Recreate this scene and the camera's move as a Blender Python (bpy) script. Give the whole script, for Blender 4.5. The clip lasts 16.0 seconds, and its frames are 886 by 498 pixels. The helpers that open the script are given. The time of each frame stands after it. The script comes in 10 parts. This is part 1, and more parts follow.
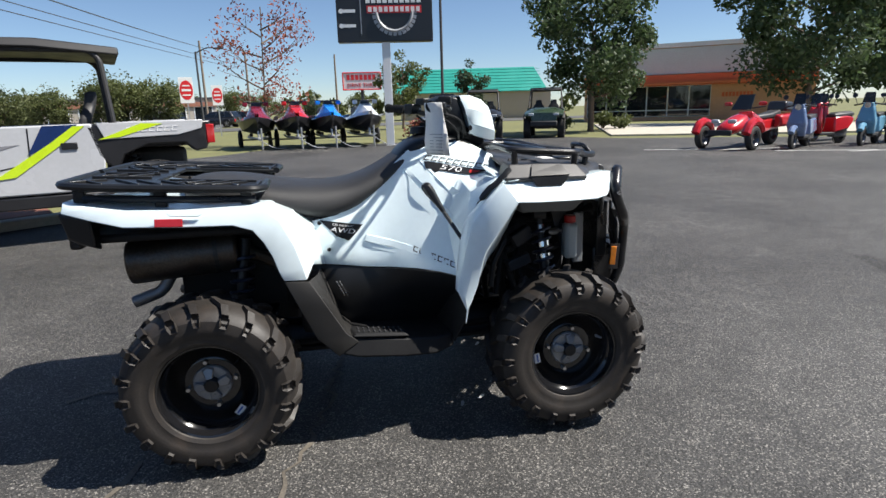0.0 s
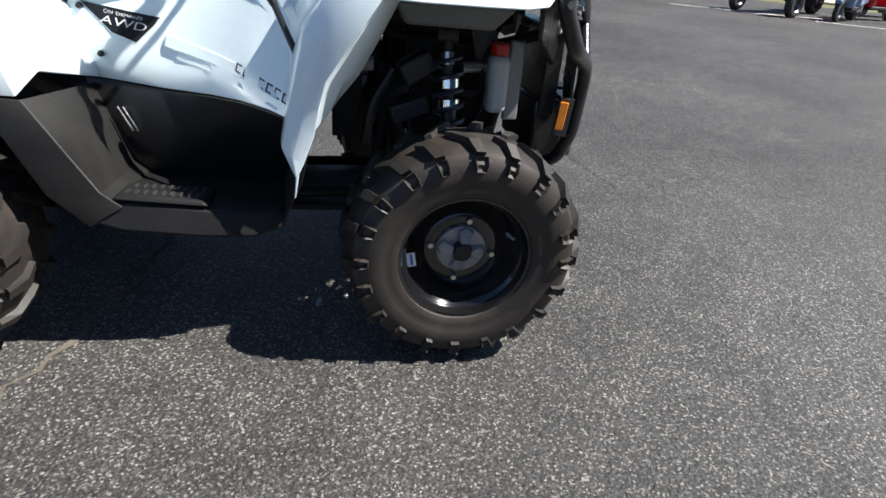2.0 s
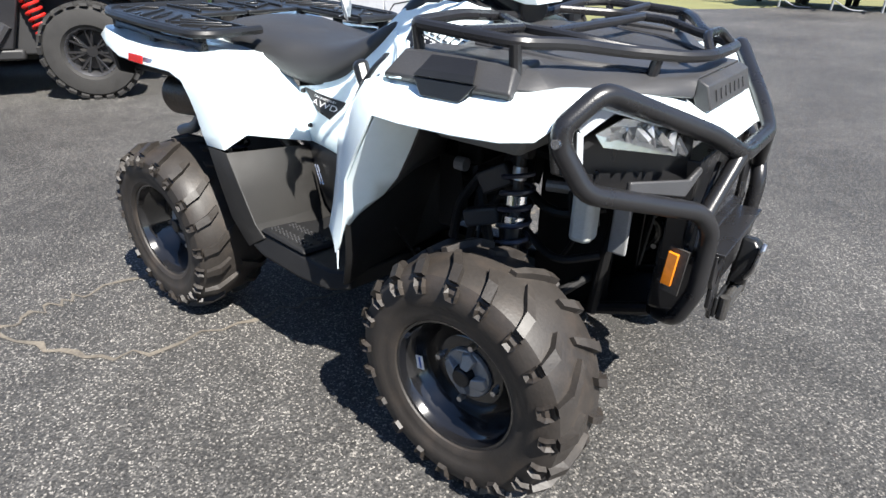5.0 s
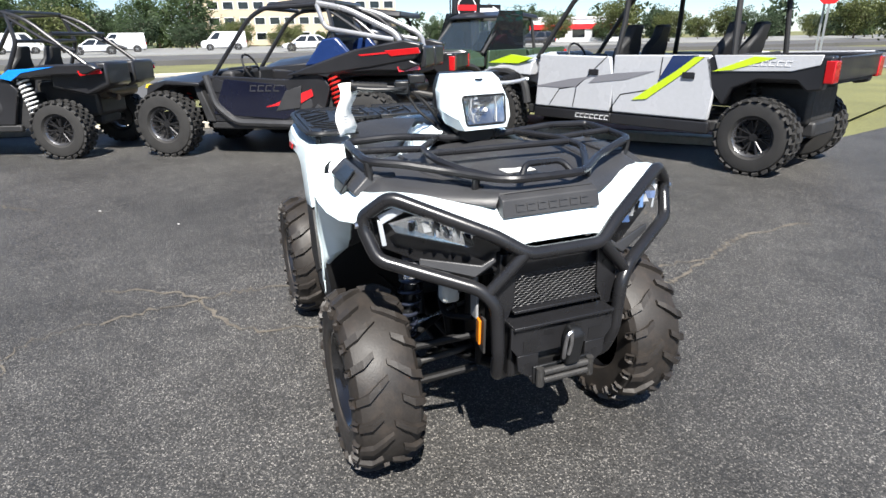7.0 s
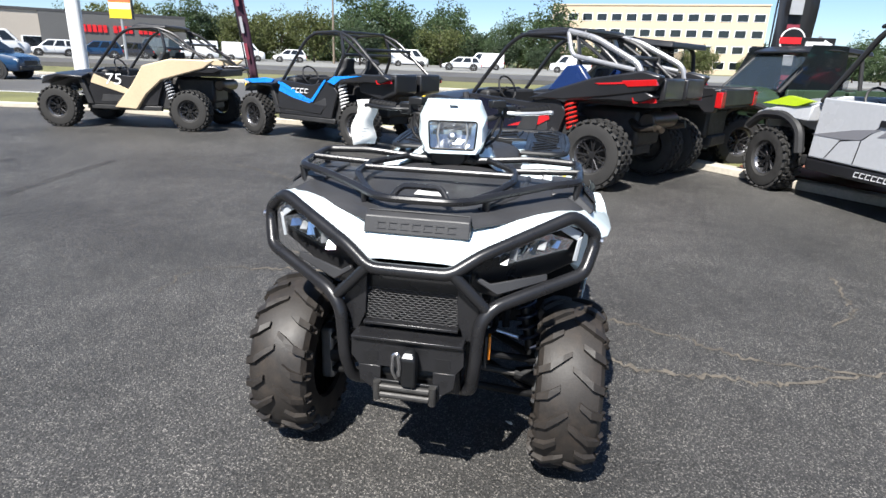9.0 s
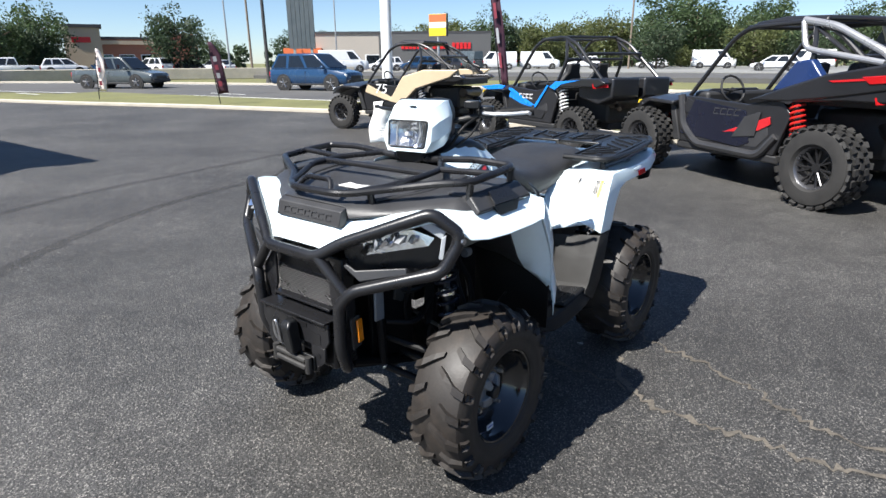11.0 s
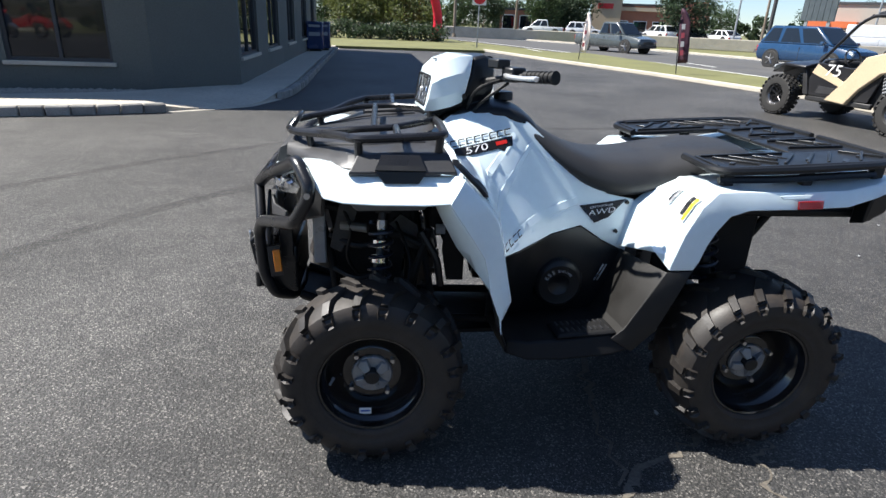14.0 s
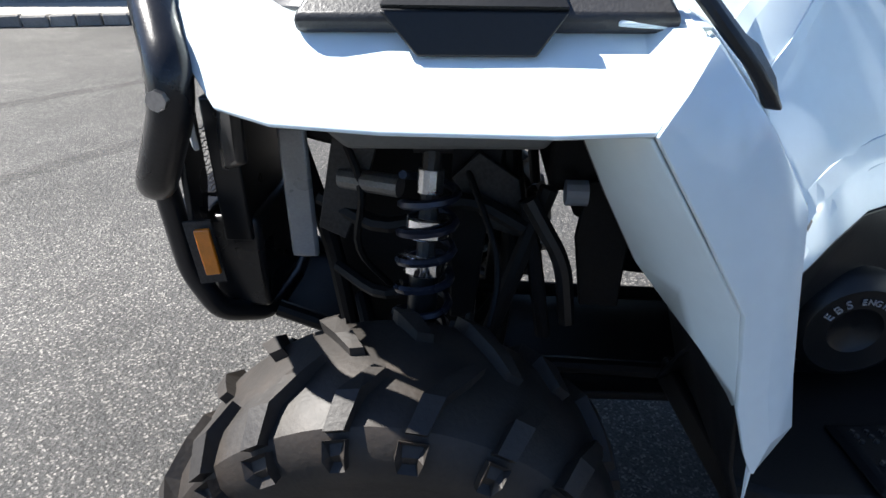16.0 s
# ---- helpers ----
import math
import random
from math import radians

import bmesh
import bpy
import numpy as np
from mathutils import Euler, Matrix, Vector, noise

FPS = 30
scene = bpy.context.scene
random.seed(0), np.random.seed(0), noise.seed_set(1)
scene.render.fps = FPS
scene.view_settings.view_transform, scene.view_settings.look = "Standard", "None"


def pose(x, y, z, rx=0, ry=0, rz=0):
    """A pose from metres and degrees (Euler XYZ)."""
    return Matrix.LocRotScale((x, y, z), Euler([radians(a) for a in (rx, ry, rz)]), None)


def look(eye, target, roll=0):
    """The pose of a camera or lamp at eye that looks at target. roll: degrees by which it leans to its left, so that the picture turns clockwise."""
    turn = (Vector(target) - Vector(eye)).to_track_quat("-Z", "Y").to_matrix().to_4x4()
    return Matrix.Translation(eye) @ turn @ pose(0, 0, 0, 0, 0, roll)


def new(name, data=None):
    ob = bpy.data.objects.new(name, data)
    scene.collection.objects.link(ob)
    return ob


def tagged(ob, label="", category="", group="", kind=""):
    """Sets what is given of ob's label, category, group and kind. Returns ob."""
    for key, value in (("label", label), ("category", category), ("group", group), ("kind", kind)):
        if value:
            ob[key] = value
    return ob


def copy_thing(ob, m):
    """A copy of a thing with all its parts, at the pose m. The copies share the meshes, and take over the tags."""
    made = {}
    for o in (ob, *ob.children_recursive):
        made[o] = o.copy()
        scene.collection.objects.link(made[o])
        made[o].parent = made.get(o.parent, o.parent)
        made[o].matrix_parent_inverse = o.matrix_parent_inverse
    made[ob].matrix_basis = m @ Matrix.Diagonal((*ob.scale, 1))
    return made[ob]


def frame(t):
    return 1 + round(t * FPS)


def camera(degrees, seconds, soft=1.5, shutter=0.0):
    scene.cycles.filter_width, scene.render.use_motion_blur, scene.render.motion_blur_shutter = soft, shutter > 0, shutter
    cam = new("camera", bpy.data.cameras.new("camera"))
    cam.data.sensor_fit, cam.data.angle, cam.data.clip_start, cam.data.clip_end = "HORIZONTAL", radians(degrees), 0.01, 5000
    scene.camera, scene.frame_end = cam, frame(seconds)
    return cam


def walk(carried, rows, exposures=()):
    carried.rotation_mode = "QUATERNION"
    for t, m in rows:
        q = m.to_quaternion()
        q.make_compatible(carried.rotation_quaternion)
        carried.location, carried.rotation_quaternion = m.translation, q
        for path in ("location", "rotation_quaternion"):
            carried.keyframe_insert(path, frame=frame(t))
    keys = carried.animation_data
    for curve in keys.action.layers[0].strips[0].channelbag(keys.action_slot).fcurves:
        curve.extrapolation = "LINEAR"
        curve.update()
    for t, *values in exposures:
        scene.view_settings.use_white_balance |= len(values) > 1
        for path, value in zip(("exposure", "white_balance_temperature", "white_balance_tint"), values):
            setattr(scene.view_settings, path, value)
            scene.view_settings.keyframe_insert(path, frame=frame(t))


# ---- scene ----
cam = camera(74.8, 16.0)
PATH = [
    (0, (0.445, -2.453, 1.202), (0.817, -0.545, 0.734), -1.6),
    (0.5, (0.593, -2.352, 1.177), (0.945, -0.469, 0.6), -0.6),
    (1, (0.722, -2.185, 1.118), (1.144, -0.354, 0.433), 2.6),
    (1.5, (0.854, -1.972, 1.056), (1.222, -0.193, 0.221), 4.7),
    (2, (0.98, -1.783, 1.001), (1.346, -0.061, 0.05), 5.2),
    (2.5, (1.14, -1.598, 0.928), (1.364, 0.073, -0.147), 4.8),
    (3, (1.229, -1.454, 0.896), (1.292, 0.233, -0.176), 4.9),
    (3.5, (1.278, -1.388, 0.891), (1.239, 0.324, -0.141), 5.5),
    (4, (1.433, -1.418, 0.967), (1.04, 0.232, -0.092), 0.2),
    (4.5, (1.626, -1.46, 1.083), (0.866, 0.088, 0.071), -0.1),
    (5, (1.911, -1.412, 1.174), (0.811, -0.005, 0.275), 0.7),
    (5.2, (2.022, -1.408, 1.213), (0.829, -0.057, 0.345), 1.4),
    (7.3, (3.085, -0.716, 1.387), (1.281, -0.172, 0.719), -0.8),
    (7.5, (3.145, -0.605, 1.393), (1.31, -0.165, 0.729), -0.5),
    (8, (3.206, -0.31, 1.391), (1.323, -0.161, 0.734), -1.5),
    (8.2, (3.216, -0.173, 1.391), (1.322, -0.135, 0.75), -0.3),
    (10.3, (3.007, 1.124, 1.393), (1.331, 0.234, 0.765), 0.1),
    (10.5, (2.957, 1.232, 1.385), (1.338, 0.239, 0.758), -0.0),
    (11, (2.776, 1.503, 1.395), (1.287, 0.317, 0.781), -0.4),
    (11.5, (2.55, 1.765, 1.401), (1.232, 0.395, 0.78), 0.4),
    (12, (2.347, 2.014, 1.399), (1.192, 0.496, 0.799), 0.7),
    (12.5, (2.065, 2.146, 1.397), (1.124, 0.487, 0.792), 1.5),
    (13, (1.763, 2.209, 1.402), (1.084, 0.439, 0.765), 2.5),
    (13.5, (1.49, 2.233, 1.385), (1.067, 0.384, 0.75), 2.6),
    (14, (1.269, 2.106, 1.356), (1.053, 0.256, 0.627), 2.6),
    (14.2, (1.193, 1.968, 1.351), (1.072, 0.143, 0.542), 3.0),
    (14.5, (1.115, 1.819, 1.287), (1.082, 0.007, 0.441), 2.4),
    (14.6, (1.106, 1.764, 1.27), (1.088, -0.04, 0.408), 2.3),
    (14.8, (1.101, 1.644, 1.218), (1.1, -0.147, 0.33), 2.1),
    (15, (1.136, 1.52, 1.187), (1.121, -0.269, 0.294), 2.9),
    (15.5, (1.184, 1.248, 1.121), (1.157, -0.519, 0.184), 2.2),
    (16, (1.209, 1.003, 1.018), (1.302, -0.745, 0.052), 0.4),
]
walk(cam, [(t, look(eye, target, roll)) for t, eye, target, roll in PATH], [(0, 0.81, 6450, 10), (1.0, 0.95, 6350, 10), (2.0, 1.04, 6400, 10), (3.0, 1.36, 6450, 10), (4.5, 1.56, 6450, 10), (5.2, 1.53, 6400, 10), (7.3, 1.16, 6350, 10), (8.2, 1.11, 6300, 10), (10.3, 1.05, 6250, 10), (12.5, 1.05, 6250, 10), (14.0, 1.12, 6300, 10), (14.5, 1.27, 6300, 10), (15.2, 1.39, 6300, 10), (16.0, 1.54, 6300, 10)])

# ---- light ----
SUN = Vector((0.745, -0.2, 1.0)).normalized()
world = bpy.data.worlds.new("daylight")
world.use_nodes = True
scene.world = world
wn = world.node_tree
sky = wn.nodes.new("ShaderNodeTexSky")
sky.sky_type = "NISHITA"
sky.sun_disc = False
sky.sun_elevation = radians(52)
sky.sun_rotation = math.atan2(0.745, -0.2)
sky.air_density, sky.dust_density, sky.ozone_density = 0.9, 0.5, 3.6
sky.altitude = 1200
wn.links.new(sky.outputs[0], wn.nodes["Background"].inputs[0])
wn.nodes["Background"].inputs[1].default_value = 0.070
sun = new("sun", bpy.data.lights.new("sun", "SUN"))
sun.data.energy, sun.data.angle, sun.data.color = 5.0, radians(0.55), (1.0, 0.95, 0.87)
sun.matrix_world = look(SUN * 60, (0, 0, 0))

# ---- materials ----
def surface(name, color, rough=0.5, metal=0.0, scale=8.0, vary=0.12, bump=0.0, fine=None, coat=0.0, dirt=None, dirt_amount=0.0, spread=0.0, spec=0.5):
    """A surface with two scales of variation: broad blotches and fine grain; spread varies it from object to object."""
    m = bpy.data.materials.new(name)
    m.use_nodes = True
    t = m.node_tree
    b = t.nodes["Principled BSDF"]
    co = t.nodes.new("ShaderNodeTexCoord")
    n1, n2 = t.nodes.new("ShaderNodeTexNoise"), t.nodes.new("ShaderNodeTexNoise")
    n1.inputs["Scale"].default_value, n1.inputs["Detail"].default_value = scale, 4
    n2.inputs["Scale"].default_value, n2.inputs["Detail"].default_value = fine or scale * 14, 3
    for n in (n1, n2):
        t.links.new(co.outputs["Object"], n.inputs["Vector"])
    add = t.nodes.new("ShaderNodeMath")
    add.operation = "ADD"
    t.links.new(n1.outputs[0], add.inputs[0])
    t.links.new(n2.outputs[0], add.inputs[1])
    rng = t.nodes.new("ShaderNodeMapRange")
    rng.inputs["From Min"].default_value, rng.inputs["From Max"].default_value = 0.7, 1.3
    rng.inputs["To Min"].default_value, rng.inputs["To Max"].default_value = 1 - vary, 1 + vary
    t.links.new(add.outputs[0], rng.inputs["Value"])
    out = rng.outputs[0]
    if spread:
        oi = t.nodes.new("ShaderNodeObjectInfo")
        r2 = t.nodes.new("ShaderNodeMapRange")
        r2.inputs["To Min"].default_value, r2.inputs["To Max"].default_value = 1 - spread, 1 + spread
        mu = t.nodes.new("ShaderNodeMath")
        mu.operation = "MULTIPLY"
        t.links.new(oi.outputs["Random"], r2.inputs["Value"])
        t.links.new(r2.outputs[0], mu.inputs[0])
        t.links.new(out, mu.inputs[1])
        out = mu.outputs[0]
    mul = t.nodes.new("ShaderNodeVectorMath")
    mul.operation = "SCALE"
    mul.inputs[0].default_value = color
    t.links.new(out, mul.inputs["Scale"])
    last = mul.outputs[0]
    if dirt:
        mix = t.nodes.new("ShaderNodeMix")
        mix.data_type = "RGBA"
        n3 = t.nodes.new("ShaderNodeTexNoise")
        n3.inputs["Scale"].default_value, n3.inputs["Detail"].default_value = scale * 2.3, 6
        t.links.new(co.outputs["Object"], n3.inputs["Vector"])
        r3 = t.nodes.new("ShaderNodeMapRange")
        r3.inputs["From Min"].default_value, r3.inputs["From Max"].default_value = 0.5, 0.75
        r3.inputs["To Max"].default_value = dirt_amount
        t.links.new(n3.outputs[0], r3.inputs["Value"])
        t.links.new(r3.outputs[0], mix.inputs["Factor"])
        t.links.new(last, mix.inputs[6])
        mix.inputs[7].default_value = (*dirt, 1)
        last = mix.outputs[2]
    t.links.new(last, b.inputs["Base Color"])
    r4 = t.nodes.new("ShaderNodeMapRange")
    r4.inputs["From Min"].default_value, r4.inputs["From Max"].default_value = 0.3, 0.7
    r4.inputs["To Min"].default_value, r4.inputs["To Max"].default_value = max(0.02, rough * 0.8), min(1, rough * 1.2)
    t.links.new(n1.outputs[0], r4.inputs["Value"])
    t.links.new(r4.outputs[0], b.inputs["Roughness"])
    b.inputs["Metallic"].default_value = metal
    b.inputs["Specular IOR Level"].default_value = spec
    b.inputs["Coat Weight"].default_value = coat
    b.inputs["Coat Roughness"].default_value = 0.06
    if bump:
        bp = t.nodes.new("ShaderNodeBump")
        bp.inputs["Strength"].default_value, bp.inputs["Distance"].default_value = bump, 0.002
        t.links.new(n2.outputs[0], bp.inputs["Height"])
        t.links.new(bp.outputs[0], b.inputs["Normal"])
    return m


def clear(name, color=(1, 1, 1), rough=0.02, alpha=0.25):
    """Thin clear plastic or glass: mostly see-through, with gloss."""
    m = bpy.data.materials.new(name)
    m.use_nodes = True
    t = m.node_tree
    b = t.nodes["Principled BSDF"]
    b.inputs["Base Color"].default_value = (*color, 1)
    b.inputs["Roughness"].default_value = rough
    b.inputs["Alpha"].default_value = alpha
    b.inputs["Coat Weight"].default_value = 0.5
    return m


def asphalt():
    m = bpy.data.materials.new("asphalt")
    m.use_nodes = True
    t = m.node_tree
    L, N = t.links.new, t.nodes.new
    b = t.nodes["Principled BSDF"]
    co = N("ShaderNodeTexCoord")
    v = N("ShaderNodeTexVoronoi")
    v.inputs["Scale"].default_value = 205
    v2 = N("ShaderNodeTexVoronoi")
    v2.inputs["Scale"].default_value = 95
    grit = N("ShaderNodeTexNoise")
    grit.inputs["Scale"].default_value, grit.inputs["Detail"].default_value = 330, 2
    big = N("ShaderNodeTexNoise")
    big.inputs["Scale"].default_value, big.inputs["Detail"].default_value = 0.55, 5
    mid = N("ShaderNodeTexNoise")
    mid.inputs["Scale"].default_value, mid.inputs["Detail"].default_value = 5.0, 6
    for n in (v, v2, grit, big, mid):
        L(co.outputs["Object"], n.inputs["Vector"])
    sep = N("ShaderNodeSeparateColor")
    L(v.outputs["Color"], sep.inputs[0])
    ramp = N("ShaderNodeValToRGB")
    e = ramp.color_ramp.elements
    e[0].position, e[0].color = 0.0, (0.020, 0.0193, 0.0185, 1)
    e[1].position, e[1].color = 1.0, (0.255, 0.240, 0.217, 1)
    for p, c in ((0.45, (0.037, 0.0358, 0.0345, 1)), (0.72, (0.057, 0.0550, 0.0518, 1)), (0.86, (0.094, 0.0895, 0.083, 1))):
        k = e.new(p)
        k.color = c
    L(sep.outputs[0], ramp.inputs[0])
    mp = N("ShaderNodeMapRange")
    mp.inputs["From Min"].default_value, mp.inputs["From Max"].default_value = 0.32, 0.68
    mp.inputs["To Min"].default_value, mp.inputs["To Max"].default_value = 0.66, 1.3
    L(big.outputs[0], mp.inputs["Value"])
    mp2 = N("ShaderNodeMapRange")
    mp2.inputs["From Min"].default_value, mp2.inputs["From Max"].default_value = 0.3, 0.7
    mp2.inputs["To Min"].default_value, mp2.inputs["To Max"].default_value = 0.78, 1.2
    L(mid.outputs[0], mp2.inputs["Value"])
    mu = N("ShaderNodeMath")
    mu.operation = "MULTIPLY"
    L(mp.outputs[0], mu.inputs[0])
    L(mp2.outputs[0], mu.inputs[1])
    sc = N("ShaderNodeVectorMath")
    sc.operation = "SCALE"
    L(ramp.outputs[0], sc.inputs[0])
    L(mu.outputs[0], sc.inputs["Scale"])
    L(sc.outputs[0], b.inputs["Base Color"])
    b.inputs["Roughness"].default_value = 0.62
    bp = N("ShaderNodeBump")
    bp.inputs["Strength"].default_value, bp.inputs["Distance"].default_value = 0.9, 0.004
    h = N("ShaderNodeMath")
    h.operation = "ADD"
    L(v2.outputs["Distance"], h.inputs[0])
    L(grit.outputs[0], h.inputs[1])
    L(h.outputs[0], bp.inputs["Height"])
    L(bp.outputs[0], b.inputs["Normal"])
    return m


M_ASPHALT = asphalt()
M_ROAD = surface("road_asphalt", (0.085, 0.083, 0.08), 0.8, scale=0.4, fine=40, vary=0.25, bump=0.3)
M_CRACK = surface("crack_filler", (0.12, 0.105, 0.085), 0.9, scale=6, vary=0.35, bump=0.5)
M_CONCRETE = surface("concrete", (0.46, 0.42, 0.35), 0.85, scale=1.6, vary=0.16, bump=0.3)
M_KERBSTONE = surface("kerb_stone", (0.26, 0.25, 0.23), 0.85, scale=7, vary=0.3, bump=0.5, spread=0.18)
M_LINE = surface("line_paint", (0.60, 0.60, 0.57), 0.8, scale=4, vary=0.25)
M_GRASS = surface("grass_soil", (0.145, 0.145, 0.055), 0.95, scale=0.5, fine=30, vary=0.3, bump=0.6)
M_WHITE = surface("white_plastic", (0.80, 0.915, 0.945), 0.22, scale=3, vary=0.025, coat=0.5)
M_BLACK = surface("black_plastic", (0.012, 0.0125, 0.0135), 0.36, scale=6, fine=260, vary=0.15, bump=0.12, spec=0.4)
M_MATTE = surface("matte_black_plastic", (0.010, 0.010, 0.0105), 0.55, scale=6, fine=300, vary=0.25, bump=0.25, spec=0.25)
M_GREYPL = surface("dark_grey_plastic", (0.034, 0.034, 0.036), 0.45, scale=6, fine=300, vary=0.15, bump=0.25)
M_GREYW = surface("mid_grey_plastic", (0.0095, 0.0088, 0.0080), 0.6, scale=6, fine=300, vary=0.15, bump=0.3)
M_LINER = surface("grey_liner", (0.15, 0.155, 0.155), 0.5, scale=6, fine=200, vary=0.1, bump=0.2)
M_SEAT = surface("vinyl_seat", (0.026, 0.026, 0.027), 0.52, scale=5, fine=420, vary=0.15, bump=0.35)
M_TUBE = surface("powder_coated_tube", (0.014, 0.014, 0.0155), 0.30, scale=9, fine=320, vary=0.15, bump=0.1)
M_TYRE = surface("tyre_rubber", (0.023, 0.0195, 0.017), 0.58, scale=7, fine=160, vary=0.25, bump=0.25, dirt=(0.085, 0.062, 0.045), dirt_amount=0.28)
M_RIM = surface("gloss_black_steel", (0.008, 0.008, 0.009), 0.14, scale=6, vary=0.1, coat=0.6)
M_HUB = surface("grey_hub_cap", (0.30, 0.31, 0.32), 0.32, 0.3, scale=20, vary=0.12)
M_CAP = surface("silver_hub_cap", (0.26, 0.27, 0.28), 0.33, 0.4, scale=20, vary=0.12)
M_STEEL = surface("bright_steel", (0.55, 0.55, 0.56), 0.3, 1.0, scale=20, vary=0.15)
M_IRON = surface("dark_iron", (0.06, 0.058, 0.056), 0.55, 0.6, scale=14, vary=0.3, bump=0.3)
M_ALU = surface("cast_aluminium", (0.22, 0.22, 0.22), 0.45, 0.7, scale=18, vary=0.2, bump=0.3)
M_EXH = surface("exhaust_steel", (0.10, 0.085, 0.07), 0.42, 0.8, scale=9, vary=0.3, dirt=(0.12, 0.06, 0.03), dirt_amount=0.4)
M_SPRING = surface("blue_black_spring", (0.03, 0.035, 0.055), 0.3, 0.3, scale=9, vary=0.1)
M_AMBER = surface("amber_reflector", (0.75, 0.22, 0.01), 0.15, scale=60, vary=0.15, coat=0.8)
M_RED = surface("red_reflector", (0.45, 0.012, 0.012), 0.15, scale=60, vary=0.15, coat=0.8)
M_DECALW = surface("white_decal", (0.78, 0.78, 0.78), 0.35, scale=9, vary=0.04)
M_DECALG = surface("grey_decal", (0.33, 0.34, 0.36), 0.35, scale=9, vary=0.05)
M_DECALK = surface("black_decal", (0.012, 0.012, 0.013), 0.3, scale=9, vary=0.05)
M_DECALR = surface("red_decal", (0.5, 0.02, 0.015), 0.3, scale=9, vary=0.05)
M_YELLOW = surface("yellow_decal", (0.75, 0.55, 0.03), 0.35, scale=9, vary=0.05)
M_PAPER = surface("white_paper", (0.80, 0.79, 0.76), 0.75, scale=14, vary=0.05, bump=0.2)
M_CHROME = surface("chrome_reflector", (0.85, 0.86, 0.88), 0.08, 1.0, scale=30, vary=0.05)
M_LENS = clear("clear_lens", (0.05, 0.06, 0.07), 0.02, 0.08)
M_BOWL = surface("lamp_bowl", (0.62, 0.64, 0.66), 0.16, 0.95, scale=40, vary=0.15)
M_DRL = surface("light_guide", (0.46, 0.49, 0.52), 0.2, scale=10, vary=0.05, coat=0.5)
M_LEVER = surface("silver_lever", (0.66, 0.66, 0.66), 0.3, 0.6, scale=14, vary=0.08)
M_PALEGLASS = clear("pale_glass", (0.05, 0.07, 0.09), 0.03, 0.30)
M_TINT = clear("tinted_glass", (0.01, 0.013, 0.016), 0.03, 0.9)
M_SKID = clear("tyre_mark", (0.012, 0.012, 0.012), 0.8, 0.17)
M_SKID.node_tree.nodes["Principled BSDF"].inputs["Coat Weight"].default_value = 0.0

# ---- mesh helpers ----
def thing(name, label, category, m=None, group="", kind=""):
    """A top-level thing: an Empty at its base."""
    ob = tagged(new(name), label, category, group, kind)
    if m is not None:
        ob.matrix_world = m
    return ob


def part(name, bm, material, parent=None, label="", smooth=False, bevel=0.0, solid=0.0, subsurf=0, angle=35):
    bmesh.ops.recalc_face_normals(bm, faces=bm.faces)
    me = bpy.data.meshes.new(name)
    bm.to_mesh(me)
    bm.free()
    me.materials.append(material)
    ob = new(name, me)
    if parent is not None:
        ob.parent = parent
    if label:
        ob["label"] = label
    if solid:
        md = ob.modifiers.new("thick", "SOLIDIFY")
        md.thickness, md.offset = solid, 0
    if subsurf:
        md = ob.modifiers.new("round", "SUBSURF")
        md.levels = md.render_levels = subsurf
    if bevel:
        md = ob.modifiers.new("edge", "BEVEL")
        md.width, md.segments, md.limit_method, md.angle_limit = bevel, 2, "ANGLE", radians(32)
    if smooth or subsurf or bevel:
        me.polygons.foreach_set("use_smooth", [True] * len(me.polygons))
        if not subsurf:
            me.set_sharp_from_angle(angle=radians(angle))
    return ob


def lone(name, bm, material, label, category, group="", kind="", m=None, **kw):
    ob = tagged(part(name, bm, material, **kw), label, category, group, kind)
    if m is not None:
        ob.matrix_world = m
    return ob


def B():
    return bmesh.new()


def box(bm, x0, x1, y0, y1, z0, z1, m=None):
    vs = [bm.verts.new((x, y, z)) for x in (x0, x1) for y in (y0, y1) for z in (z0, z1)]
    for f in ((0, 1, 3, 2), (4, 6, 7, 5), (0, 4, 5, 1), (2, 3, 7, 6), (0, 2, 6, 4), (1, 5, 7, 3)):
        bm.faces.new([vs[i] for i in f])
    if m is not None:
        for v in vs:
            v.co = m @ v.co
    return bm


def ring(bm, c, ax, r, seg, ref=None):
    ax = Vector(ax).normalized()
    u = ref if ref is not None else (Vector((0, 0, 1)) if abs(ax.z) < 0.9 else Vector((1, 0, 0)))
    u = (u - ax * u.dot(ax)).normalized()
    w = ax.cross(u)
    return [bm.verts.new(Vector(c) + r * (math.cos(a) * u + math.sin(a) * w)) for a in (2 * math.pi * i / seg for i in range(seg))]


def bridge(bm, a, b):
    n = len(a)
    for i in range(n):
        bm.faces.new((a[i], a[(i + 1) % n], b[(i + 1) % n], b[i]))


def cyl(bm, p0, p1, r0, r1=None, seg=16, caps=True):
    p0, p1 = Vector(p0), Vector(p1)
    a = ring(bm, p0, p1 - p0, r0, seg)
    b = ring(bm, p1, p1 - p0, r0 if r1 is None else r1, seg)
    bridge(bm, a, b)
    if caps:
        bm.faces.new(a[::-1])
        bm.faces.new(b)
    return bm


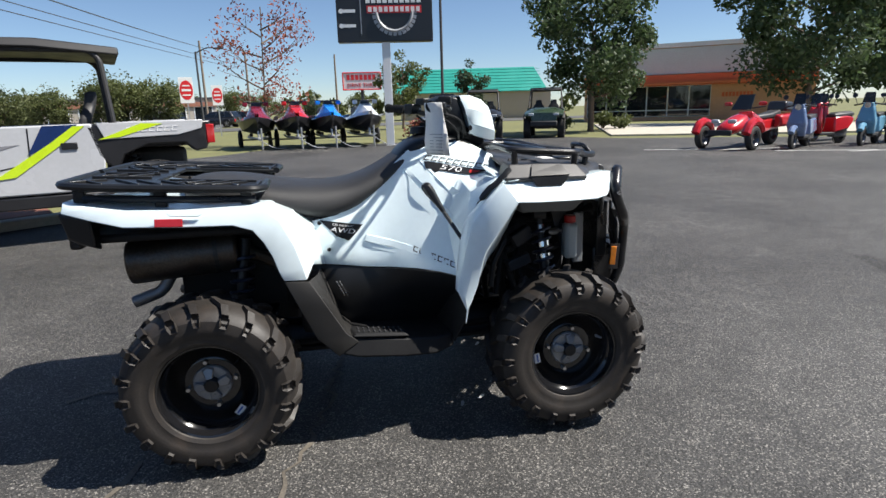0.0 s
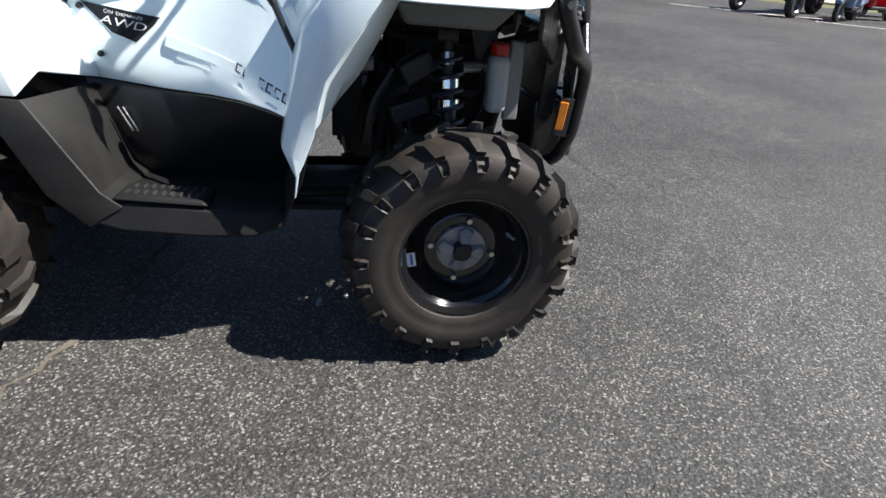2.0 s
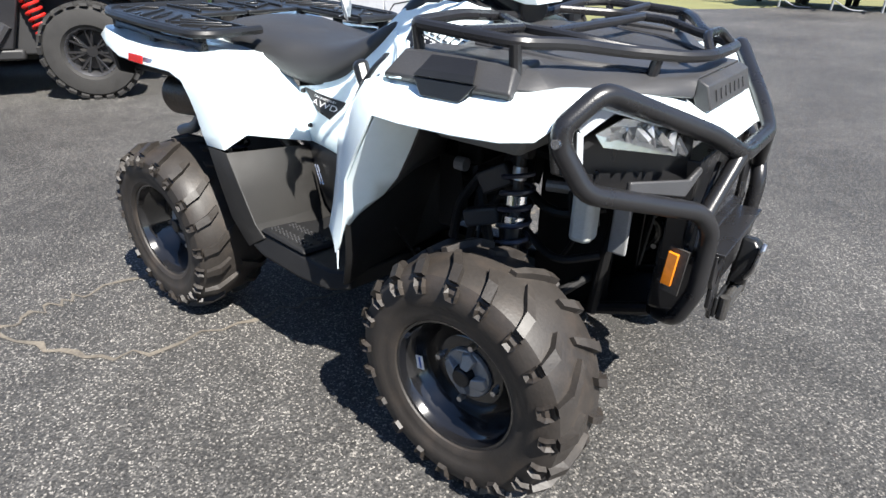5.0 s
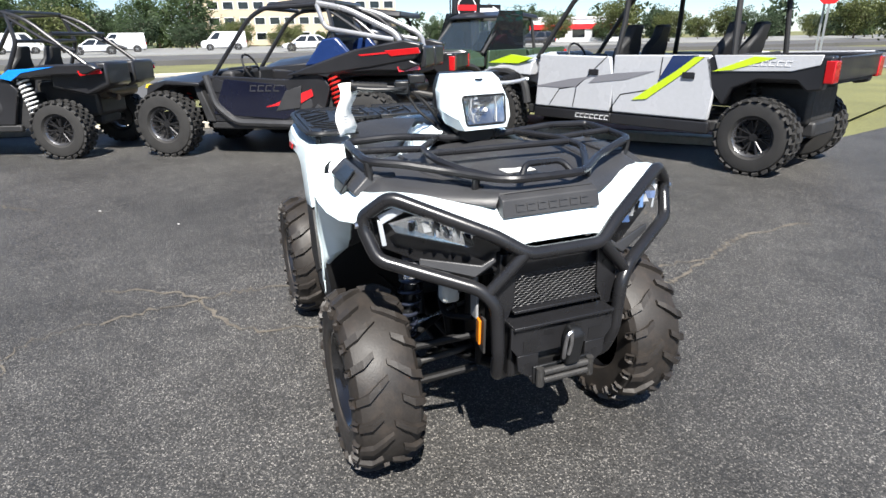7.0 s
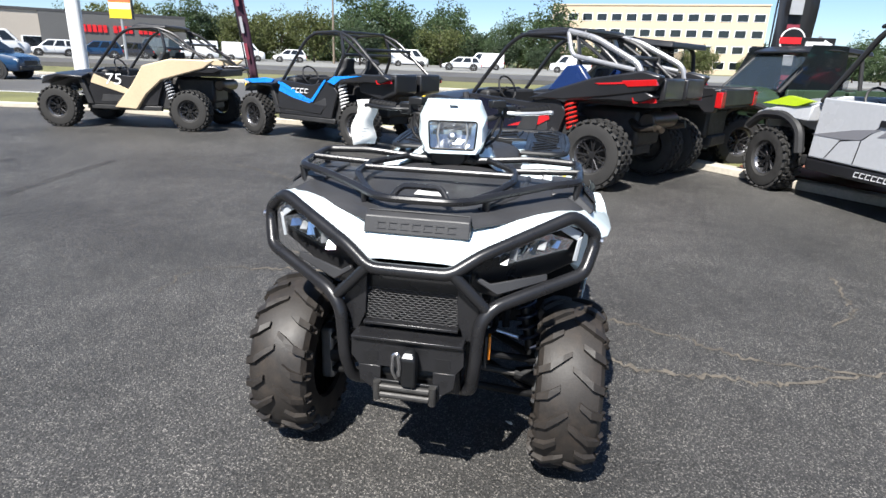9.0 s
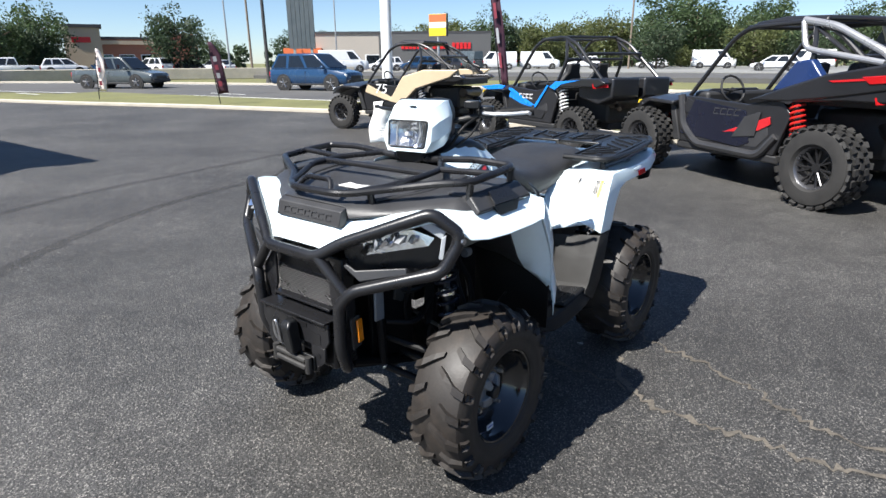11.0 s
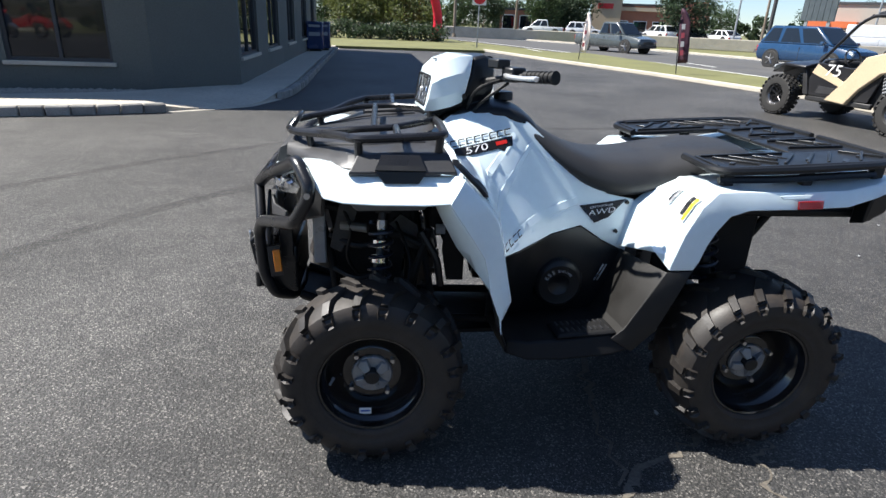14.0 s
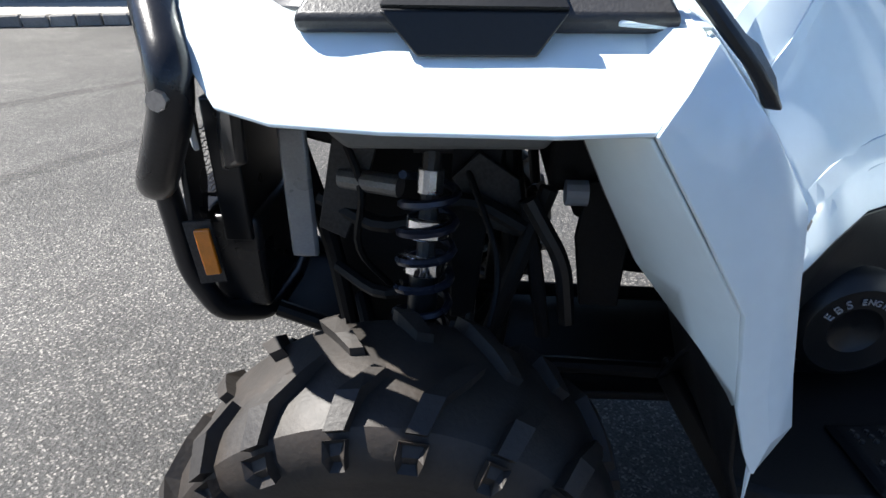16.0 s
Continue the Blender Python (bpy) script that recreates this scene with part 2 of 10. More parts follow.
def rounded(pts, rad, closed=False, n=4):
    """A polyline with its corners rounded."""
    P = [Vector(p) for p in pts]
    out = []
    k = len(P)
    for i, p in enumerate(P):
        if not closed and i in (0, k - 1):
            out.append(p)
            continue
        a, b = P[i - 1], P[(i + 1) % k]
        r = min(rad, (a - p).length * 0.45, (b - p).length * 0.45)
        q0, q1 = p + (a - p).normalized() * r, p + (b - p).normalized() * r
        for j in range(n + 1):
            s = j / n
            out.append((1 - s) ** 2 * q0 + 2 * s * (1 - s) * p + s * s * q1)
    return out


def tube(bm, pts, r, seg=10, rad=0.04, closed=False, r_end=None):
    P = rounded(pts, rad, closed) if rad else [Vector(p) for p in pts]
    k = len(P)
    rings = []
    ref = None
    for i, p in enumerate(P):
        a = P[i - 1] if (i or closed) else p
        b = P[(i + 1) % k] if (i < k - 1 or closed) else p
        d = (b - a).normalized()
        if ref is None:
            ref = Vector((0, 0, 1)) if abs(d.z) < 0.9 else Vector((1, 0, 0))
        ref = (ref - d * ref.dot(d)).normalized()
        rr = r if r_end is None else r + (r_end - r) * i / (k - 1)
        rings.append(ring(bm, p, d, rr, seg, ref))
    for i in range(k - 1):
        bridge(bm, rings[i], rings[i + 1])
    if closed:
        bridge(bm, rings[-1], rings[0])
    else:
        bm.faces.new(rings[0][::-1])
        bm.faces.new(rings[-1])
    return bm


def patch(bm, rows, close=False):
    """A sheet through rows of points."""
    g = [[bm.verts.new(p) for p in row] for row in rows]
    for r0, r1 in zip(g, g[1:]):
        n = len(r0)
        for i in range(n if close else n - 1):
            bm.faces.new((r0[i], r0[(i + 1) % n], r1[(i + 1) % n], r1[i]))
    return g


def loft(bm, rows):
    """A closed body through closed rows of points."""
    g = patch(bm, rows, True)
    bm.faces.new(g[0][::-1])
    bm.faces.new(g[-1])
    return bm


def prism(bm, poly, axis, a, b):
    """A flat outline (two coordinates) pushed along an axis from a to b."""
    def at(p, v):
        return {"x": (v, p[0], p[1]), "y": (p[0], v, p[1]), "z": (p[0], p[1], v)}[axis]
    lo, hi = [bm.verts.new(at(p, a)) for p in poly], [bm.verts.new(at(p, b)) for p in poly]
    bm.faces.new(lo[::-1])
    bm.faces.new(hi)
    bridge(bm, lo, hi)
    return bm


def plate(bm, pts, thick):
    """A flat polygon in space with thickness."""
    P = [Vector(p) for p in pts]
    n = Vector((0, 0, 0))
    for i, p in enumerate(P):
        n += p.cross(P[(i + 1) % len(P)])
    n = n.normalized() * thick
    lo, hi = [bm.verts.new(p) for p in P], [bm.verts.new(p + n) for p in P]
    bm.faces.new(lo[::-1])
    bm.faces.new(hi)
    bridge(bm, lo, hi)
    return bm


def revolve(bm, prof, c, seg=48, close=True):
    """(y, radius) profile turned about the line through c along y."""
    cx, cy, cz = c
    rows = []
    for i in range(seg):
        a = 2 * math.pi * i / seg
        rows.append([bm.verts.new((cx + r * math.cos(a), cy + y, cz + r * math.sin(a))) for y, r in prof])
    for i in range(seg):
        r0, r1 = rows[i], rows[(i + 1) % seg]
        for j in range(len(prof) - (0 if close else 1)):
            q = (r0[j], r0[(j + 1) % len(prof)], r1[(j + 1) % len(prof)], r1[j])
            bm.faces.new(q)
    return bm


def helix(bm, p0, p1, R, r, turns, seg=6, per=12):
    p0, p1 = Vector(p0), Vector(p1)
    ax = (p1 - p0).normalized()
    u = Vector((1, 0, 0)) - ax * ax.x
    u.normalize()
    w = ax.cross(u)
    n = int(turns * per)
    pts = [p0 + (p1 - p0) * (i / n) + R * (math.cos(2 * math.pi * i / per) * u + math.sin(2 * math.pi * i / per) * w) for i in range(n + 1)]
    return tube(bm, pts, r, seg, 0)


def lettering(text, size, m, material, parent=None, name="lettering", depth=0.0006, label="", shear=0.0, outline=0.0, stretch=1.0):
    """Words in Blender's own font, lying in the plane of m (its x along the line, its z outward)."""
    cu = bpy.data.curves.new(name, "FONT")
    cu.body, cu.size, cu.extrude, cu.shear, cu.offset = text, size, depth, shear, outline
    cu.align_x, cu.align_y = "CENTER", "CENTER"
    tmp = bpy.data.objects.new(name, cu)
    scene.collection.objects.link(tmp)
    me = bpy.data.meshes.new_from_object(tmp.evaluated_get(bpy.context.evaluated_depsgraph_get()))
    bpy.data.objects.remove(tmp)
    bpy.data.curves.remove(cu)
    me.transform(m @ Matrix.Diagonal((stretch, 1, 1, 1)))
    me.materials.clear()
    me.materials.append(material)
    ob = new(name, me)
    if parent is not None:
        ob.parent = parent
    if label:
        ob["label"] = label
    return ob


def drape(ob, tree, way, lift):
    """Lays a flat mark onto a curved panel, cast along way."""
    bm = B()
    bm.from_mesh(ob.data)
    for k in range(6):
        bmesh.ops.triangulate(bm, faces=bm.faces)
        long = [e for e in bm.edges if e.calc_length() > 0.016]
        if not long:
            break
        bmesh.ops.subdivide_edges(bm, edges=long, cuts=1)
    bmesh.ops.triangulate(bm, faces=bm.faces)
    way = Vector(way).normalized()
    for v in bm.verts:
        hit, n, i, d = tree.ray_cast(v.co - way * 0.4, way)
        if hit is not None:
            v.co = hit + (n if n.dot(way) < 0 else -n) * lift
    bm.to_mesh(ob.data)
    bm.free()
    return ob


def sheet(bm, pts):
    bm.faces.new([bm.verts.new(p) for p in pts])
    return bm


def facing(p, along, out):
    """A frame at p with x along the line of writing and z outward."""
    x = Vector(along).normalized()
    z = Vector(out)
    z = (z - x * z.dot(x)).normalized()
    y = z.cross(x)
    m = Matrix((x, y, z)).transposed().to_4x4()
    m.translation = p
    return m

# ---- ground, road, kerbs ----
def strip(bm, line, w0, w1, z0, z1):
    """A raised band along a line, from offset w0 to w1 to its right."""
    P = [Vector((p[0], p[1], 0)) for p in line]
    rows = []
    for i, p in enumerate(P):
        d = (P[min(i + 1, len(P) - 1)] - P[max(i - 1, 0)]).normalized()
        n = Vector((d.y, -d.x, 0))
        a, b = p + n * w0, p + n * w1
        rows.append([(a.x, a.y, z0), (a.x, a.y, z1), (b.x, b.y, z1), (b.x, b.y, z0)])
    return loft(bm, rows)


bm = B()
for x0, x1, y0, y1 in ((-3000, 3000, -3000, 3000),):
    bm.faces.new([bm.verts.new(p) for p in ((x0, y0, -0.012), (x1, y0, -0.012), (x1, y1, -0.012), (x0, y1, -0.012))])
lone("ground", bm, M_GRASS, "dry green grass land reaching the horizon", "ground", kind="structure")
# the sloping lot, one sheet of asphalt
bm = B()
bm.faces.new([bm.verts.new((x, y, 0)) for x, y in ((-2.2, 6.2), (-6.0, 2.5), (-7.75, -0.8), (-8.4, -5), (-8.9, -11), (-7.6, -17), (-5.8, -23), (-4.2, -30), (6, -34), (60, -34), (60, 9), (16.5, 14.2), (11.2, 17.5), (9.5, 20.5), (4.0, 20.5), (-1.5, 19.0), (-2.6, 16.8), (-4.2, 15.0))])
lone("parking_lot", bm, M_ASPHALT, "worn grey asphalt parking lot with pale stones showing", "parking lot", kind="structure")
KERB = [(-2.0, 5.7), (-5.95, 2.4), (-7.7, -0.85), (-8.35, -5), (-8.85, -11), (-7.55, -17), (-5.75, -23), (-4.15, -30)]
bm = B()
strip(bm, KERB, 0.0, 0.24, -0.01, 0.11)
lone("kerb", bm, M_CONCRETE, "pale worn concrete kerb along the street side of the lot", "kerb", kind="structure", bevel=0.02)
# verge between kerb and road
bm = B()
bm.faces.new([bm.verts.new((x, y, 0.05)) for x, y in ((-2.2, 5.95), (-6.1, 2.6), (-7.9, -0.75), (-8.6, -5), (-9.1, -11), (-7.8, -17), (-6.0, -23), (-4.4, -30), (-10.5, -32), (-11.6, -20), (-12.9, -8), (-13.2, 0), (-12.0, 8), (-10, 14), (-6, 15))])
lone("verge", bm, M_GRASS, "narrow grass verge by the street", "verge", kind="structure")
ROAD = [(40, -140), (10, -75), (-6, -45), (-11.0, -25), (-12.6, -12), (-13.2, 0), (-13.0, 12), (-12, 30), (-9, 70), (0, 140)]
bm = B()
strip(bm, ROAD[::-1], 0, 12.0, -0.01, 0.02)
lone("road", bm, M_ROAD, "grey two-lane asphalt road", "road", kind="structure")
bm = B()
strip(bm, ROAD[::-1], 0.35, 0.50, 0.021, 0.026)
strip(bm, ROAD[::-1], 11.3, 11.45, 0.021, 0.026)
lone("road_edge_line", bm, M_LINE, "white road edge lines", "road marking", kind="structure")
for k in range(14):
    bm = B()
    y = -62 + k * 9
    x = -18.6 + (0.012 * (y + 5) ** 2 if y < -5 else 0.0008 * (y + 5) ** 2)
    box(bm, x - 0.07, x + 0.07, y, y + 3, 0.021, 0.026)
    lone("lane_dash", bm, M_LINE, "white dashed lane line", "road marking", kind="structure")
bm = B()
strip(bm, ROAD[::-1], 12.0, 12.3, -0.01, 0.14)
lone("kerb_2", bm, M_CONCRETE, "pale concrete kerb on the far side of the road", "kerb", kind="structure", bevel=0.02)
bm = B()
strip(bm, ROAD[::-1], 26, 42, -0.01, 0.30)
lone("road_2", bm, M_ROAD, "second carriageway beyond the grass median", "road", kind="structure")
bm = B()
strip(bm, ROAD[::-1], 44, 110, -0.01, 0.34)
lone("far_lot", bm, surface("pale_lot", (0.22, 0.22, 0.21), 0.8, scale=0.1, vary=0.15), "pale parking lot beyond the street", "parking lot", kind="structure")
bm = B()
strip(bm, [(4, -62), (-22, -56), (-40, -44)], 0, 0.5, 0, 1.0)
lone("barrier", bm, M_CONCRETE, "long pale concrete road barrier", "barrier", kind="structure", bevel=0.05)
# side street behind the jet skis
bm = B()
strip(bm, [(60, 62), (0, 46), (-40, 40)], 0, 11, -0.01, 0.03)
lone("side_street", bm, M_ROAD, "side street beyond the grass", "road", kind="structure")
# pavement and stone kerb by the dealership
WALK = [((3.35, -27.0, 0.125), (4.30, -27.0)), ((3.12, -16, 0.125), (3.97, -16)), ((2.96, -10, 0.125), (3.86, -10)), ((3.03, -8.6, 0.11), (3.84, -9.3)), ((3.18, -7.75, 0.035), (4.05, -9.1)), ((3.40, -7.38, 0.010), (4.25, -8.9)), ((3.78, -7.02, 0.010), (4.6, -8.55)),
        ((4.12, -6.78, 0.045), (4.9, -8.25)), ((4.45, -6.56, 0.11), (5.25, -7.80)), ((5.35, -6.20, 0.125), (5.75, -7.50)), ((6.5, -5.87, 0.125), (6.6, -7.12)), ((9, -5.37, 0.125), (9.1, -6.62)), ((22, -3.3, 0.125), (22.1, -4.5))]
bm = loft(B(), [[(o[0], o[1], -0.01), o, (o[0] * 0.6 + i[0] * 0.4, o[1] * 0.6 + i[1] * 0.4, 0.125 * 0.7 + o[2] * 0.3), (i[0], i[1], 0.125), (i[0], i[1], -0.01)] for o, i in WALK])
lone("pavement", bm, M_CONCRETE, "pale concrete pavement dipping to the lot at the building's corner", "pavement", kind="structure", smooth=True)
lone("stone_border", prism(B(), [(5.0, -8.15), (5.25, -7.80), (5.75, -7.50), (6.6, -7.12), (9.1, -6.62), (22.1, -4.5), (22, -5.6)], "z", -0.01, 0.11), M_KERBSTONE, "dark soil bed at the foot of the wall", "planting bed", kind="structure")

# tar seams, cracks and tyre marks on the asphalt
def ribbon(name, pts, w, mat, label, cat, seed, z=0.0035, jitter=0.03, thin=0.25):
    rnd = random.Random(seed)
    P = rounded(pts, 0.4 if len(pts) > 4 else 2.0, n=10)
    Q = []
    for a, b in zip(P, P[1:]):
        n = max(1, int((b - a).length / 0.06))
        Q += [a + (b - a) * (i / n) for i in range(n)]
    bm = B()
    rows = []
    for i, p in enumerate(Q):
        d = (Q[min(i + 1, len(Q) - 1)] - Q[max(i - 1, 0)]).normalized()
        n = Vector((-d.y, d.x, 0))
        o = n * rnd.uniform(-jitter, jitter)
        h = n * w * rnd.uniform(thin, 1.0) / 2
        rows.append([(p + o - h) + Vector((0, 0, z)), (p + o + h) + Vector((0, 0, z))])
    patch(bm, rows)
    return lone(name, bm, mat, label, cat, kind="structure")


ribbon("crack", [(-0.75, 0.15, 0), (0.1, 0.5, 0), (0.52, 0.72, 0), (0.58, 0.99, 0), (0.54, 1.24, 0), (0.57, 1.47, 0), (0.26, 2.21, 0), (0.11, 2.5, 0), (0.08, 3.3, 0)], 0.042, M_CRACK, "sandy crack in the asphalt", "crack", 3, thin=0.15)
ribbon("crack", [(-0.7, -1.6, 0), (-0.45, -1.1, 0), (0.15, -0.95, 0), (0.35, -0.3, 0), (0.45, 0.3, 0), (0.5, 0.8, 0)], 0.03, M_CRACK, "sandy crack in the asphalt", "crack", 4)
ribbon("crack", [(-0.3, 0.4, 0), (-0.02, 0.62, 0), (0.03, 0.92, 0), (0.18, 1.22, 0), (0.31, 1.42, 0), (0.36, 2.02, 0)], 0.030, M_CRACK, "fine sandy crack", "crack", 5, thin=0.12)
ribbon("crack", [(-0.20, -1.55, 0), (-0.28, -1.36, 0), (-0.31, -1.07, 0), (-0.36, -0.85, 0), (-0.30, -0.35, 0)], 0.032, M_CRACK, "wide sandy crack in the asphalt", "crack", 11)
ribbon("crack", [(0.30, -1.88, 0), (-0.04, -1.95, 0), (-0.21, -1.74, 0), (-0.22, -1.50, 0)], 0.014, M_CRACK, "fine sandy crack", "crack", 12)
ribbon("crack", [(-3.7, -3.6, 0), (-3.5, -3.15, 0), (-3.2, -2.7, 0), (-2.9, -2.34, 0)], 0.03, M_CRACK, "fine sandy crack", "crack", 13)
ribbon("crack", [(-1.15, 2.45, 0), (-0.61, 2.33, 0), (-0.43, 2.27, 0), (-0.20, 2.02, 0)], 0.022, M_CRACK, "fine sandy crack", "crack", 14)
ribbon("tyre_mark", [(4.5, 1.2, 0), (3.0, -2.2, 0), (0.5, -4.4, 0), (-3.5, -5.2, 0)], 0.15, M_SKID, "faint curved tyre mark", "tyre mark", 6, 0.003, 0.006, 0.85)
ribbon("tyre_mark", [(5.8, 0.4, 0), (4.2, -2.9, 0), (1.4, -5.5, 0), (-3.2, -6.4, 0)], 0.15, M_SKID, "faint curved tyre mark", "tyre mark", 7, 0.003, 0.006, 0.85)
ribbon("tyre_mark", [(2.3, 0.6, 0), (2.0, 2.4, 0), (3.2, 5.0, 0)], 0.03, M_SKID, "thin dark tar seam", "seam", 8, 0.003, 0.004, 0.8)

# ---- the quad bike ----
from mathutils.bvhtree import BVHTree


def wheel_tyre(bm, w, R=0.290, bead=0.160):
    prof = [(-w * 0.70, bead), (-w * 0.92, bead + 0.010), (-w * 1.0, 0.225), (-w * 0.97, 0.255), (-w * 0.84, R - 0.016), (-w * 0.55, R - 0.003), (0, R),
            (w * 0.55, R - 0.003), (w * 0.84, R - 0.016), (w * 0.97, 0.255), (w * 1.005, 0.228), (w * 0.995, 0.208), (w * 0.985, 0.206), (w * 0.955, 0.186), (w * 0.955, 0.180), (w * 0.90, bead + 0.008), (w * 0.80, bead + 0.003), (w * 0.70, bead - 0.002)]
    revolve(bm, prof, (0, 0, 0), 72, False)
    return bm


def lug_mesh(w, s, long, R=0.290):
    """One moulded tread lug: a hollow block on the shoulder and a bent bar over the tread, s for its side."""
    bm = B()

    def run(line, h, half):
        prev, faces = None, []
        for j, (y, r, da, ny, k) in enumerate(line):
            nr = math.sqrt(max(0, 1 - ny * ny))
            sec = []
            for sgn, up in ((-1, 0), (1, 0), (1, 1), (-1, 1)):
                a = da + sgn * (half * k - 0.006 * up)
                e = h * k * up - 0.004 * (1 - up)
                rr, yy = r + nr * e, y + s * ny * e
                sec.append(bm.verts.new((rr * math.cos(a), yy, rr * math.sin(a))))
            if prev:
                for i in range(4):
                    faces.append(bm.faces.new((prev[i], prev[(i + 1) % 4], sec[(i + 1) % 4], sec[i])))
            else:
                bm.faces.new(sec[::-1])
            prev = sec
        bm.faces.new(prev)
        return faces
    a0 = 0.0 if long else 0.02
    top = run([(s * w * 0.995, 0.236, a0, 0.95, 0.8), (s * w * 0.985, 0.252, a0, 0.92, 1.0), (s * w * 0.90, R - 0.026, a0 + 0.008, 0.72, 1.0)], 0.013, 0.062 if long else 0.050)
    bmesh.ops.recalc_face_normals(bm, faces=bm.faces)
    bmesh.ops.inset_region(bm, faces=[top[2], top[6]], thickness=0.0065, depth=-0.009)
    line = [(s * w * 0.87, R - 0.020, a0 + 0.012, 0.60, 0.95), (s * w * 0.60, R - 0.004, a0 + 0.055, 0.15, 1.0)]
    line += [(s * w * 0.28, R - 0.001, 0.150, 0.0, 0.9), (s * w * 0.02, R - 0.001, 0.215, 0.0, 0.7)] if long else [(s * w * 0.30, R - 0.002, a0 + 0.135, 0.0, 0.8)]
    run(line, 0.017, 0.047)
    bmesh.ops.recalc_face_normals(bm, faces=bm.faces)
    me = bpy.data.meshes.new("tread_lug")
    bm.to_mesh(me)
    bm.free()
    me.materials.append(M_TYRE)
    return me


LUGS = {}


def add_wheel(bike, x, y, z, s, w, spin, sticker=None):
    """One wheel with its parts, s = 1 for the side of +y."""
    # wheel: the steel rim
    bm = B()
    prof = [(w * 0.74, 0.168), (w * 0.86, 0.165), (w * 0.84, 0.159), (w * 0.70, 0.154), (w * 0.62, 0.150), (w * 0.58, 0.144), (w * 0.36, 0.140), (w * 0.32, 0.136), (w * 0.10, 0.131), (-w * 0.02, 0.120),
            (w * 0.08, 0.106), (w * 0.20, 0.097), (w * 0.24, 0.090), (w * 0.22, 0.070), (w * 0.22, 0.0005)]
    revolve(bm, prof, (0, 0, 0), 64, False)
    back = [(-w * 0.74, 0.168), (-w * 0.80, 0.162), (-w * 0.5, 0.150), (w * 0.0, 0.140)]
    revolve(bm, back, (0, 0, 0), 40, False)
    wheel = part("wheel", bm, M_RIM, bike, "gloss black steel wheel", smooth=True, angle=50)
    part("tyre", wheel_tyre(B(), w), M_TYRE, wheel, "knobbly black rubber tyre with dusty lugs", smooth=True, angle=30)
    n = 20
    for side in (1, -1):
        for i in range(n):
            key = (w, side, i % 2 == 0)
            if key not in LUGS:
                LUGS[key] = lug_mesh(*key)
            lug = new("tread_lug", LUGS[key])
            lug.parent = wheel
            lug.rotation_euler = (0, -2 * math.pi * (i + (0.5 if side < 0 else 0)) / n, 0)
    # hub cap: faceted, with four lobes and a dark centre
    bm = cyl(B(), (0, w * 0.22, 0), (0, w * 0.22 + 0.010, 0), 0.066, 0.062, 32)
    cap = part("hub_cap", bm, M_CAP, wheel, "grey hub cap with four raised petals", bevel=0.002)
    for k in range(4):
        a = k * math.pi / 2 + 0.18
        pts = [(0.028, -0.50), (0.058, -0.40), (0.066, 0.0), (0.058, 0.40), (0.028, 0.50)]
        lo = [(r * math.cos(a + d), w * 0.22 + 0.009, r * math.sin(a + d)) for r, d in pts]
        hi = [(r * 0.92 * math.cos(a + d * 0.8), w * 0.22 + (0.030 if r < 0.05 else 0.018), r * 0.92 * math.sin(a + d * 0.8)) for r, d in pts]
        part("petal", loft(B(), [lo, hi]), M_CAP, cap, bevel=0.002)
    part("hub_nut", cyl(B(), (0, w * 0.22, 0), (0, w * 0.22 + 0.036, 0), 0.026, 0.023, 24), M_BLACK, wheel, bevel=0.003)
    for k in range(4):
        a = math.pi / 4 + k * math.pi / 2 + 0.18 - math.pi / 4
        part("wheel_nut", cyl(B(), (0.081 * math.cos(a), w * 0.2, 0.081 * math.sin(a)), (0.081 * math.cos(a), w * 0.2 + 0.020, 0.081 * math.sin(a)), 0.010, 0.007, 8), M_STEEL, wheel)
    part("valve", cyl(B(), (0.108, w * 0.08, 0.07), (0.115, w * 0.36, 0.074), 0.006, 0.004, 8), M_DECALG, wheel)
    wheel.matrix_world = Matrix.Translation((x, y, z)) @ Matrix.Diagonal((1, s, 1, 1)) @ pose(0, 0, 0, 0, spin, 0)
    if sticker:
        dx, dz, tilt = sticker
        bm = box(B(), -0.019, 0.019, -0.001, 0.001, -0.011, 0.011, pose(x + dx, y + s * (w * 0.46), z + dz, 0, tilt, 0))
        part("sticker", bm, M_PAPER, bike, "small white paper sticker")
        bm = box(B(), -0.015, 0.015, -0.0016, 0.0016, -0.002, 0.004, pose(x + dx, y + s * (w * 0.46), z + dz, 0, tilt, 0))
        part("sticker_print", bm, surface("blue_print", (0.05, 0.12, 0.4), 0.5), bike)


def mir(rows, s):
    return [[(p[0], s * p[1], p[2]) for p in r] for r in rows]


bike = thing("quad_bike", "white four-wheel quad bike with black seat, racks and front bumper", "quad bike")
FX, FY, FZ, RX, RY, RZ = 1.293, 0.494, 0.307, 0.006, 0.462, 0.309
add_wheel(bike, FX, -FY, FZ, -1, 0.108, 20, (-0.128, -0.02, 80))
add_wheel(bike, FX, FY, FZ, 1, 0.108, 47, (0.022, -0.128, 0))
add_wheel(bike, RX, -RY, RZ, -1, 0.128, 0, (0.085, -0.100, -50))
add_wheel(bike, RX, RY, RZ, 1, 0.128, 33, None)

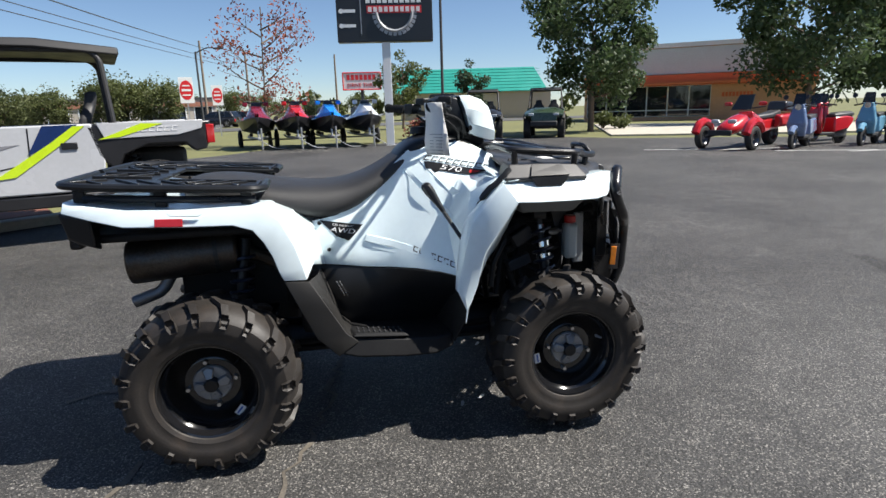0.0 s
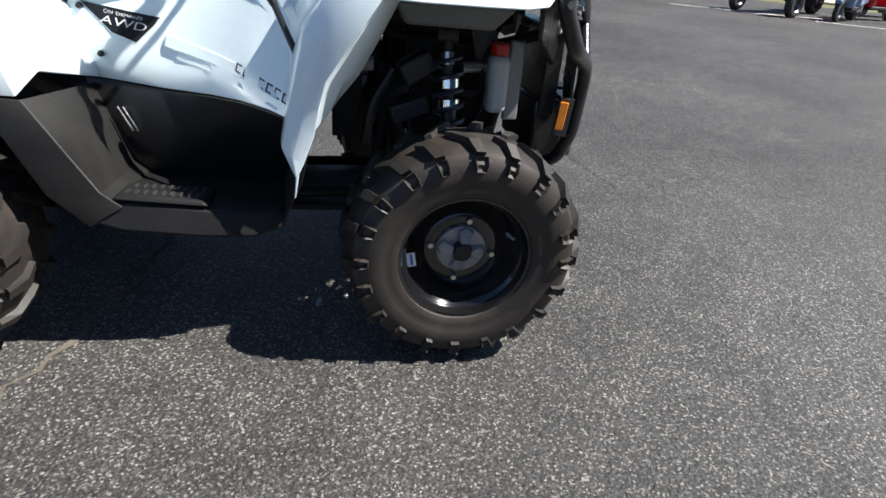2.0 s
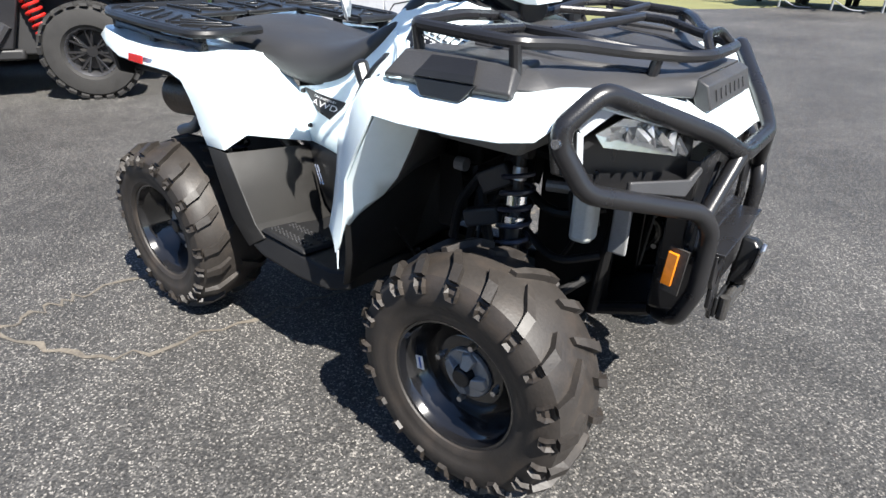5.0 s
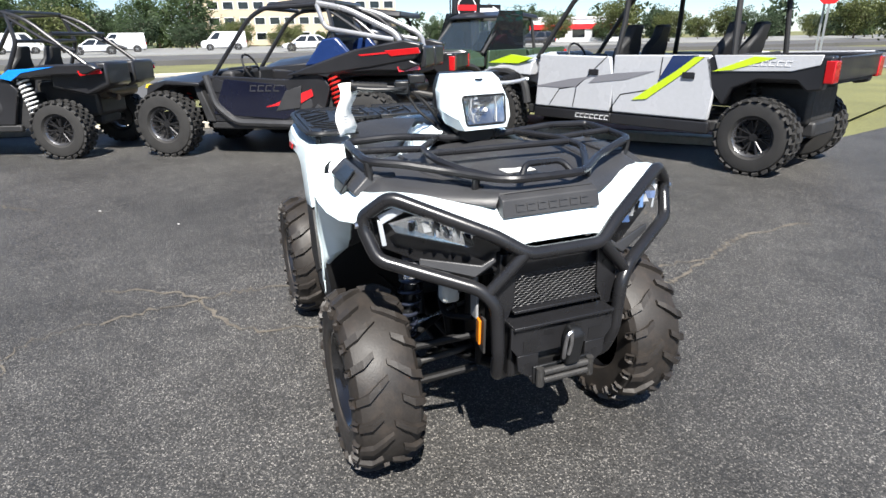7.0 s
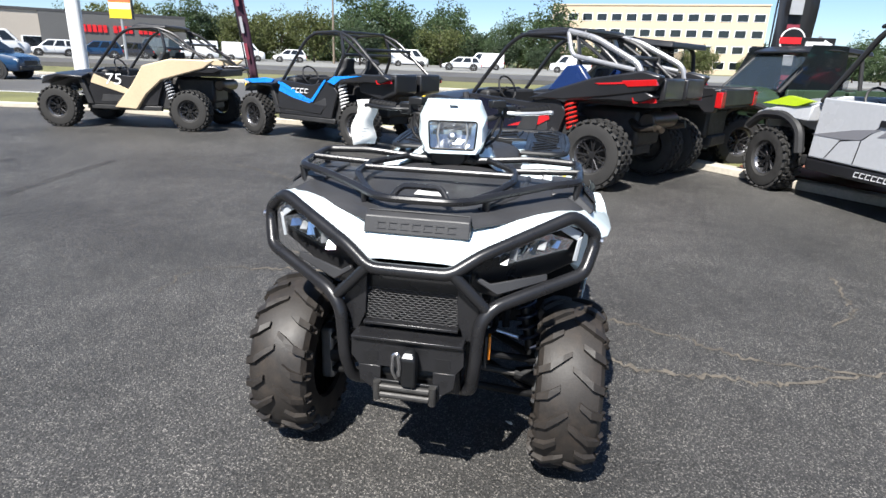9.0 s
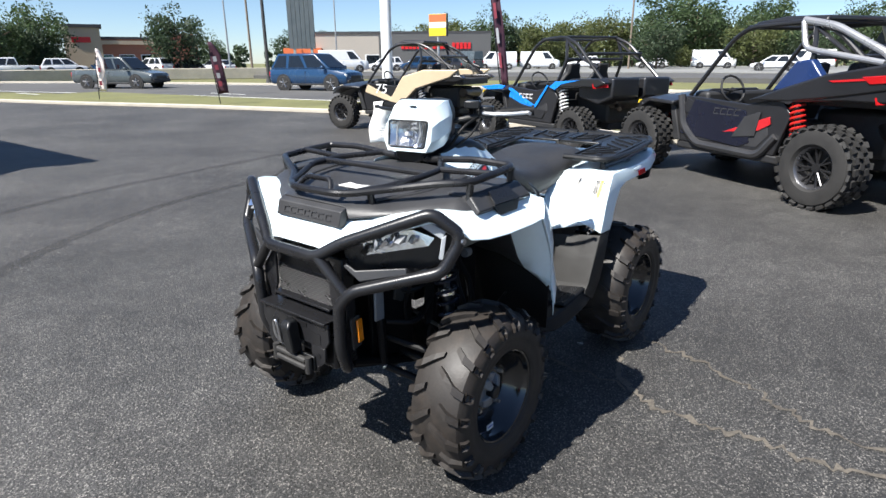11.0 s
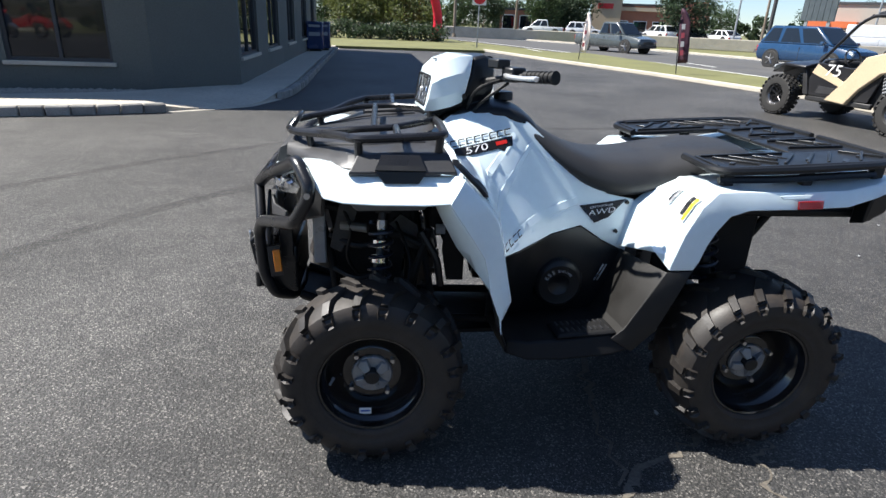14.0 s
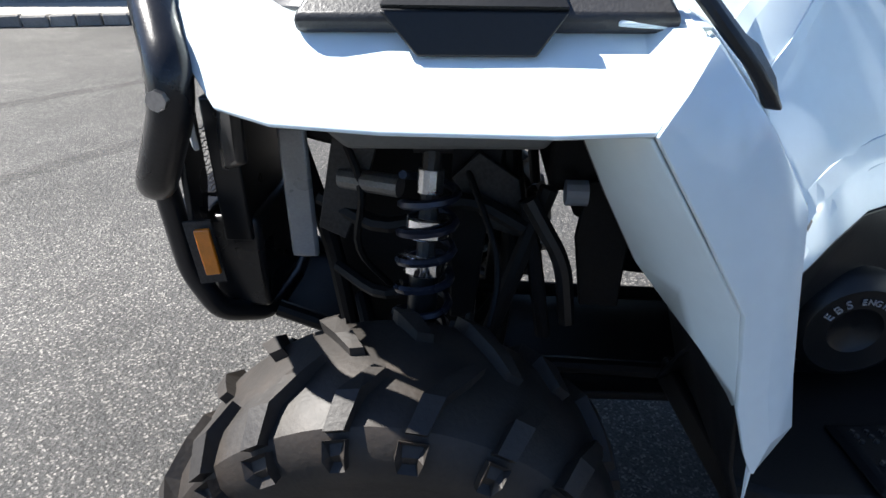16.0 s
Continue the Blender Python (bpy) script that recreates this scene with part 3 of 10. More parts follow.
# white front body: hood shell from the bars to the nose
HOOD = [(1.035, [(0, 0.995), (0.30, 0.975), (0.42, 0.962), (0.490, 0.955), (0.556, 0.946)]),
        (1.075, [(0, 0.990), (0.33, 0.968), (0.43, 0.958), (0.492, 0.953), (0.584, 0.886)]),
        (1.15, [(0, 0.985), (0.35, 0.962), (0.43, 0.956), (0.492, 0.953), (0.588, 0.883)]),
        (1.28, [(0, 0.975), (0.35, 0.955), (0.43, 0.955), (0.492, 0.952), (0.584, 0.882)]),
        (1.37, [(0, 0.950), (0.30, 0.945), (0.42, 0.953), (0.490, 0.953), (0.566, 0.881)]),
        (1.425, [(0, 0.940), (0.27, 0.938), (0.42, 0.961), (0.484, 0.964), (0.536, 0.885)]),
        (1.455, [(0, 0.935), (0.24, 0.935), (0.41, 0.962), (0.478, 0.964), (0.505, 0.915)]),
        (1.50, [(0, 0.925), (0.20, 0.927), (0.36, 0.952), (0.420, 0.956), (0.445, 0.940)]),
        (1.56, [(0, 0.915), (0.16, 0.915), (0.25, 0.910), (0.310, 0.908), (0.330, 0.900)]),
        (1.61, [(0, 0.890), (0.13, 0.890), (0.17, 0.882), (0.200, 0.874), (0.212, 0.866)]),
        (1.655, [(0, 0.838), (0.09, 0.838), (0.115, 0.836), (0.125, 0.834), (0.132, 0.830)])]
bm = B()
patch(bm, [[(x, -y, z) for y, z in reversed(r)] + [(x, y, z) for y, z in r[1:]] for x, r in HOOD])
part("hood_shell", bm, M_WHITE, bike, "glossy white front bodywork", solid=0.006, bevel=0.005, angle=20)
SKIN, TAIL = {}, {}
for s in (1, -1):
    # fender leg: outer blade and forward-facing guard
    front = [(1.076, 0.584, 0.886), (1.018, 0.576, 0.800), (0.965, 0.566, 0.718), (0.950, 0.558, 0.660), (0.938, 0.556, 0.600), (0.914, 0.552, 0.535), (0.900, 0.550, 0.506)]
    back = [(1.037, 0.556, 0.948), (0.976, 0.552, 0.880), (0.926, 0.540, 0.812), (0.903, 0.534, 0.718), (0.884, 0.536, 0.630), (0.870, 0.542, 0.568), (0.896, 0.549, 0.507)]
    bm = B()
    patch(bm, mir([[f, Vector(f).lerp(Vector(b), 0.5) + Vector((0, 0.004, 0)), b] for f, b in zip(front, back)], s))
    part("fender_leg", bm, M_WHITE, bike, "white lower fender blade", solid=0.007, bevel=0.003, angle=12)
    # thin tip and the step from the blade back to the side panel
    part("leg_tip", tube(B(), [(0.900, s * 0.550, 0.512), (0.893, s * 0.548, 0.455)], 0.0035, 6, 0, r_end=0.0015), M_WHITE, bike, "thin white flap end")
    inner = [(1.030, 0.515, 0.950), (0.962, 0.492, 0.880), (0.912, 0.472, 0.812), (0.890, 0.475, 0.718), (0.876, 0.487, 0.630), (0.866, 0.510, 0.575)]
    bm = B()
    patch(bm, mir([[b, i] for b, i in zip(back, inner)], s))
    part("leg_return", bm, M_WHITE, bike, "white rear face of the fender blade", solid=0.005, bevel=0.003, angle=20)
    rows = [[(1.076, 0.578, 0.883), (1.098, 0.525, 0.880), (1.118, 0.468, 0.874)], [(1.018, 0.571, 0.797), (1.048, 0.52, 0.795), (1.076, 0.466, 0.790)],
            [(0.963, 0.561, 0.716), (1.000, 0.515, 0.716), (1.034, 0.465, 0.714)], [(0.938, 0.552, 0.615), (0.966, 0.512, 0.640), (0.992, 0.467, 0.664)], [(0.916, 0.549, 0.560), (0.929, 0.527, 0.588), (0.940, 0.508, 0.612)]]
    bm = B()
    patch(bm, mir(rows, s))
    part("splash_guard", bm, M_WHITE, bike, "white inner face of the front fender", solid=0.005, bevel=0.003, angle=20)
    # inner part of the same white guard; dark grey stands in for its deep shade
    rows = [[(1.118, 0.464, 0.874), (1.100, 0.36, 0.878), (1.06, 0.22, 0.882)], [(1.076, 0.462, 0.790), (1.060, 0.36, 0.796), (1.03, 0.22, 0.805)],
            [(1.034, 0.461, 0.714), (1.020, 0.36, 0.735), (0.99, 0.22, 0.745)], [(0.992, 0.463, 0.664), (0.990, 0.36, 0.696), (0.975, 0.22, 0.700)]]
    bm = B()
    patch(bm, mir(rows, s))
    part("inner_guard", bm, M_GREYPL, bike, "inner fender face, coloured dark grey for its shade", solid=0.005, bevel=0.003, angle=20)
    rows = [[(0.934, 0.549, 0.612), (0.948, 0.457, 0.672), (0.966, 0.357, 0.698), (0.972, 0.20, 0.698)], [(0.905, 0.530, 0.480), (0.900, 0.44, 0.50), (0.895, 0.32, 0.51), (0.89, 0.20, 0.51)],
            [(0.86, 0.505, 0.375), (0.85, 0.42, 0.36), (0.84, 0.30, 0.35), (0.84, 0.20, 0.35)]]
    bm = B()
    patch(bm, mir(rows, s))
    part("mud_guard", bm, M_MATTE, bike, "black plastic mud guard", solid=0.006, bevel=0.003)
    # white side panel sweeping from the seat out to the fender; its lower edge is higher on one side
    low = {0.375: (0.600, 0.630), 0.47: (0.645, 0.618), 0.56: (0.704, 0.606), 0.68: (0.690, 0.608), 0.76: (0.684, 0.616), 0.83: (0.684, 0.618), 0.885: (0.688, 0.612)}
    edge = [(0.375, 0.206, 0.800, 0.200), (0.47, 0.192, 0.815, 0.206), (0.56, 0.170, 0.875, 0.215), (0.68, 0.145, 0.978, 0.268), (0.76, 0.130, 1.045, 0.345), (0.83, 0.122, 1.082, 0.420), (0.885, 0.115, 1.090, 0.476)]
    SIDE = []
    for x, yt, zt, yl in edge:
        zl = low[x][0 if s > 0 else 1]
        SIDE.append([(x, yt + (yl - yt) * k + (0.012 if x < 0.5 else -0.046 if x > 0.8 else -0.034 if x > 0.7 else -0.010) * math.sin(math.pi * k), zt + (zl - zt) * k) for k in (0, 0.2, 0.4, 0.6, 0.8, 1.0)])
    SIDE[5][1:3] = [(0.83, 0.143, 1.030), (0.83, 0.213, 0.950)]
    SIDE[6][1:3] = [(0.885, 0.148, 1.035), (0.885, 0.226, 0.945)]
    SIDE.append([(0.95, 0.108, 1.085), (0.95, 0.158, 1.035), (0.95, 0.241, 0.940), (0.95, 0.325, 0.926), (0.952, 0.410, 0.906), (0.955, 0.488, 0.880)])
    SIDE.append([(1.03, 0.102, 1.060), (1.03, 0.175, 1.030), (1.03, 0.241, 0.957), (1.03, 0.345, 0.956), (1.028, 0.445, 0.957), (1.026, 0.512, 0.950)])
    SIDE.append([(1.10, 0.180, 1.020), (1.10, 0.25, 0.958), (1.10, 0.36, 0.955), (1.10, 0.45, 0.954), (1.10, 0.49, 0.958), (1.10, 0.52, 0.955)])
    bm = B()
    patch(bm, mir(SIDE, s))
    bmesh.ops.triangulate(bm, faces=bm.faces)
    SKIN[s] = BVHTree.FromBMesh(bm)
    bm.free()
    bm = B()
    patch(bm, mir(SIDE, s))
    part("side_panel", bm, M_WHITE, bike, "white side bodywork under the seat and tank", solid=0.006, bevel=0.004, angle=40)
    # raised rib and crease panel on the side, laid on the skin
    dz = 0.082 if s > 0 else 0.012

    def skin_rib(x0, z0, x1, z1, w0, w1, h):
        """A straight raised rib that follows the side panel."""
        rows = []
        for k in range(9):
            u = k / 8
            x, z, w = x0 + (x1 - x0) * u, z0 + (z1 - z0) * u, (w0 + (w1 - w0) * u) / 2
            d = Vector((x1 - x0, 0, z1 - z0)).normalized()
            c = Vector((-d.z, 0, d.x)) if d.x > 0 else Vector((d.z, 0, -d.x))
            a, b = (SKIN[s].ray_cast(Vector((x, s * 0.8, z)) + c * e, Vector((0, -s, 0)))[0] for e in (w, -w))
            if a is None or b is None:
                continue
            out = Vector((0, s, 0.25)).normalized() * h
            rows.append([a, a + out - c * w * 0.15, b + out + c * w * 0.15, b])
        if len(rows) > 2:
            part("side_rib", loft(B(), rows), M_WHITE, bike, "raised white rib", smooth=True, angle=30)
    skin_rib(0.575, 0.705 + dz, 0.855, 0.640 + dz, 0.030, 0.026, 0.007)
    skin_rib(0.600, 0.672 + dz, 0.855, 0.614 + dz, 0.014, 0.012, 0.005)
    skin_rib(0.742, 0.985, 0.895, 0.800, 0.018, 0.030, 0.006)
    skin_rib(0.812, 1.010, 0.925, 0.885, 0.016, 0.028, 0.006)
    # rear fender: shelf, outer wall and leg
    REAR = [(-0.385, [(0.14, 0.935), (0.33, 0.945), (0.43, 0.945), (0.455, 0.915)]),
            (-0.30, [(0.14, 0.925), (0.35, 0.935), (0.462, 0.930), (0.480, 0.892)]),
            (-0.20, [(0.15, 0.915), (0.36, 0.920), (0.472, 0.912), (0.492, 0.865)]),
            (-0.02, [(0.16, 0.905), (0.37, 0.912), (0.476, 0.904), (0.497, 0.856)]),
            (0.13, [(0.18, 0.895), (0.37, 0.912), (0.477, 0.905), (0.499, 0.852)])]
    LEG = [[(0.235, 0.205, 0.885), (0.232, 0.36, 0.908), (0.228, 0.474, 0.900), (0.190, 0.499, 0.832)],
           [(0.310, 0.205, 0.850), (0.292, 0.36, 0.858), (0.278, 0.484, 0.852), (0.222, 0.500, 0.788)],
           [(0.375, 0.205, 0.790), (0.345, 0.36, 0.775), (0.318, 0.488, 0.768), (0.246, 0.500, 0.738)],
           [(0.398, 0.205, 0.700), (0.372, 0.36, 0.700), (0.340, 0.489, 0.692), (0.262, 0.500, 0.682)],
           [(0.412, 0.208, 0.626), (0.372, 0.42, 0.682), (0.349, 0.488, 0.646), (0.276, 0.499, 0.652)]]
    rows = mir([[(x, y, z) for y, z in r] for x, r in REAR] + LEG, s)
    bm = B()
    patch(bm, rows)
    bmesh.ops.triangulate(bm, faces=bm.faces)
    TAIL[s] = BVHTree.FromBMesh(bm)
    bm.free()
    bm = B()
    patch(bm, rows)
    bmesh.ops.triangulate(bm, faces=bm.faces)
    part("rear_fender", bm, M_WHITE, bike, "white rear fender", solid=0.006, bevel=0.006, angle=14)
    bm = B()
    plate(bm, [(-0.07, s * 0.492, 0.905), (0.045, s * 0.495, 0.90), (0.03, s * 0.499, 0.888), (-0.055, s * 0.497, 0.892)][::s], 0.004)
    part("reflector_brow", bm, M_WHITE, bike, bevel=0.003)
    part("red_reflector", box(B(), -0.042, 0.042, -0.003, 0.003, -0.013, 0.013, pose(-0.062, s * 0.5035, 0.874, s * 12, 2, 0)), M_RED, bike, "red rear side reflector", bevel=0.002)
    # black lower body and footwell
    zl = (lambda k: list(low.values())[k][0 if s > 0 else 1] - 0.004)
    bm = B()
    patch(bm, mir([[(0.375, 0.196, zl(0)), (0.40, 0.205, 0.50), (0.42, 0.20, 0.36)], [(0.47, 0.202, zl(1)), (0.48, 0.225, 0.50), (0.48, 0.205, 0.36)], [(0.56, 0.211, zl(2)), (0.58, 0.240, 0.50), (0.58, 0.215, 0.36)],
                   [(0.68, 0.264, zl(3)), (0.69, 0.250, 0.50), (0.70, 0.215, 0.36)], [(0.76, 0.341, zl(4)), (0.75, 0.265, 0.49), (0.75, 0.215, 0.355)], [(0.83, 0.416, zl(5)), (0.82, 0.29, 0.48), (0.80, 0.215, 0.35)], [(0.885, 0.472, zl(6)), (0.90, 0.32, 0.48), (0.88, 0.21, 0.34)]], s))
    part("lower_side_cover", bm, M_BLACK, bike, "black engine side cover", solid=0.006, bevel=0.004)
    for dx in (0, 0.012):
        part("cover_bracket", tube(B(), [(0.448 + dx, s * 0.232, 0.560), (0.478 + dx, s * 0.238, 0.500)], 0.003, 6, 0), M_STEEL, bike, "thin steel bracket on the side cover")
    bm = B()
    loft(bm, mir([[(0.42, 0.19, 0.392), (0.43, 0.485, 0.415), (0.44, 0.508, 0.370), (0.42, 0.19, 0.330)], [(0.50, 0.19, 0.375), (0.51, 0.490, 0.420), (0.51, 0.516, 0.352), (0.50, 0.19, 0.318)], [(0.68, 0.19, 0.368), (0.68, 0.495, 0.402), (0.68, 0.520, 0.338), (0.68, 0.19, 0.306)],
                  [(0.79, 0.19, 0.362), (0.79, 0.490, 0.390), (0.79, 0.508, 0.332), (0.79, 0.19, 0.306)], [(0.87, 0.19, 0.375), (0.86, 0.47, 0.395), (0.86, 0.48, 0.345), (0.87, 0.19, 0.315)]], s))
    foot = part("footrest", bm, M_MATTE, bike, "black textured footwell floor", bevel=0.008)
    bm = loft(B(), mir([[(0.475, 0.355, 0.398), (0.490, 0.500, 0.424), (0.695, 0.500, 0.408), (0.690, 0.355, 0.388)], [(0.490, 0.368, 0.412), (0.502, 0.490, 0.436), (0.682, 0.490, 0.420), (0.676, 0.368, 0.402)]], s))
    part("foot_peg", bm, M_MATTE, foot, "raised foot peg with grip studs", bevel=0.005)
    for y0 in (0.385, 0.450):
        bm = B()
        for i in range(9):
            for j in range(3):
                x, yy = 0.515 + i * 0.019, y0 + j * 0.011
                z = 0.405 - (x - 0.5) * 0.06 + (yy - 0.37) * 0.19
                cyl(bm, (x, s * yy, z), (x, s * yy, z + 0.011), 0.0048, 0.003, 6)
        part("grip_studs", bm, M_GREYPL, foot, "pad of small grip studs")
    bm = B()
    patch(bm, mir([[(0.275, 0.496, 0.648), (0.355, 0.488, 0.640), (0.385, 0.36, 0.63), (0.390, 0.20, 0.61)], [(0.320, 0.503, 0.545), (0.415, 0.494, 0.535), (0.425, 0.36, 0.52), (0.425, 0.20, 0.51)],
                   [(0.368, 0.508, 0.438), (0.470, 0.498, 0.440), (0.465, 0.36, 0.42), (0.455, 0.20, 0.41)], [(0.440, 0.508, 0.362), (0.510, 0.500, 0.405), (0.500, 0.36, 0.39), (0.49, 0.20, 0.38)]], s))
    part("rear_footwell_wall", bm, M_GREYW, bike, "dark grey plastic rear footwell guard", solid=0.008, bevel=0.004, angle=20)
    # side latch tab between rack and fender
    bm = loft(B(), [[(x + dx, s * (y + dy), z + dz) for dx, dy, dz in ((-0.008, -0.006, 0.012 * k), (0.010, -0.006, 0.014 * k), (0.010, 0.012, 0.004 * k), (-0.008, 0.012, 0.002 * k))] for x, y, z, k in
                    ((1.062, 0.520, 0.985, 1.3), (1.045, 0.526, 0.972, 1), (1.010, 0.525, 0.936, 1.2), (0.995, 0.520, 0.920, 1.8), (0.974, 0.514, 0.896, 1.8), (0.964, 0.508, 0.886, 1))])
    part("latch_tab", bm, M_BLACK, bike, "black rubber hood latch", bevel=0.004)
    # rivets
    for p in ((0.40, 0.213, 0.79), (0.43, 0.222, 0.685), (0.345, 0.487, 0.628)):
        part("rivet", cyl(B(), (p[0], s * (p[1] - 0.004), p[2]), (p[0], s * (p[1] + 0.006), p[2]), 0.008, 0.006, 10), M_BLACK, bike)

# black hood cover with side caps
bm = B()
COVER = [(1.088, [(0, 1.028), (0.12, 1.022), (0.30, 0.996), (0.43, 0.982), (0.470, 0.962)]),
         (1.12, [(0, 1.015), (0.15, 1.012), (0.32, 1.000), (0.45, 0.992), (0.485, 0.962)]),
         (1.25, [(0, 0.995), (0.16, 0.992), (0.33, 0.992), (0.45, 0.990), (0.490, 0.957)]),
         (1.36, [(0, 0.982), (0.16, 0.978), (0.32, 0.982), (0.43, 0.985), (0.482, 0.957)]),
         (1.40, [(0, 0.978), (0.16, 0.975), (0.29, 0.975), (0.39, 0.970), (0.445, 0.954)]),
         (1.49, [(0, 0.970), (0.155, 0.968), (0.21, 0.958), (0.26, 0.950), (0.300, 0.942)]),
         (1.575, [(0, 0.962), (0.15, 0.961), (0.155, 0.955), (0.16, 0.940), (0.165, 0.925)])]
patch(bm, [[(x, -y, z) for y, z in reversed(r)] + [(x, y, z) for y, z in r[1:]] for x, r in COVER])
part("hood_cover", bm, M_GREYPL, bike, "matte dark grey storage lid", solid=0.006, bevel=0.006)
bm = loft(B(), [[(1.575, y, 0.961), (1.598, y, 0.950), (1.612, y, 0.902), (1.585, y, 0.895), (1.565, y, 0.94)] for y in (-0.158, -0.15, 0.15, 0.158)])
part("name_plate", bm, M_GREYPL, bike, "dark grey nose plate", bevel=0.003)
for s in (1, -1):
    # cap: a wedge with a hand slot in its outer face
    bm = loft(B(), [[(1.080, s * 0.38, 1.010), (1.076, s * 0.478, 1.007), (1.050, s * 0.520, 0.960), (1.050, s * 0.512, 0.946), (1.06, s * 0.38, 0.95)],
                    [(1.20, s * 0.38, 1.010), (1.20, s * 0.474, 1.006), (1.20, s * 0.522, 0.959), (1.20, s * 0.514, 0.945), (1.20, s * 0.38, 0.95)],
                    [(1.338, s * 0.38, 1.000), (1.334, s * 0.464, 0.998), (1.358, s * 0.518, 0.957), (1.358, s * 0.510, 0.943), (1.35, s * 0.38, 0.94)]])
    part("rack_foot_cap", bm, M_GREYPL, bike, "dark grey cap beside the front rack", bevel=0.005)
    part("cap_recess", plate(B(), [(1.158, s * 0.4885, 1.001), (1.266, s * 0.4870, 1.000), (1.278, s * 0.5120, 0.975), (1.146, s * 0.5130, 0.975)][::s], 0.004), M_DECALK, bike, "dark hand slot in the cap")
    part("slot_sill", plate(B(), [(1.146, s * 0.5140, 0.9755), (1.278, s * 0.5130, 0.9755), (1.284, s * 0.5235, 0.9640), (1.140, s * 0.5245, 0.9640)][::s], 0.005), M_BLACK, bike, "black sill of the slot")
    part("cap_lip", loft(B(), [[(1.138, s * 0.508, 0.964), (1.286, s * 0.508, 0.963), (1.286, s * 0.5260, 0.963), (1.138, s * 0.5265, 0.964)], [(1.162, s * 0.520, 0.931), (1.256, s * 0.520, 0.930), (1.256, s * 0.5340, 0.930), (1.162, s * 0.5345, 0.931)]]), M_BLACK, bike, "black drop-down lip of the cap", bevel=0.002)
    # hood creases
    part("hood_rib", tube(B(), [(1.13, s * 0.30, 1.005), (1.34, s * 0.29, 0.985), (1.50, s * 0.17, 0.966)], 0.008, 8), M_GREYPL, bike)
    # face, headlight and light guide
    face = [(1.625, 0.150, 0.850), (1.505, 0.435, 0.950), (1.465, 0.492, 0.915), (1.475, 0.480, 0.815), (1.60, 0.245, 0.715), (1.635, 0.165, 0.745)]
    part("headlight_bezel", plate(B(), [(x - 0.035, s * y, z) for x, y, z in face][::s], 0.012), M_DECALK, bike, "black headlight surround", bevel=0.004)
    lens = [(1.513, 0.455, 0.897), (1.536, 0.390, 0.917), (1.580, 0.285, 0.895), (1.602, 0.235, 0.868), (1.600, 0.255, 0.828), (1.524, 0.440, 0.872)]
    bowl = part("reflector_bowl", plate(B(), [(x - 0.014, s * y, z) for x, y, z in lens][::s], 0.004), M_BOWL, bike, "bright headlight bowl")
    for k, (y, z, hw, hh, tilt, turn) in enumerate(((0.262, 0.852, 0.014, 0.018, 25, -8), (0.288, 0.868, 0.013, 0.020, -12, -30), (0.314, 0.876, 0.013, 0.018, 32, -48), (0.340, 0.884, 0.013, 0.020, 4, -20), (0.366, 0.890, 0.012, 0.016, 40, -5), (0.400, 0.893, 0.018, 0.012, 15, -25))):
        x = 1.600 - 0.42 * (y - 0.235)
        bm = loft(B(), [[(0, -hw, -hh), (0, hw * 0.8, -hh), (0, hw, hh), (0, -hw * 0.7, hh)], [(-0.012, -hw * 0.6, -hh * 0.5), (-0.012, hw * 0.5, -hh * 0.6), (-0.012, hw * 0.6, hh * 0.5), (-0.012, -hw * 0.4, hh * 0.6)]])
        bm.transform(pose(x + 0.012, s * y, z, 0, -12 - tilt, s * turn))
        part("reflector_cell", bm, M_CHROME if k % 3 != 1 else M_HUB, bowl)
    part("headlight_bulb", cyl(B(), (1.560, s * 0.30, 0.866), (1.576, s * 0.30, 0.866), 0.011, 0.008, 12), M_DECALW, bowl)
    part("headlight_lens", plate(B(), [(x + 0.008, s * y, z) for x, y, z in lens][::s], 0.003), M_LENS, bike, "clear headlight lens", bevel=0.002)
    part("light_guide", plate(B(), [(1.520, s * 0.412, 0.958), (1.478, s * 0.482, 0.915), (1.484, s * 0.470, 0.890), (1.522, s * 0.405, 0.936)][::s], 0.006), M_DRL, bike, "pale light strip", bevel=0.002)
    part("light_guide", plate(B(), [(1.480, s * 0.484, 0.905), (1.482, s * 0.474, 0.825), (1.490, s * 0.462, 0.828), (1.488, s * 0.472, 0.895)][::s], 0.006), M_DRL, bike, bevel=0.002)
    trim = [(1.550, 0.385, 0.800), (1.612, 0.225, 0.775), (1.622, 0.190, 0.797), (1.626, 0.184, 0.785), (1.616, 0.245, 0.742), (1.550, 0.388, 0.778)]
    part("lower_bezel", plate(B(), [(x - 0.005, s * y, z) for x, y, z in trim][::s], 0.012), M_GREYPL, bike, "dark grey trim under the headlight", bevel=0.004)

# front bumper of bent tube
LOOP = [(1.682, 0.0, 0.816), (1.682, 0.118, 0.816), (1.640, 0.198, 0.866), (1.505, 0.452, 0.972), (1.466, 0.518, 0.915), (1.470, 0.520, 0.880), (1.515, 0.496, 0.800), (1.655, 0.246, 0.722),
        (1.676, 0.208, 0.672), (1.672, 0.200, 0.52), (1.640, 0.190, 0.432), (1.58, 0.13, 0.395), (1.57, 0.0, 0.39)]
bumper = part("bumper", tube(B(), [(x, y, z) for x, y, z in LOOP[::-1]] + [(x, -y, z) for x, y, z in LOOP[1:]], 0.0195, 14, 0.028), M_TUBE, bike, "black tubular steel front bumper", smooth=True)
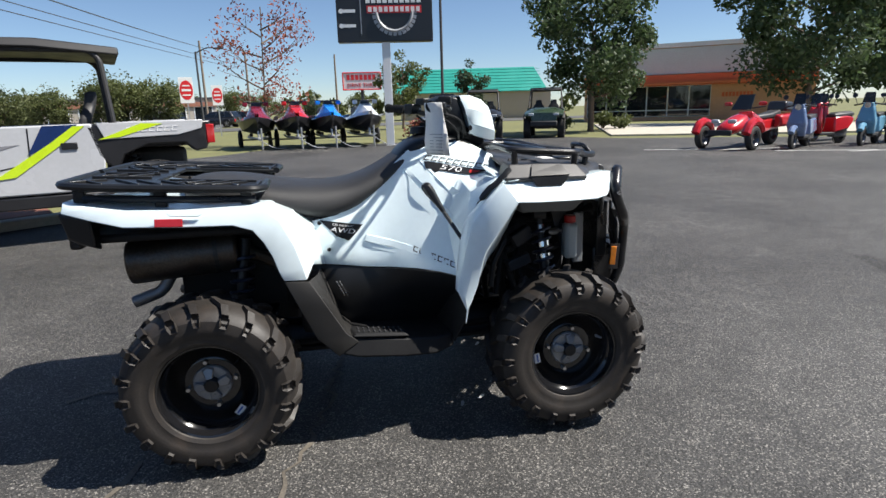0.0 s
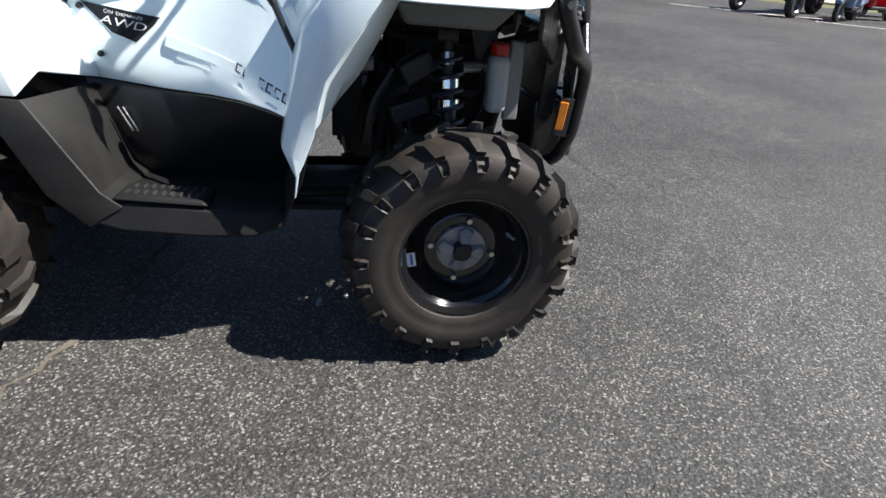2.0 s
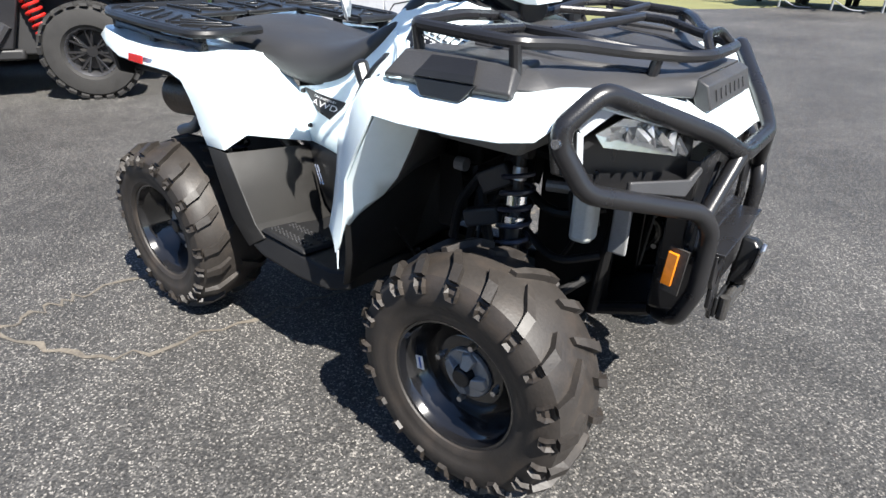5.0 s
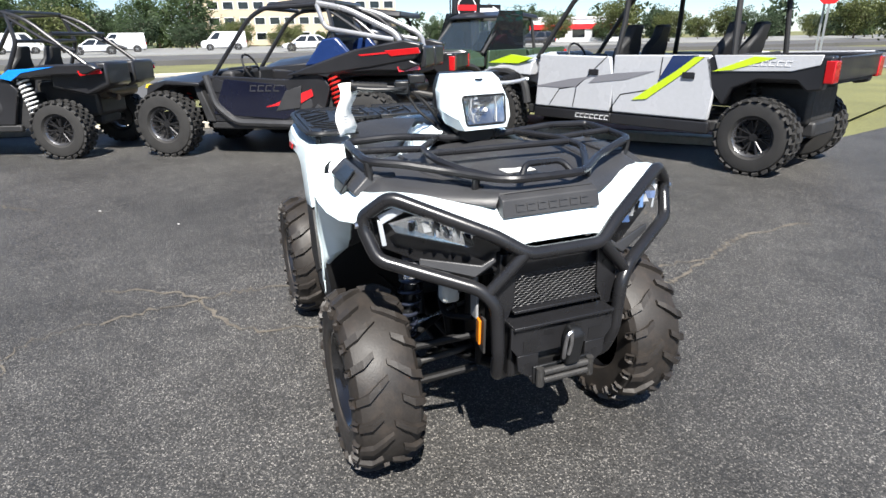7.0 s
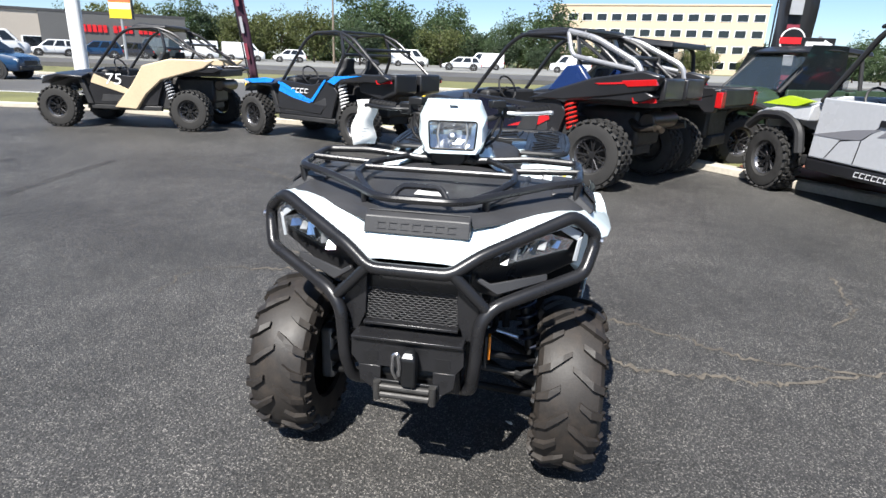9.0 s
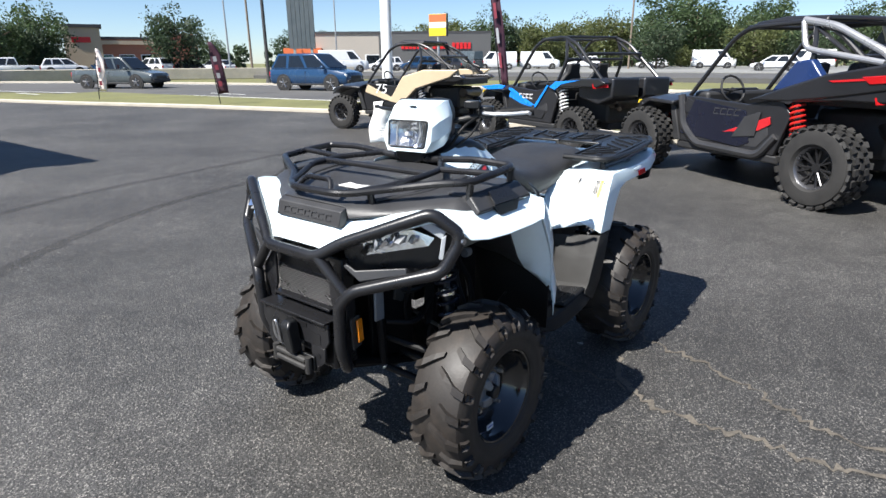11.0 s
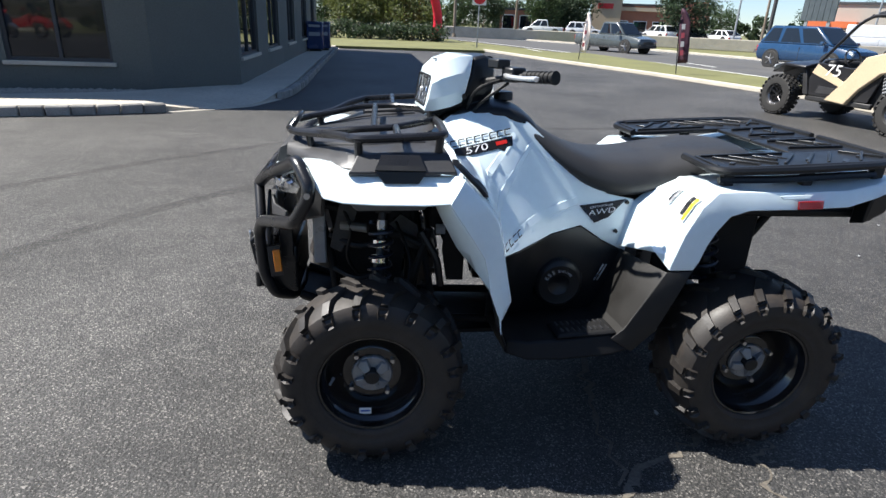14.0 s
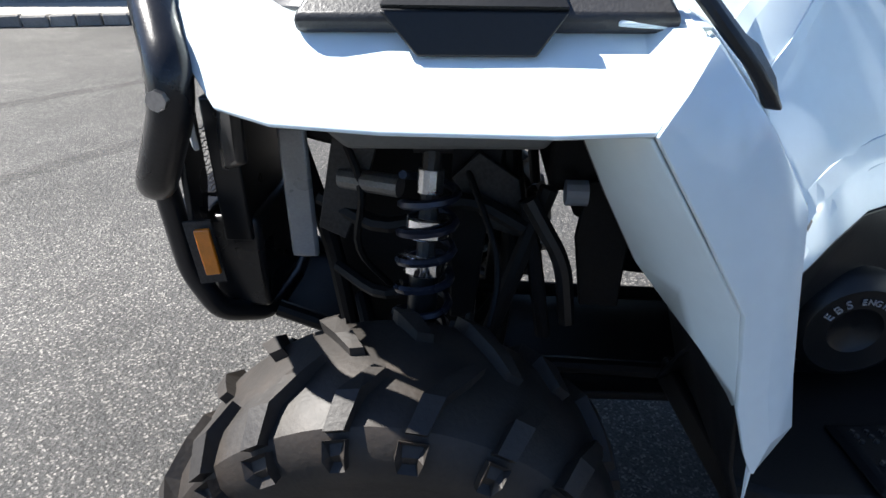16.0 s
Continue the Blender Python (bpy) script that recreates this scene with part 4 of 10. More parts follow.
for s in (1, -1):
    part("brace", tube(B(), [(1.680, s * 0.126, 0.818), (1.662, s * 0.226, 0.712)], 0.017, 12, 0), M_TUBE, bumper, smooth=True)
    bm = prism(B(), [(s * 0.135, 0.80), (s * 0.205, 0.715), (s * 0.215, 0.60), (s * 0.165, 0.60), (s * 0.14, 0.66)], "x", 1.640, 1.650)
    part("gusset", bm, M_TUBE, bumper, bevel=0.002)
    part("gusset_hole", cyl(B(), (1.643, s * 0.165, 0.735), (1.6515, s * 0.165, 0.735), 0.013, seg=14), M_DECALK, bumper)
    part("bolt", cyl(B(), (1.470, s * 0.530, 0.893), (1.470, s * 0.544, 0.893), 0.009, seg=8), M_STEEL, bumper)
    part("amber_reflector", box(B(), -0.012, 0.012, -0.004, 0.004, -0.040, 0.040, pose(1.617, s * 0.236, 0.575, 0, 4, s * 8)), M_AMBER, bike, "amber side reflector", bevel=0.002)
    part("reflector_bracket", box(B(), -0.012, 0.03, -0.004, 0.002, -0.06, 0.05, pose(1.617, s * 0.226, 0.575, 0, 4, s * 8)), M_IRON, bike)
bm = B()
for poly in ([(-0.17, 0.602), (0.17, 0.602), (0.172, 0.54), (0.150, 0.510), (-0.150, 0.510), (-0.172, 0.54)], [(0.080, 0.5095), (0.150, 0.5095), (0.145, 0.46), (0.115, 0.436), (0.080, 0.436)],
             [(-0.080, 0.5095), (-0.150, 0.5095), (-0.145, 0.46), (-0.115, 0.436), (-0.080, 0.436)], [(-0.112, 0.4355), (0.112, 0.4355), (0.095, 0.405), (-0.095, 0.405)]):
    prism(bm, poly, "x", 1.685, 1.695)
part("winch_plate", bm, M_TUBE, bumper, "black steel plate with holes and an open middle", bevel=0.002)
part("winch_drum", cyl(B(), (1.63, -0.085, 0.475), (1.63, 0.085, 0.475), 0.034, seg=18), M_IRON, bike, "dark winch drum", bevel=0.003)
part("winch_body", box(B(), 1.56, 1.66, -0.16, 0.16, 0.42, 0.60), M_DECALK, bike, "black winch housing", bevel=0.01)
for y in (-0.11, 0.11):
    part("plate_hole", prism(B(), [(y - 0.022, 0.520), (y + 0.022, 0.520), (y + 0.022, 0.556), (y - 0.022, 0.556)], "x", 1.693, 1.6965), M_DECALK, bumper)
    part("plate_slot", prism(B(), [(y * 0.45 - 0.016, 0.565), (y * 0.45 + 0.016, 0.565), (y * 0.45 + 0.016, 0.580), (y * 0.45 - 0.016, 0.580)], "x", 1.693, 1.6965), M_DECALK, bumper)
for y, z, r in ((-0.155, 0.585, 0.006), (0.155, 0.585, 0.006), (-0.115, 0.475, 0.010), (0.115, 0.475, 0.010)):
    part("plate_hole", cyl(B(), (1.693, y, z), (1.6966, y, z), r, seg=14), M_DECALK, bumper)
part("plate_lip", box(B(), 1.640, 1.708, -0.168, 0.168, 0.600, 0.609), M_TUBE, bumper, bevel=0.002)
part("fairlead", box(B(), 1.695, 1.704, -0.10, 0.10, 0.415, 0.470), M_BLACK, bike, "winch fairlead", bevel=0.003)
for z in (0.428, 0.454):
    part("roller", cyl(B(), (1.716, -0.075, z), (1.716, 0.075, z), 0.011, seg=12), M_IRON, bike)
for y in (-0.085, 0.085):
    part("roller", cyl(B(), (1.716, y, 0.412), (1.716, y, 0.470), 0.012, seg=12), M_IRON, bike)
part("winch_hook", tube(B(), [(1.735, -0.02, 0.50), (1.75, -0.03, 0.53), (1.756, -0.026, 0.585), (1.756, -0.012, 0.592), (1.752, -0.008, 0.55), (1.745, -0.012, 0.515)], 0.006, 8, 0.015), M_STEEL, bike, "steel winch hook")
part("hook_block", loft(B(), [[(1.695, -0.008, 0.47), (1.735, -0.008, 0.47), (1.735, 0.036, 0.47), (1.695, 0.036, 0.47)], [(1.705, -0.010, 0.56), (1.752, -0.010, 0.57), (1.752, 0.038, 0.57), (1.705, 0.038, 0.56)], [(1.705, 0.0, 0.592), (1.735, 0.0, 0.590), (1.735, 0.030, 0.590), (1.705, 0.030, 0.588)]]), M_BLACK, bike, bevel=0.006)
# grille mesh
bm = B()
for k in range(14):
    z = 0.640 + k * 0.0076
    pts = [(1.640, -0.14 + 0.0117 * j, z + (0.0036 if (j + k) % 2 else 0)) for j in range(25)]
    tube(bm, pts, 0.0011, 4, 0)
part("grille", bm, M_GREYPL, bike, "expanded metal radiator grille")
part("radiator", box(B(), 1.57, 1.618, -0.17, 0.17, 0.56, 0.80), M_DECALK, bike, "dark radiator", bevel=0.004)
part("grille_lip", box(B(), 1.630, 1.662, -0.145, 0.145, 0.628, 0.637), M_TUBE, bike, bevel=0.002)

# front rack
def rack_bar(pts, r=0.0125, rad=0.03, closed=False):
    part("rack_bar", tube(B(), pts, r, 10, rad, closed), M_TUBE, bike, smooth=True)


for s in (1, -1):
    rack_bar([(1.085, s * 0.10, 1.045), (1.085, s * 0.30, 1.062), (1.085, s * 0.466, 1.056), (1.20, s * 0.470, 1.048), (1.335, s * 0.464, 1.038), (1.390, s * 0.370, 1.032), (1.455, s * 0.25, 1.012), (1.545, s * 0.150, 1.000), (1.575, s * 0.10, 1.000), (1.578, 0, 1.000)])
    rack_bar([(1.09, s * 0.15, 1.050), (1.22, s * 0.255, 1.040), (1.36, s * 0.26, 1.030), (1.45, s * 0.21, 1.012), (1.545, s * 0.15, 1.002)], 0.011)
    rack_bar([(1.22, s * 0.255, 1.040), (1.22, s * 0.470, 1.050)], 0.011)
    for p, q in (((1.098, 0.466, 1.054), (1.103, 0.462, 0.990)), ((1.330, 0.464, 1.036), (1.330, 0.456, 0.980)), ((1.50, 0.19, 1.0), (1.49, 0.19, 0.955))):
        part("rack_post", cyl(B(), (p[0], s * p[1], p[2]), (q[0], s * q[1], q[2]), 0.012, seg=10), M_TUBE, bike, smooth=True)
rack_bar([(1.085, 0.10, 1.045), (1.085, -0.10, 1.045)])
rack_bar([(1.29, -0.26, 1.036), (1.29, 0.26, 1.036)], 0.011)
rack_bar([(1.572, -0.085, 1.0), (1.548, -0.060, 1.035), (1.545, 0.060, 1.035), (1.572, 0.085, 1.0)], 0.0095, 0.03)
part("hood_latch", box(B(), 1.44, 1.50, -0.045, 0.045, 0.966, 0.985), M_BLACK, bike, bevel=0.006)
part("hood_label", box(B(), 1.36, 1.42, -0.05, 0.05, 0.981, 0.9835), M_PAPER, bike, "small paper label on the hood")

# seat
def hoop(x, w, top, side, low):
    return [(x, -w, low), (x, -w * 1.0, side), (x, -w * 0.86, top - 0.012), (x, -w * 0.45, top), (x, 0, top + 0.003), (x, w * 0.45, top), (x, w * 0.86, top - 0.012), (x, w, side), (x, w, low)]


bm = B()
SEAT = [(-0.10, 0.15, 0.960, 0.93, 0.89), (-0.05, 0.205, 0.980, 0.935, 0.88), (0.08, 0.232, 0.978, 0.92, 0.86), (0.20, 0.240, 0.955, 0.90, 0.83), (0.32, 0.238, 0.934, 0.87, 0.80), (0.42, 0.232, 0.928, 0.86, 0.78),
        (0.52, 0.212, 0.937, 0.875, 0.80), (0.61, 0.190, 0.968, 0.91, 0.86), (0.69, 0.165, 1.012, 0.965, 0.925), (0.755, 0.145, 1.055, 1.02, 0.985), (0.785, 0.125, 1.062, 1.035, 1.0)]
loft(bm, [hoop(*a) for a in SEAT])
part("seat", bm, M_SEAT, bike, "long black vinyl seat", subsurf=2)
# tank console
bm = B()
TANK = [(0.70, 0.125, 1.02, 0.99, 0.93), (0.76, 0.14, 1.078, 1.05, 0.98), (0.83, 0.138, 1.108, 1.085, 1.0), (0.92, 0.132, 1.112, 1.09, 1.0), (1.0, 0.125, 1.092, 1.07, 1.0), (1.075, 0.115, 1.055, 1.04, 0.99)]
loft(bm, [hoop(*a) for a in TANK])
part("tank_console", bm, M_BLACK, bike, "black centre console over the tank", subsurf=2)
part("fuel_cap", cyl(B(), (0.83, 0.0, 1.105), (0.83, 0.0, 1.135), 0.036, 0.032, 20), M_BLACK, bike, bevel=0.004)

# handlebar and headlamp pod
def podrow(x, w, z0, z1, chin=0.6):
    return [(x, -w * chin, z0), (x, -w, z0 + (z1 - z0) * 0.25), (x, -w, z0 + (z1 - z0) * 0.72), (x, -w * 0.80, z1), (x, w * 0.80, z1), (x, w, z0 + (z1 - z0) * 0.72), (x, w, z0 + (z1 - z0) * 0.25), (x, w * chin, z0)]


def podlean(xb, xt, w, z0, z1, chin=0.85, crown=0.78):
    """A leaning cross-section: xb at the bottom, xt at the top."""
    def at(y, k):
        return (xb + (xt - xb) * k, y, z0 + (z1 - z0) * k)
    return [at(-w * chin, 0), at(-w, 0.28), at(-w * 0.98, 0.66), at(-w * crown, 1), at(w * crown, 1), at(w * 0.98, 0.66), at(w, 0.28), at(w * chin, 0)]


bm = B()
patch(bm, [podlean(1.035, 0.985, 0.130, 1.128, 1.288, 0.9), podlean(1.085, 1.045, 0.135, 1.112, 1.288, 0.9), podlean(1.165, 1.120, 0.124, 1.094, 1.268), podlean(1.203, 1.168, 0.112, 1.092, 1.236, 0.82), podlean(1.203, 1.176, 0.090, 1.108, 1.216, 0.95, 0.98)], True)
pod = part("headlamp_pod", bm, M_WHITE, bike, "white handlebar headlamp pod", bevel=0.005, angle=18, solid=0.004)
bm = loft(B(), [podrow(0.86, 0.070, 1.14, 1.275), podrow(0.92, 0.105, 1.11, 1.293), podlean(1.033, 0.980, 0.120, 1.112, 1.284)])
part("pod_back", bm, M_BLACK, pod, "black instrument housing", bevel=0.01)
face = [(1.176, -0.094, 1.214), (1.176, 0.094, 1.214), (1.202, 0.086, 1.110), (1.202, -0.086, 1.110)]
rows = []
for i in range(7):
    v = i / 6
    row = []
    for k in range(11):
        u = k / 10 * 2 - 1
        dip = 0.030 * (1 - u * u) * (1 - (2 * v - 1) ** 2) + 0.003 * math.cos(9 * u) * math.cos(5 * v)
        row.append((1.202 - 0.026 * v - dip, u * (0.085 + 0.008 * v), 1.110 + 0.104 * v))
    rows.append(row)
bm = B()
patch(bm, rows)
part("pod_reflector", bm, M_BOWL, pod, "bright fluted lamp bowl", solid=0.002)
for y in (-0.052, 0.052):
    part("reflector_rib", tube(B(), [(1.198, y * 0.94, 1.116), (1.180, y * 1.1, 1.165), (1.174, y, 1.208)], 0.003, 5, 0), M_LEVER, pod)
part("lamp_shield", loft(B(), [[(1.172, -0.022, 1.148), (1.172, 0.022, 1.148), (1.168, 0.016, 1.172), (1.168, -0.016, 1.172)], [(1.184, -0.016, 1.152), (1.184, 0.016, 1.152), (1.181, 0.011, 1.167), (1.181, -0.011, 1.167)]]), M_CHROME, pod, "bright bulb shield", bevel=0.003)
part("pod_bulb", cyl(B(), (1.192, 0, 1.162), (1.203, 0, 1.162), 0.009, 0.006, 14), M_DECALW, pod)
part("pod_lens", plate(B(), [(x + 0.006, y, z) for x, y, z in face][::-1], 0.003), M_LENS, pod, "clear lamp lens")
part("pod_frame", tube(B(), [(x + 0.004, y, z) for x, y, z in face], 0.004, 6, 0.012, True), M_BLACK, pod)
part("pod_slot", box(B(), 1.13, 1.142, -0.016, 0.016, 1.268, 1.2725), M_DECALK, pod)
for s in (1, -1):
    part("pod_screw", cyl(B(), (1.03, s * 0.134, 1.150), (1.03, s * 0.1375, 1.150), 0.011, seg=12), M_DECALK, pod)
bar = part("handlebar", tube(B(), [(0.785, -0.36, 1.212), (0.86, -0.20, 1.20), (0.93, -0.10, 1.175), (0.94, 0, 1.16), (0.93, 0.10, 1.175), (0.86, 0.20, 1.20), (0.785, 0.36, 1.212)], 0.011, 10, 0.05), M_IRON, bike, "black steel handlebar", smooth=True)
for s in (1, -1):
    d = Vector((-0.075, s * 0.16, 0.012)).normalized()
    p = Vector((0.838, s * 0.245, 1.205))
    bm = cyl(B(), p, p + d * 0.125, 0.0175, 0.0165, 14)
    grip = part("grip", bm, M_MATTE, bar, "black rubber grip", smooth=True)
    for k in range(7):
        e = 0.122 if k == 6 else 0.012 + 0.018 * k
        part("grip_ring", cyl(B(), p + d * e, p + d * (e + 0.008), 0.021 if k == 6 else 0.0192, seg=14), M_MATTE, bar, smooth=True)
    part("switch_box", box(B(), -0.03, 0.03, -0.028, 0.028, -0.022, 0.024, pose(0.86, s * 0.195, 1.206, 0, 0, s * 25)), M_BLACK, bar, bevel=0.007)
    part("lever", tube(B(), [(0.885, s * 0.175, 1.205), (0.895, s * 0.24, 1.203), (0.865, s * 0.32, 1.205), (0.842, s * 0.365, 1.21), (0.85, s * 0.375, 1.208)], 0.0075, 8, 0.03), M_LEVER if s > 0 else M_BLACK, bar, "brake lever", smooth=True)
    part("reservoir", box(B(), -0.025, 0.025, -0.03, 0.03, -0.014, 0.016, pose(0.90, s * 0.155, 1.236, 0, 0, s * 20)), M_BLACK, bar, bevel=0.005)
    part("cable", tube(B(), [(0.88, s * 0.17, 1.19), (0.97, s * 0.155, 1.16), (0.99, s * 0.11, 1.09), (0.97, s * 0.07, 1.05)], 0.006, 7, 0.05), M_MATTE, bar)
    part("cable", tube(B(), [(0.87, s * 0.18, 1.18), (0.95, s * 0.17, 1.12), (0.97, s * 0.10, 1.07)], 0.005, 7, 0.05), M_MATTE, bar)
part("steering_stem", cyl(B(), (1.02, 0, 1.0), (0.95, 0, 1.17), 0.03, 0.025, 14), M_BLACK, bike)
part("steering_cover", loft(B(), [podrow(0.93, 0.075, 1.07, 1.12), podrow(1.02, 0.085, 1.06, 1.13), podrow(1.10, 0.07, 1.02, 1.10)]), M_BLACK, bike, bevel=0.01)
TURN = Matrix.Translation((1.0, 0, 0)) @ Matrix.Rotation(radians(8), 4, "Z") @ Matrix.Translation((-1.0, 0, 0))
FIT = Matrix(((0.72, 0, 0, 0.975 - 0.985 * 0.72), (0, 0.93, 0, 0), (0, 0, 0.92, 1.075 - 1.094 * 0.92), (0, 0, 0, 1)))
for ob in [pod] + list(pod.children):
    ob.data.transform(TURN @ FIT)
BARS = Matrix.Translation((0.94, 0, 0)) @ Matrix.Rotation(radians(6), 4, "Z") @ Matrix.Translation((-0.94, 0, 0))
for ob in [bar] + list(bar.children):
    ob.data.transform(BARS)
# paper tag on the grip
bm = B()
patch(bm, [[(0.80 + 0.004 * math.sin(k), -0.36 + 0.012 * math.sin(k * 1.3) - 0.002 * k, 1.225 - 0.026 * k), (0.825, -0.395 + 0.012 * math.sin(k * 0.9) - 0.002 * k, 1.228 - 0.026 * k),
            (0.85 + 0.003 * k, -0.43 + 0.01 * math.sin(k * 1.1) - 0.003 * k, 1.225 - 0.026 * k)] for k in range(8)])
tag = part("hang_tag", bm, M_PAPER, bike, "white hang tag on the handlebar grip", solid=0.0015, smooth=True)
for k in range(7):
    bm = box(B(), -0.03, 0.03, -0.0012, 0.0012, -0.0012, 0.0012, pose(0.8285, -0.419, 1.118 - k * 0.011, 0, 0, -54))
    part("tag_print", bm, M_DECALG, tag)

# shift lever (right side)
part("shift_lever", tube(B(), [(0.922, -0.480, 0.715), (0.888, -0.435, 0.775), (0.852, -0.372, 0.842)], 0.0075, 8, 0.02), M_BLACK, bike, "black shift lever", smooth=True)
RING = ((-0.8, 0, -0.4), (-0.4, -0.9, -0.2), (0.4, -0.9, 0.2), (0.8, 0, 0.4), (0.4, 0.9, 0.2), (-0.4, 0.9, -0.2))
part("shift_knob", loft(B(), [[(x + a * r, y + b * r, z + c * r) for a, b, c in RING] for x, y, z, r in ((0.855, -0.376, 0.836, 0.011), (0.840, -0.362, 0.862, 0.014), (0.813, -0.346, 0.905, 0.023), (0.798, -0.340, 0.930, 0.023), (0.792, -0.338, 0.938, 0.012))]), M_BLACK, bike, "black shift knob", bevel=0.004)
part("shift_boot", box(B(), 0.905, 0.945, -0.495, -0.445, 0.688, 0.722), M_BLACK, bike, bevel=0.008)

# rear rack: ribbed composite wings and centre
def rz(x):
    return 0.962 - 0.062 * (x - 0.2)


def slab(outline, th=0.016, dz=0.0):
    bm = B()
    lo = [bm.verts.new((x, y, rz(x) + dz - th)) for x, y in outline]
    hi = [bm.verts.new((x, y, rz(x) + dz)) for x, y in outline]
    bm.faces.new(lo[::-1]), bm.faces.new(hi), bridge(bm, lo, hi)
    return bm


for s in (1, -1):
    rim = [(0.225, 0.22), (0.232, 0.40), (0.20, 0.448), (-0.02, 0.462), (-0.30, 0.452), (-0.405, 0.40), (-0.415, 0.02)]
    part("rack_rim", tube(B(), [(x, s * y, rz(x)) for x, y in rim], 0.013, 8, 0.04), M_BLACK, bike, "black composite rack rim", smooth=True)
    wing = [(0.222, 0.235), (0.226, 0.405), (0.190, 0.448), (-0.02, 0.456), (-0.30, 0.448), (-0.395, 0.40), (-0.405, 0.235)]
    deck = part("rack_wing", slab([(x, s * y) for x, y in wing], 0.014, 0.002), M_BLACK, bike, "ribbed black composite rack wing", bevel=0.004)
    part("rack_centre", slab([(-0.15, s * 0.003), (-0.15, s * 0.234), (-0.404, s * 0.234), (-0.404, s * 0.003)], 0.014, 0.001), M_BLACK, bike, "black composite rack centre", bevel=0.004)
    for x0, y0, x1, y1, w in ((0.205, 0.255, 0.205, 0.40, 0.010), (0.19, 0.255, -0.10, 0.262, 0.010), (0.17, 0.435, -0.29, 0.432, 0.012), (0.16, 0.28, 0.06, 0.40, 0.009), (0.10, 0.275, 0.0, 0.395, 0.009), (0.02, 0.285, -0.03, 0.345, 0.016),
                              (-0.02, 0.40, -0.12, 0.29, 0.009), (-0.09, 0.41, -0.20, 0.28, 0.009), (-0.16, 0.41, -0.27, 0.27, 0.009), (-0.27, 0.41, -0.37, 0.29, 0.009), (-0.30, 0.27, -0.38, 0.37, 0.009), (-0.18, 0.18, -0.37, 0.20, 0.009), (-0.18, 0.06, -0.37, 0.06, 0.009), (-0.20, 0.08, -0.26, 0.17, 0.009), (-0.29, 0.08, -0.35, 0.17, 0.009)):
        d = Vector((x1 - x0, y1 - y0)).normalized()
        nx, ny = -d.y * w / 2, d.x * w / 2
        part("rack_rib", slab([(x0 + nx, s * (y0 + ny)), (x1 + nx, s * (y1 + ny)), (x1 - nx, s * (y1 - ny)), (x0 - nx, s * (y0 - ny))], 0.010, 0.010), M_BLACK, deck, bevel=0.002)
    for x0, y0, a in ((0.125, 0.35, 50), (0.045, 0.41, 0), (-0.06, 0.30, -50), (-0.14, 0.345, 50), (-0.235, 0.39, 48), (-0.33, 0.33, 48), (-0.24, 0.03, 0), (-0.32, 0.13, 60)):
        part("rack_slot", box(B(), -0.030, 0.030, -0.008, 0.008, -0.002, 0.004, pose(x0, s * y0, rz(x0) + 0.0015, 0, 0, s * a)), M_DECALK, deck, "dark slot in the rack", bevel=0.001)
    part("rack_rail", tube(B(), [(0.20, s * 0.41, 0.925), (0.0, s * 0.425, 0.935), (-0.33, s * 0.41, 0.955)], 0.012, 8, 0.03), M_TUBE, bike)
    for x in (0.17, -0.10, -0.34):
        part("rack_mount", box(B(), x - 0.018, x + 0.018, s * 0.405 - 0.014, s * 0.405 + 0.014, 0.895, rz(x) - 0.012), M_BLACK, bike, bevel=0.004)
    part("tail_lamp", box(B(), -0.425, -0.40, s * 0.27 - 0.07, s * 0.27 + 0.07, 0.83, 0.885), M_RED, bike, "red tail lamp", bevel=0.006)
    part("tail_bumper", loft(B(), [[(-0.30, s * 0.40, 0.90), (-0.30, s * 0.47, 0.895), (-0.30, s * 0.46, 0.80), (-0.30, s * 0.40, 0.78)], [(-0.40, s * 0.38, 0.92), (-0.40, s * 0.45, 0.915), (-0.385, s * 0.44, 0.83), (-0.385, s * 0.38, 0.80)]]), M_BLACK, bike, "black tail end", bevel=0.008)
part("rear_deck", box(B(), -0.39, 0.16, -0.16, 0.16, 0.86, 0.915), M_WHITE, bike, "white deck under the rear rack", bevel=0.01)
part("rear_panel", box(B(), -0.41, -0.37, -0.38, 0.38, 0.78, 0.905), M_BLACK, bike, bevel=0.01)
# rear underside
part("under_tail", box(B(), -0.36, 0.25, -0.40, 0.40, 0.80, 0.83), M_MATTE, bike, bevel=0.01)

# engine, frame, belly
part("engine", box(B(), 0.30, 0.80, -0.17, 0.17, 0.32, 0.62), M_IRON, bike, "dark engine block", bevel=0.03)
bm = B()
revolve(bm, [(0.200, 0.094), (0.250, 0.092), (0.268, 0.086), (0.276, 0.074), (0.274, 0.066), (0.272, 0.040), (0.266, 0.034), (0.262, 0.0005)], (0.632, 0, 0.497), 40, False)
part("engine_cover", bm, M_BLACK, bike, "round black engine cover", smooth=True, angle=40)
part("skid_plate", loft(B(), [[(0.12, -0.16, 0.25), (0.12, 0.16, 0.25), (0.12, 0.16, 0.27), (0.12, -0.16, 0.27)], [(1.15, -0.18, 0.25), (1.15, 0.18, 0.25), (1.15, 0.18, 0.27), (1.15, -0.18, 0.27)], [(1.56, -0.12, 0.37), (1.56, 0.12, 0.37), (1.56, 0.12, 0.39), (1.56, -0.12, 0.39)]]), M_MATTE, bike, "black skid plate", bevel=0.005)
part("inner_body", box(B(), 0.40, 1.05, -0.16, 0.16, 0.60, 0.84), M_MATTE, bike, bevel=0.03)
part("front_bulkhead", box(B(), 1.02, 1.10, -0.22, 0.22, 0.69, 0.93), M_MATTE, bike, bevel=0.01)
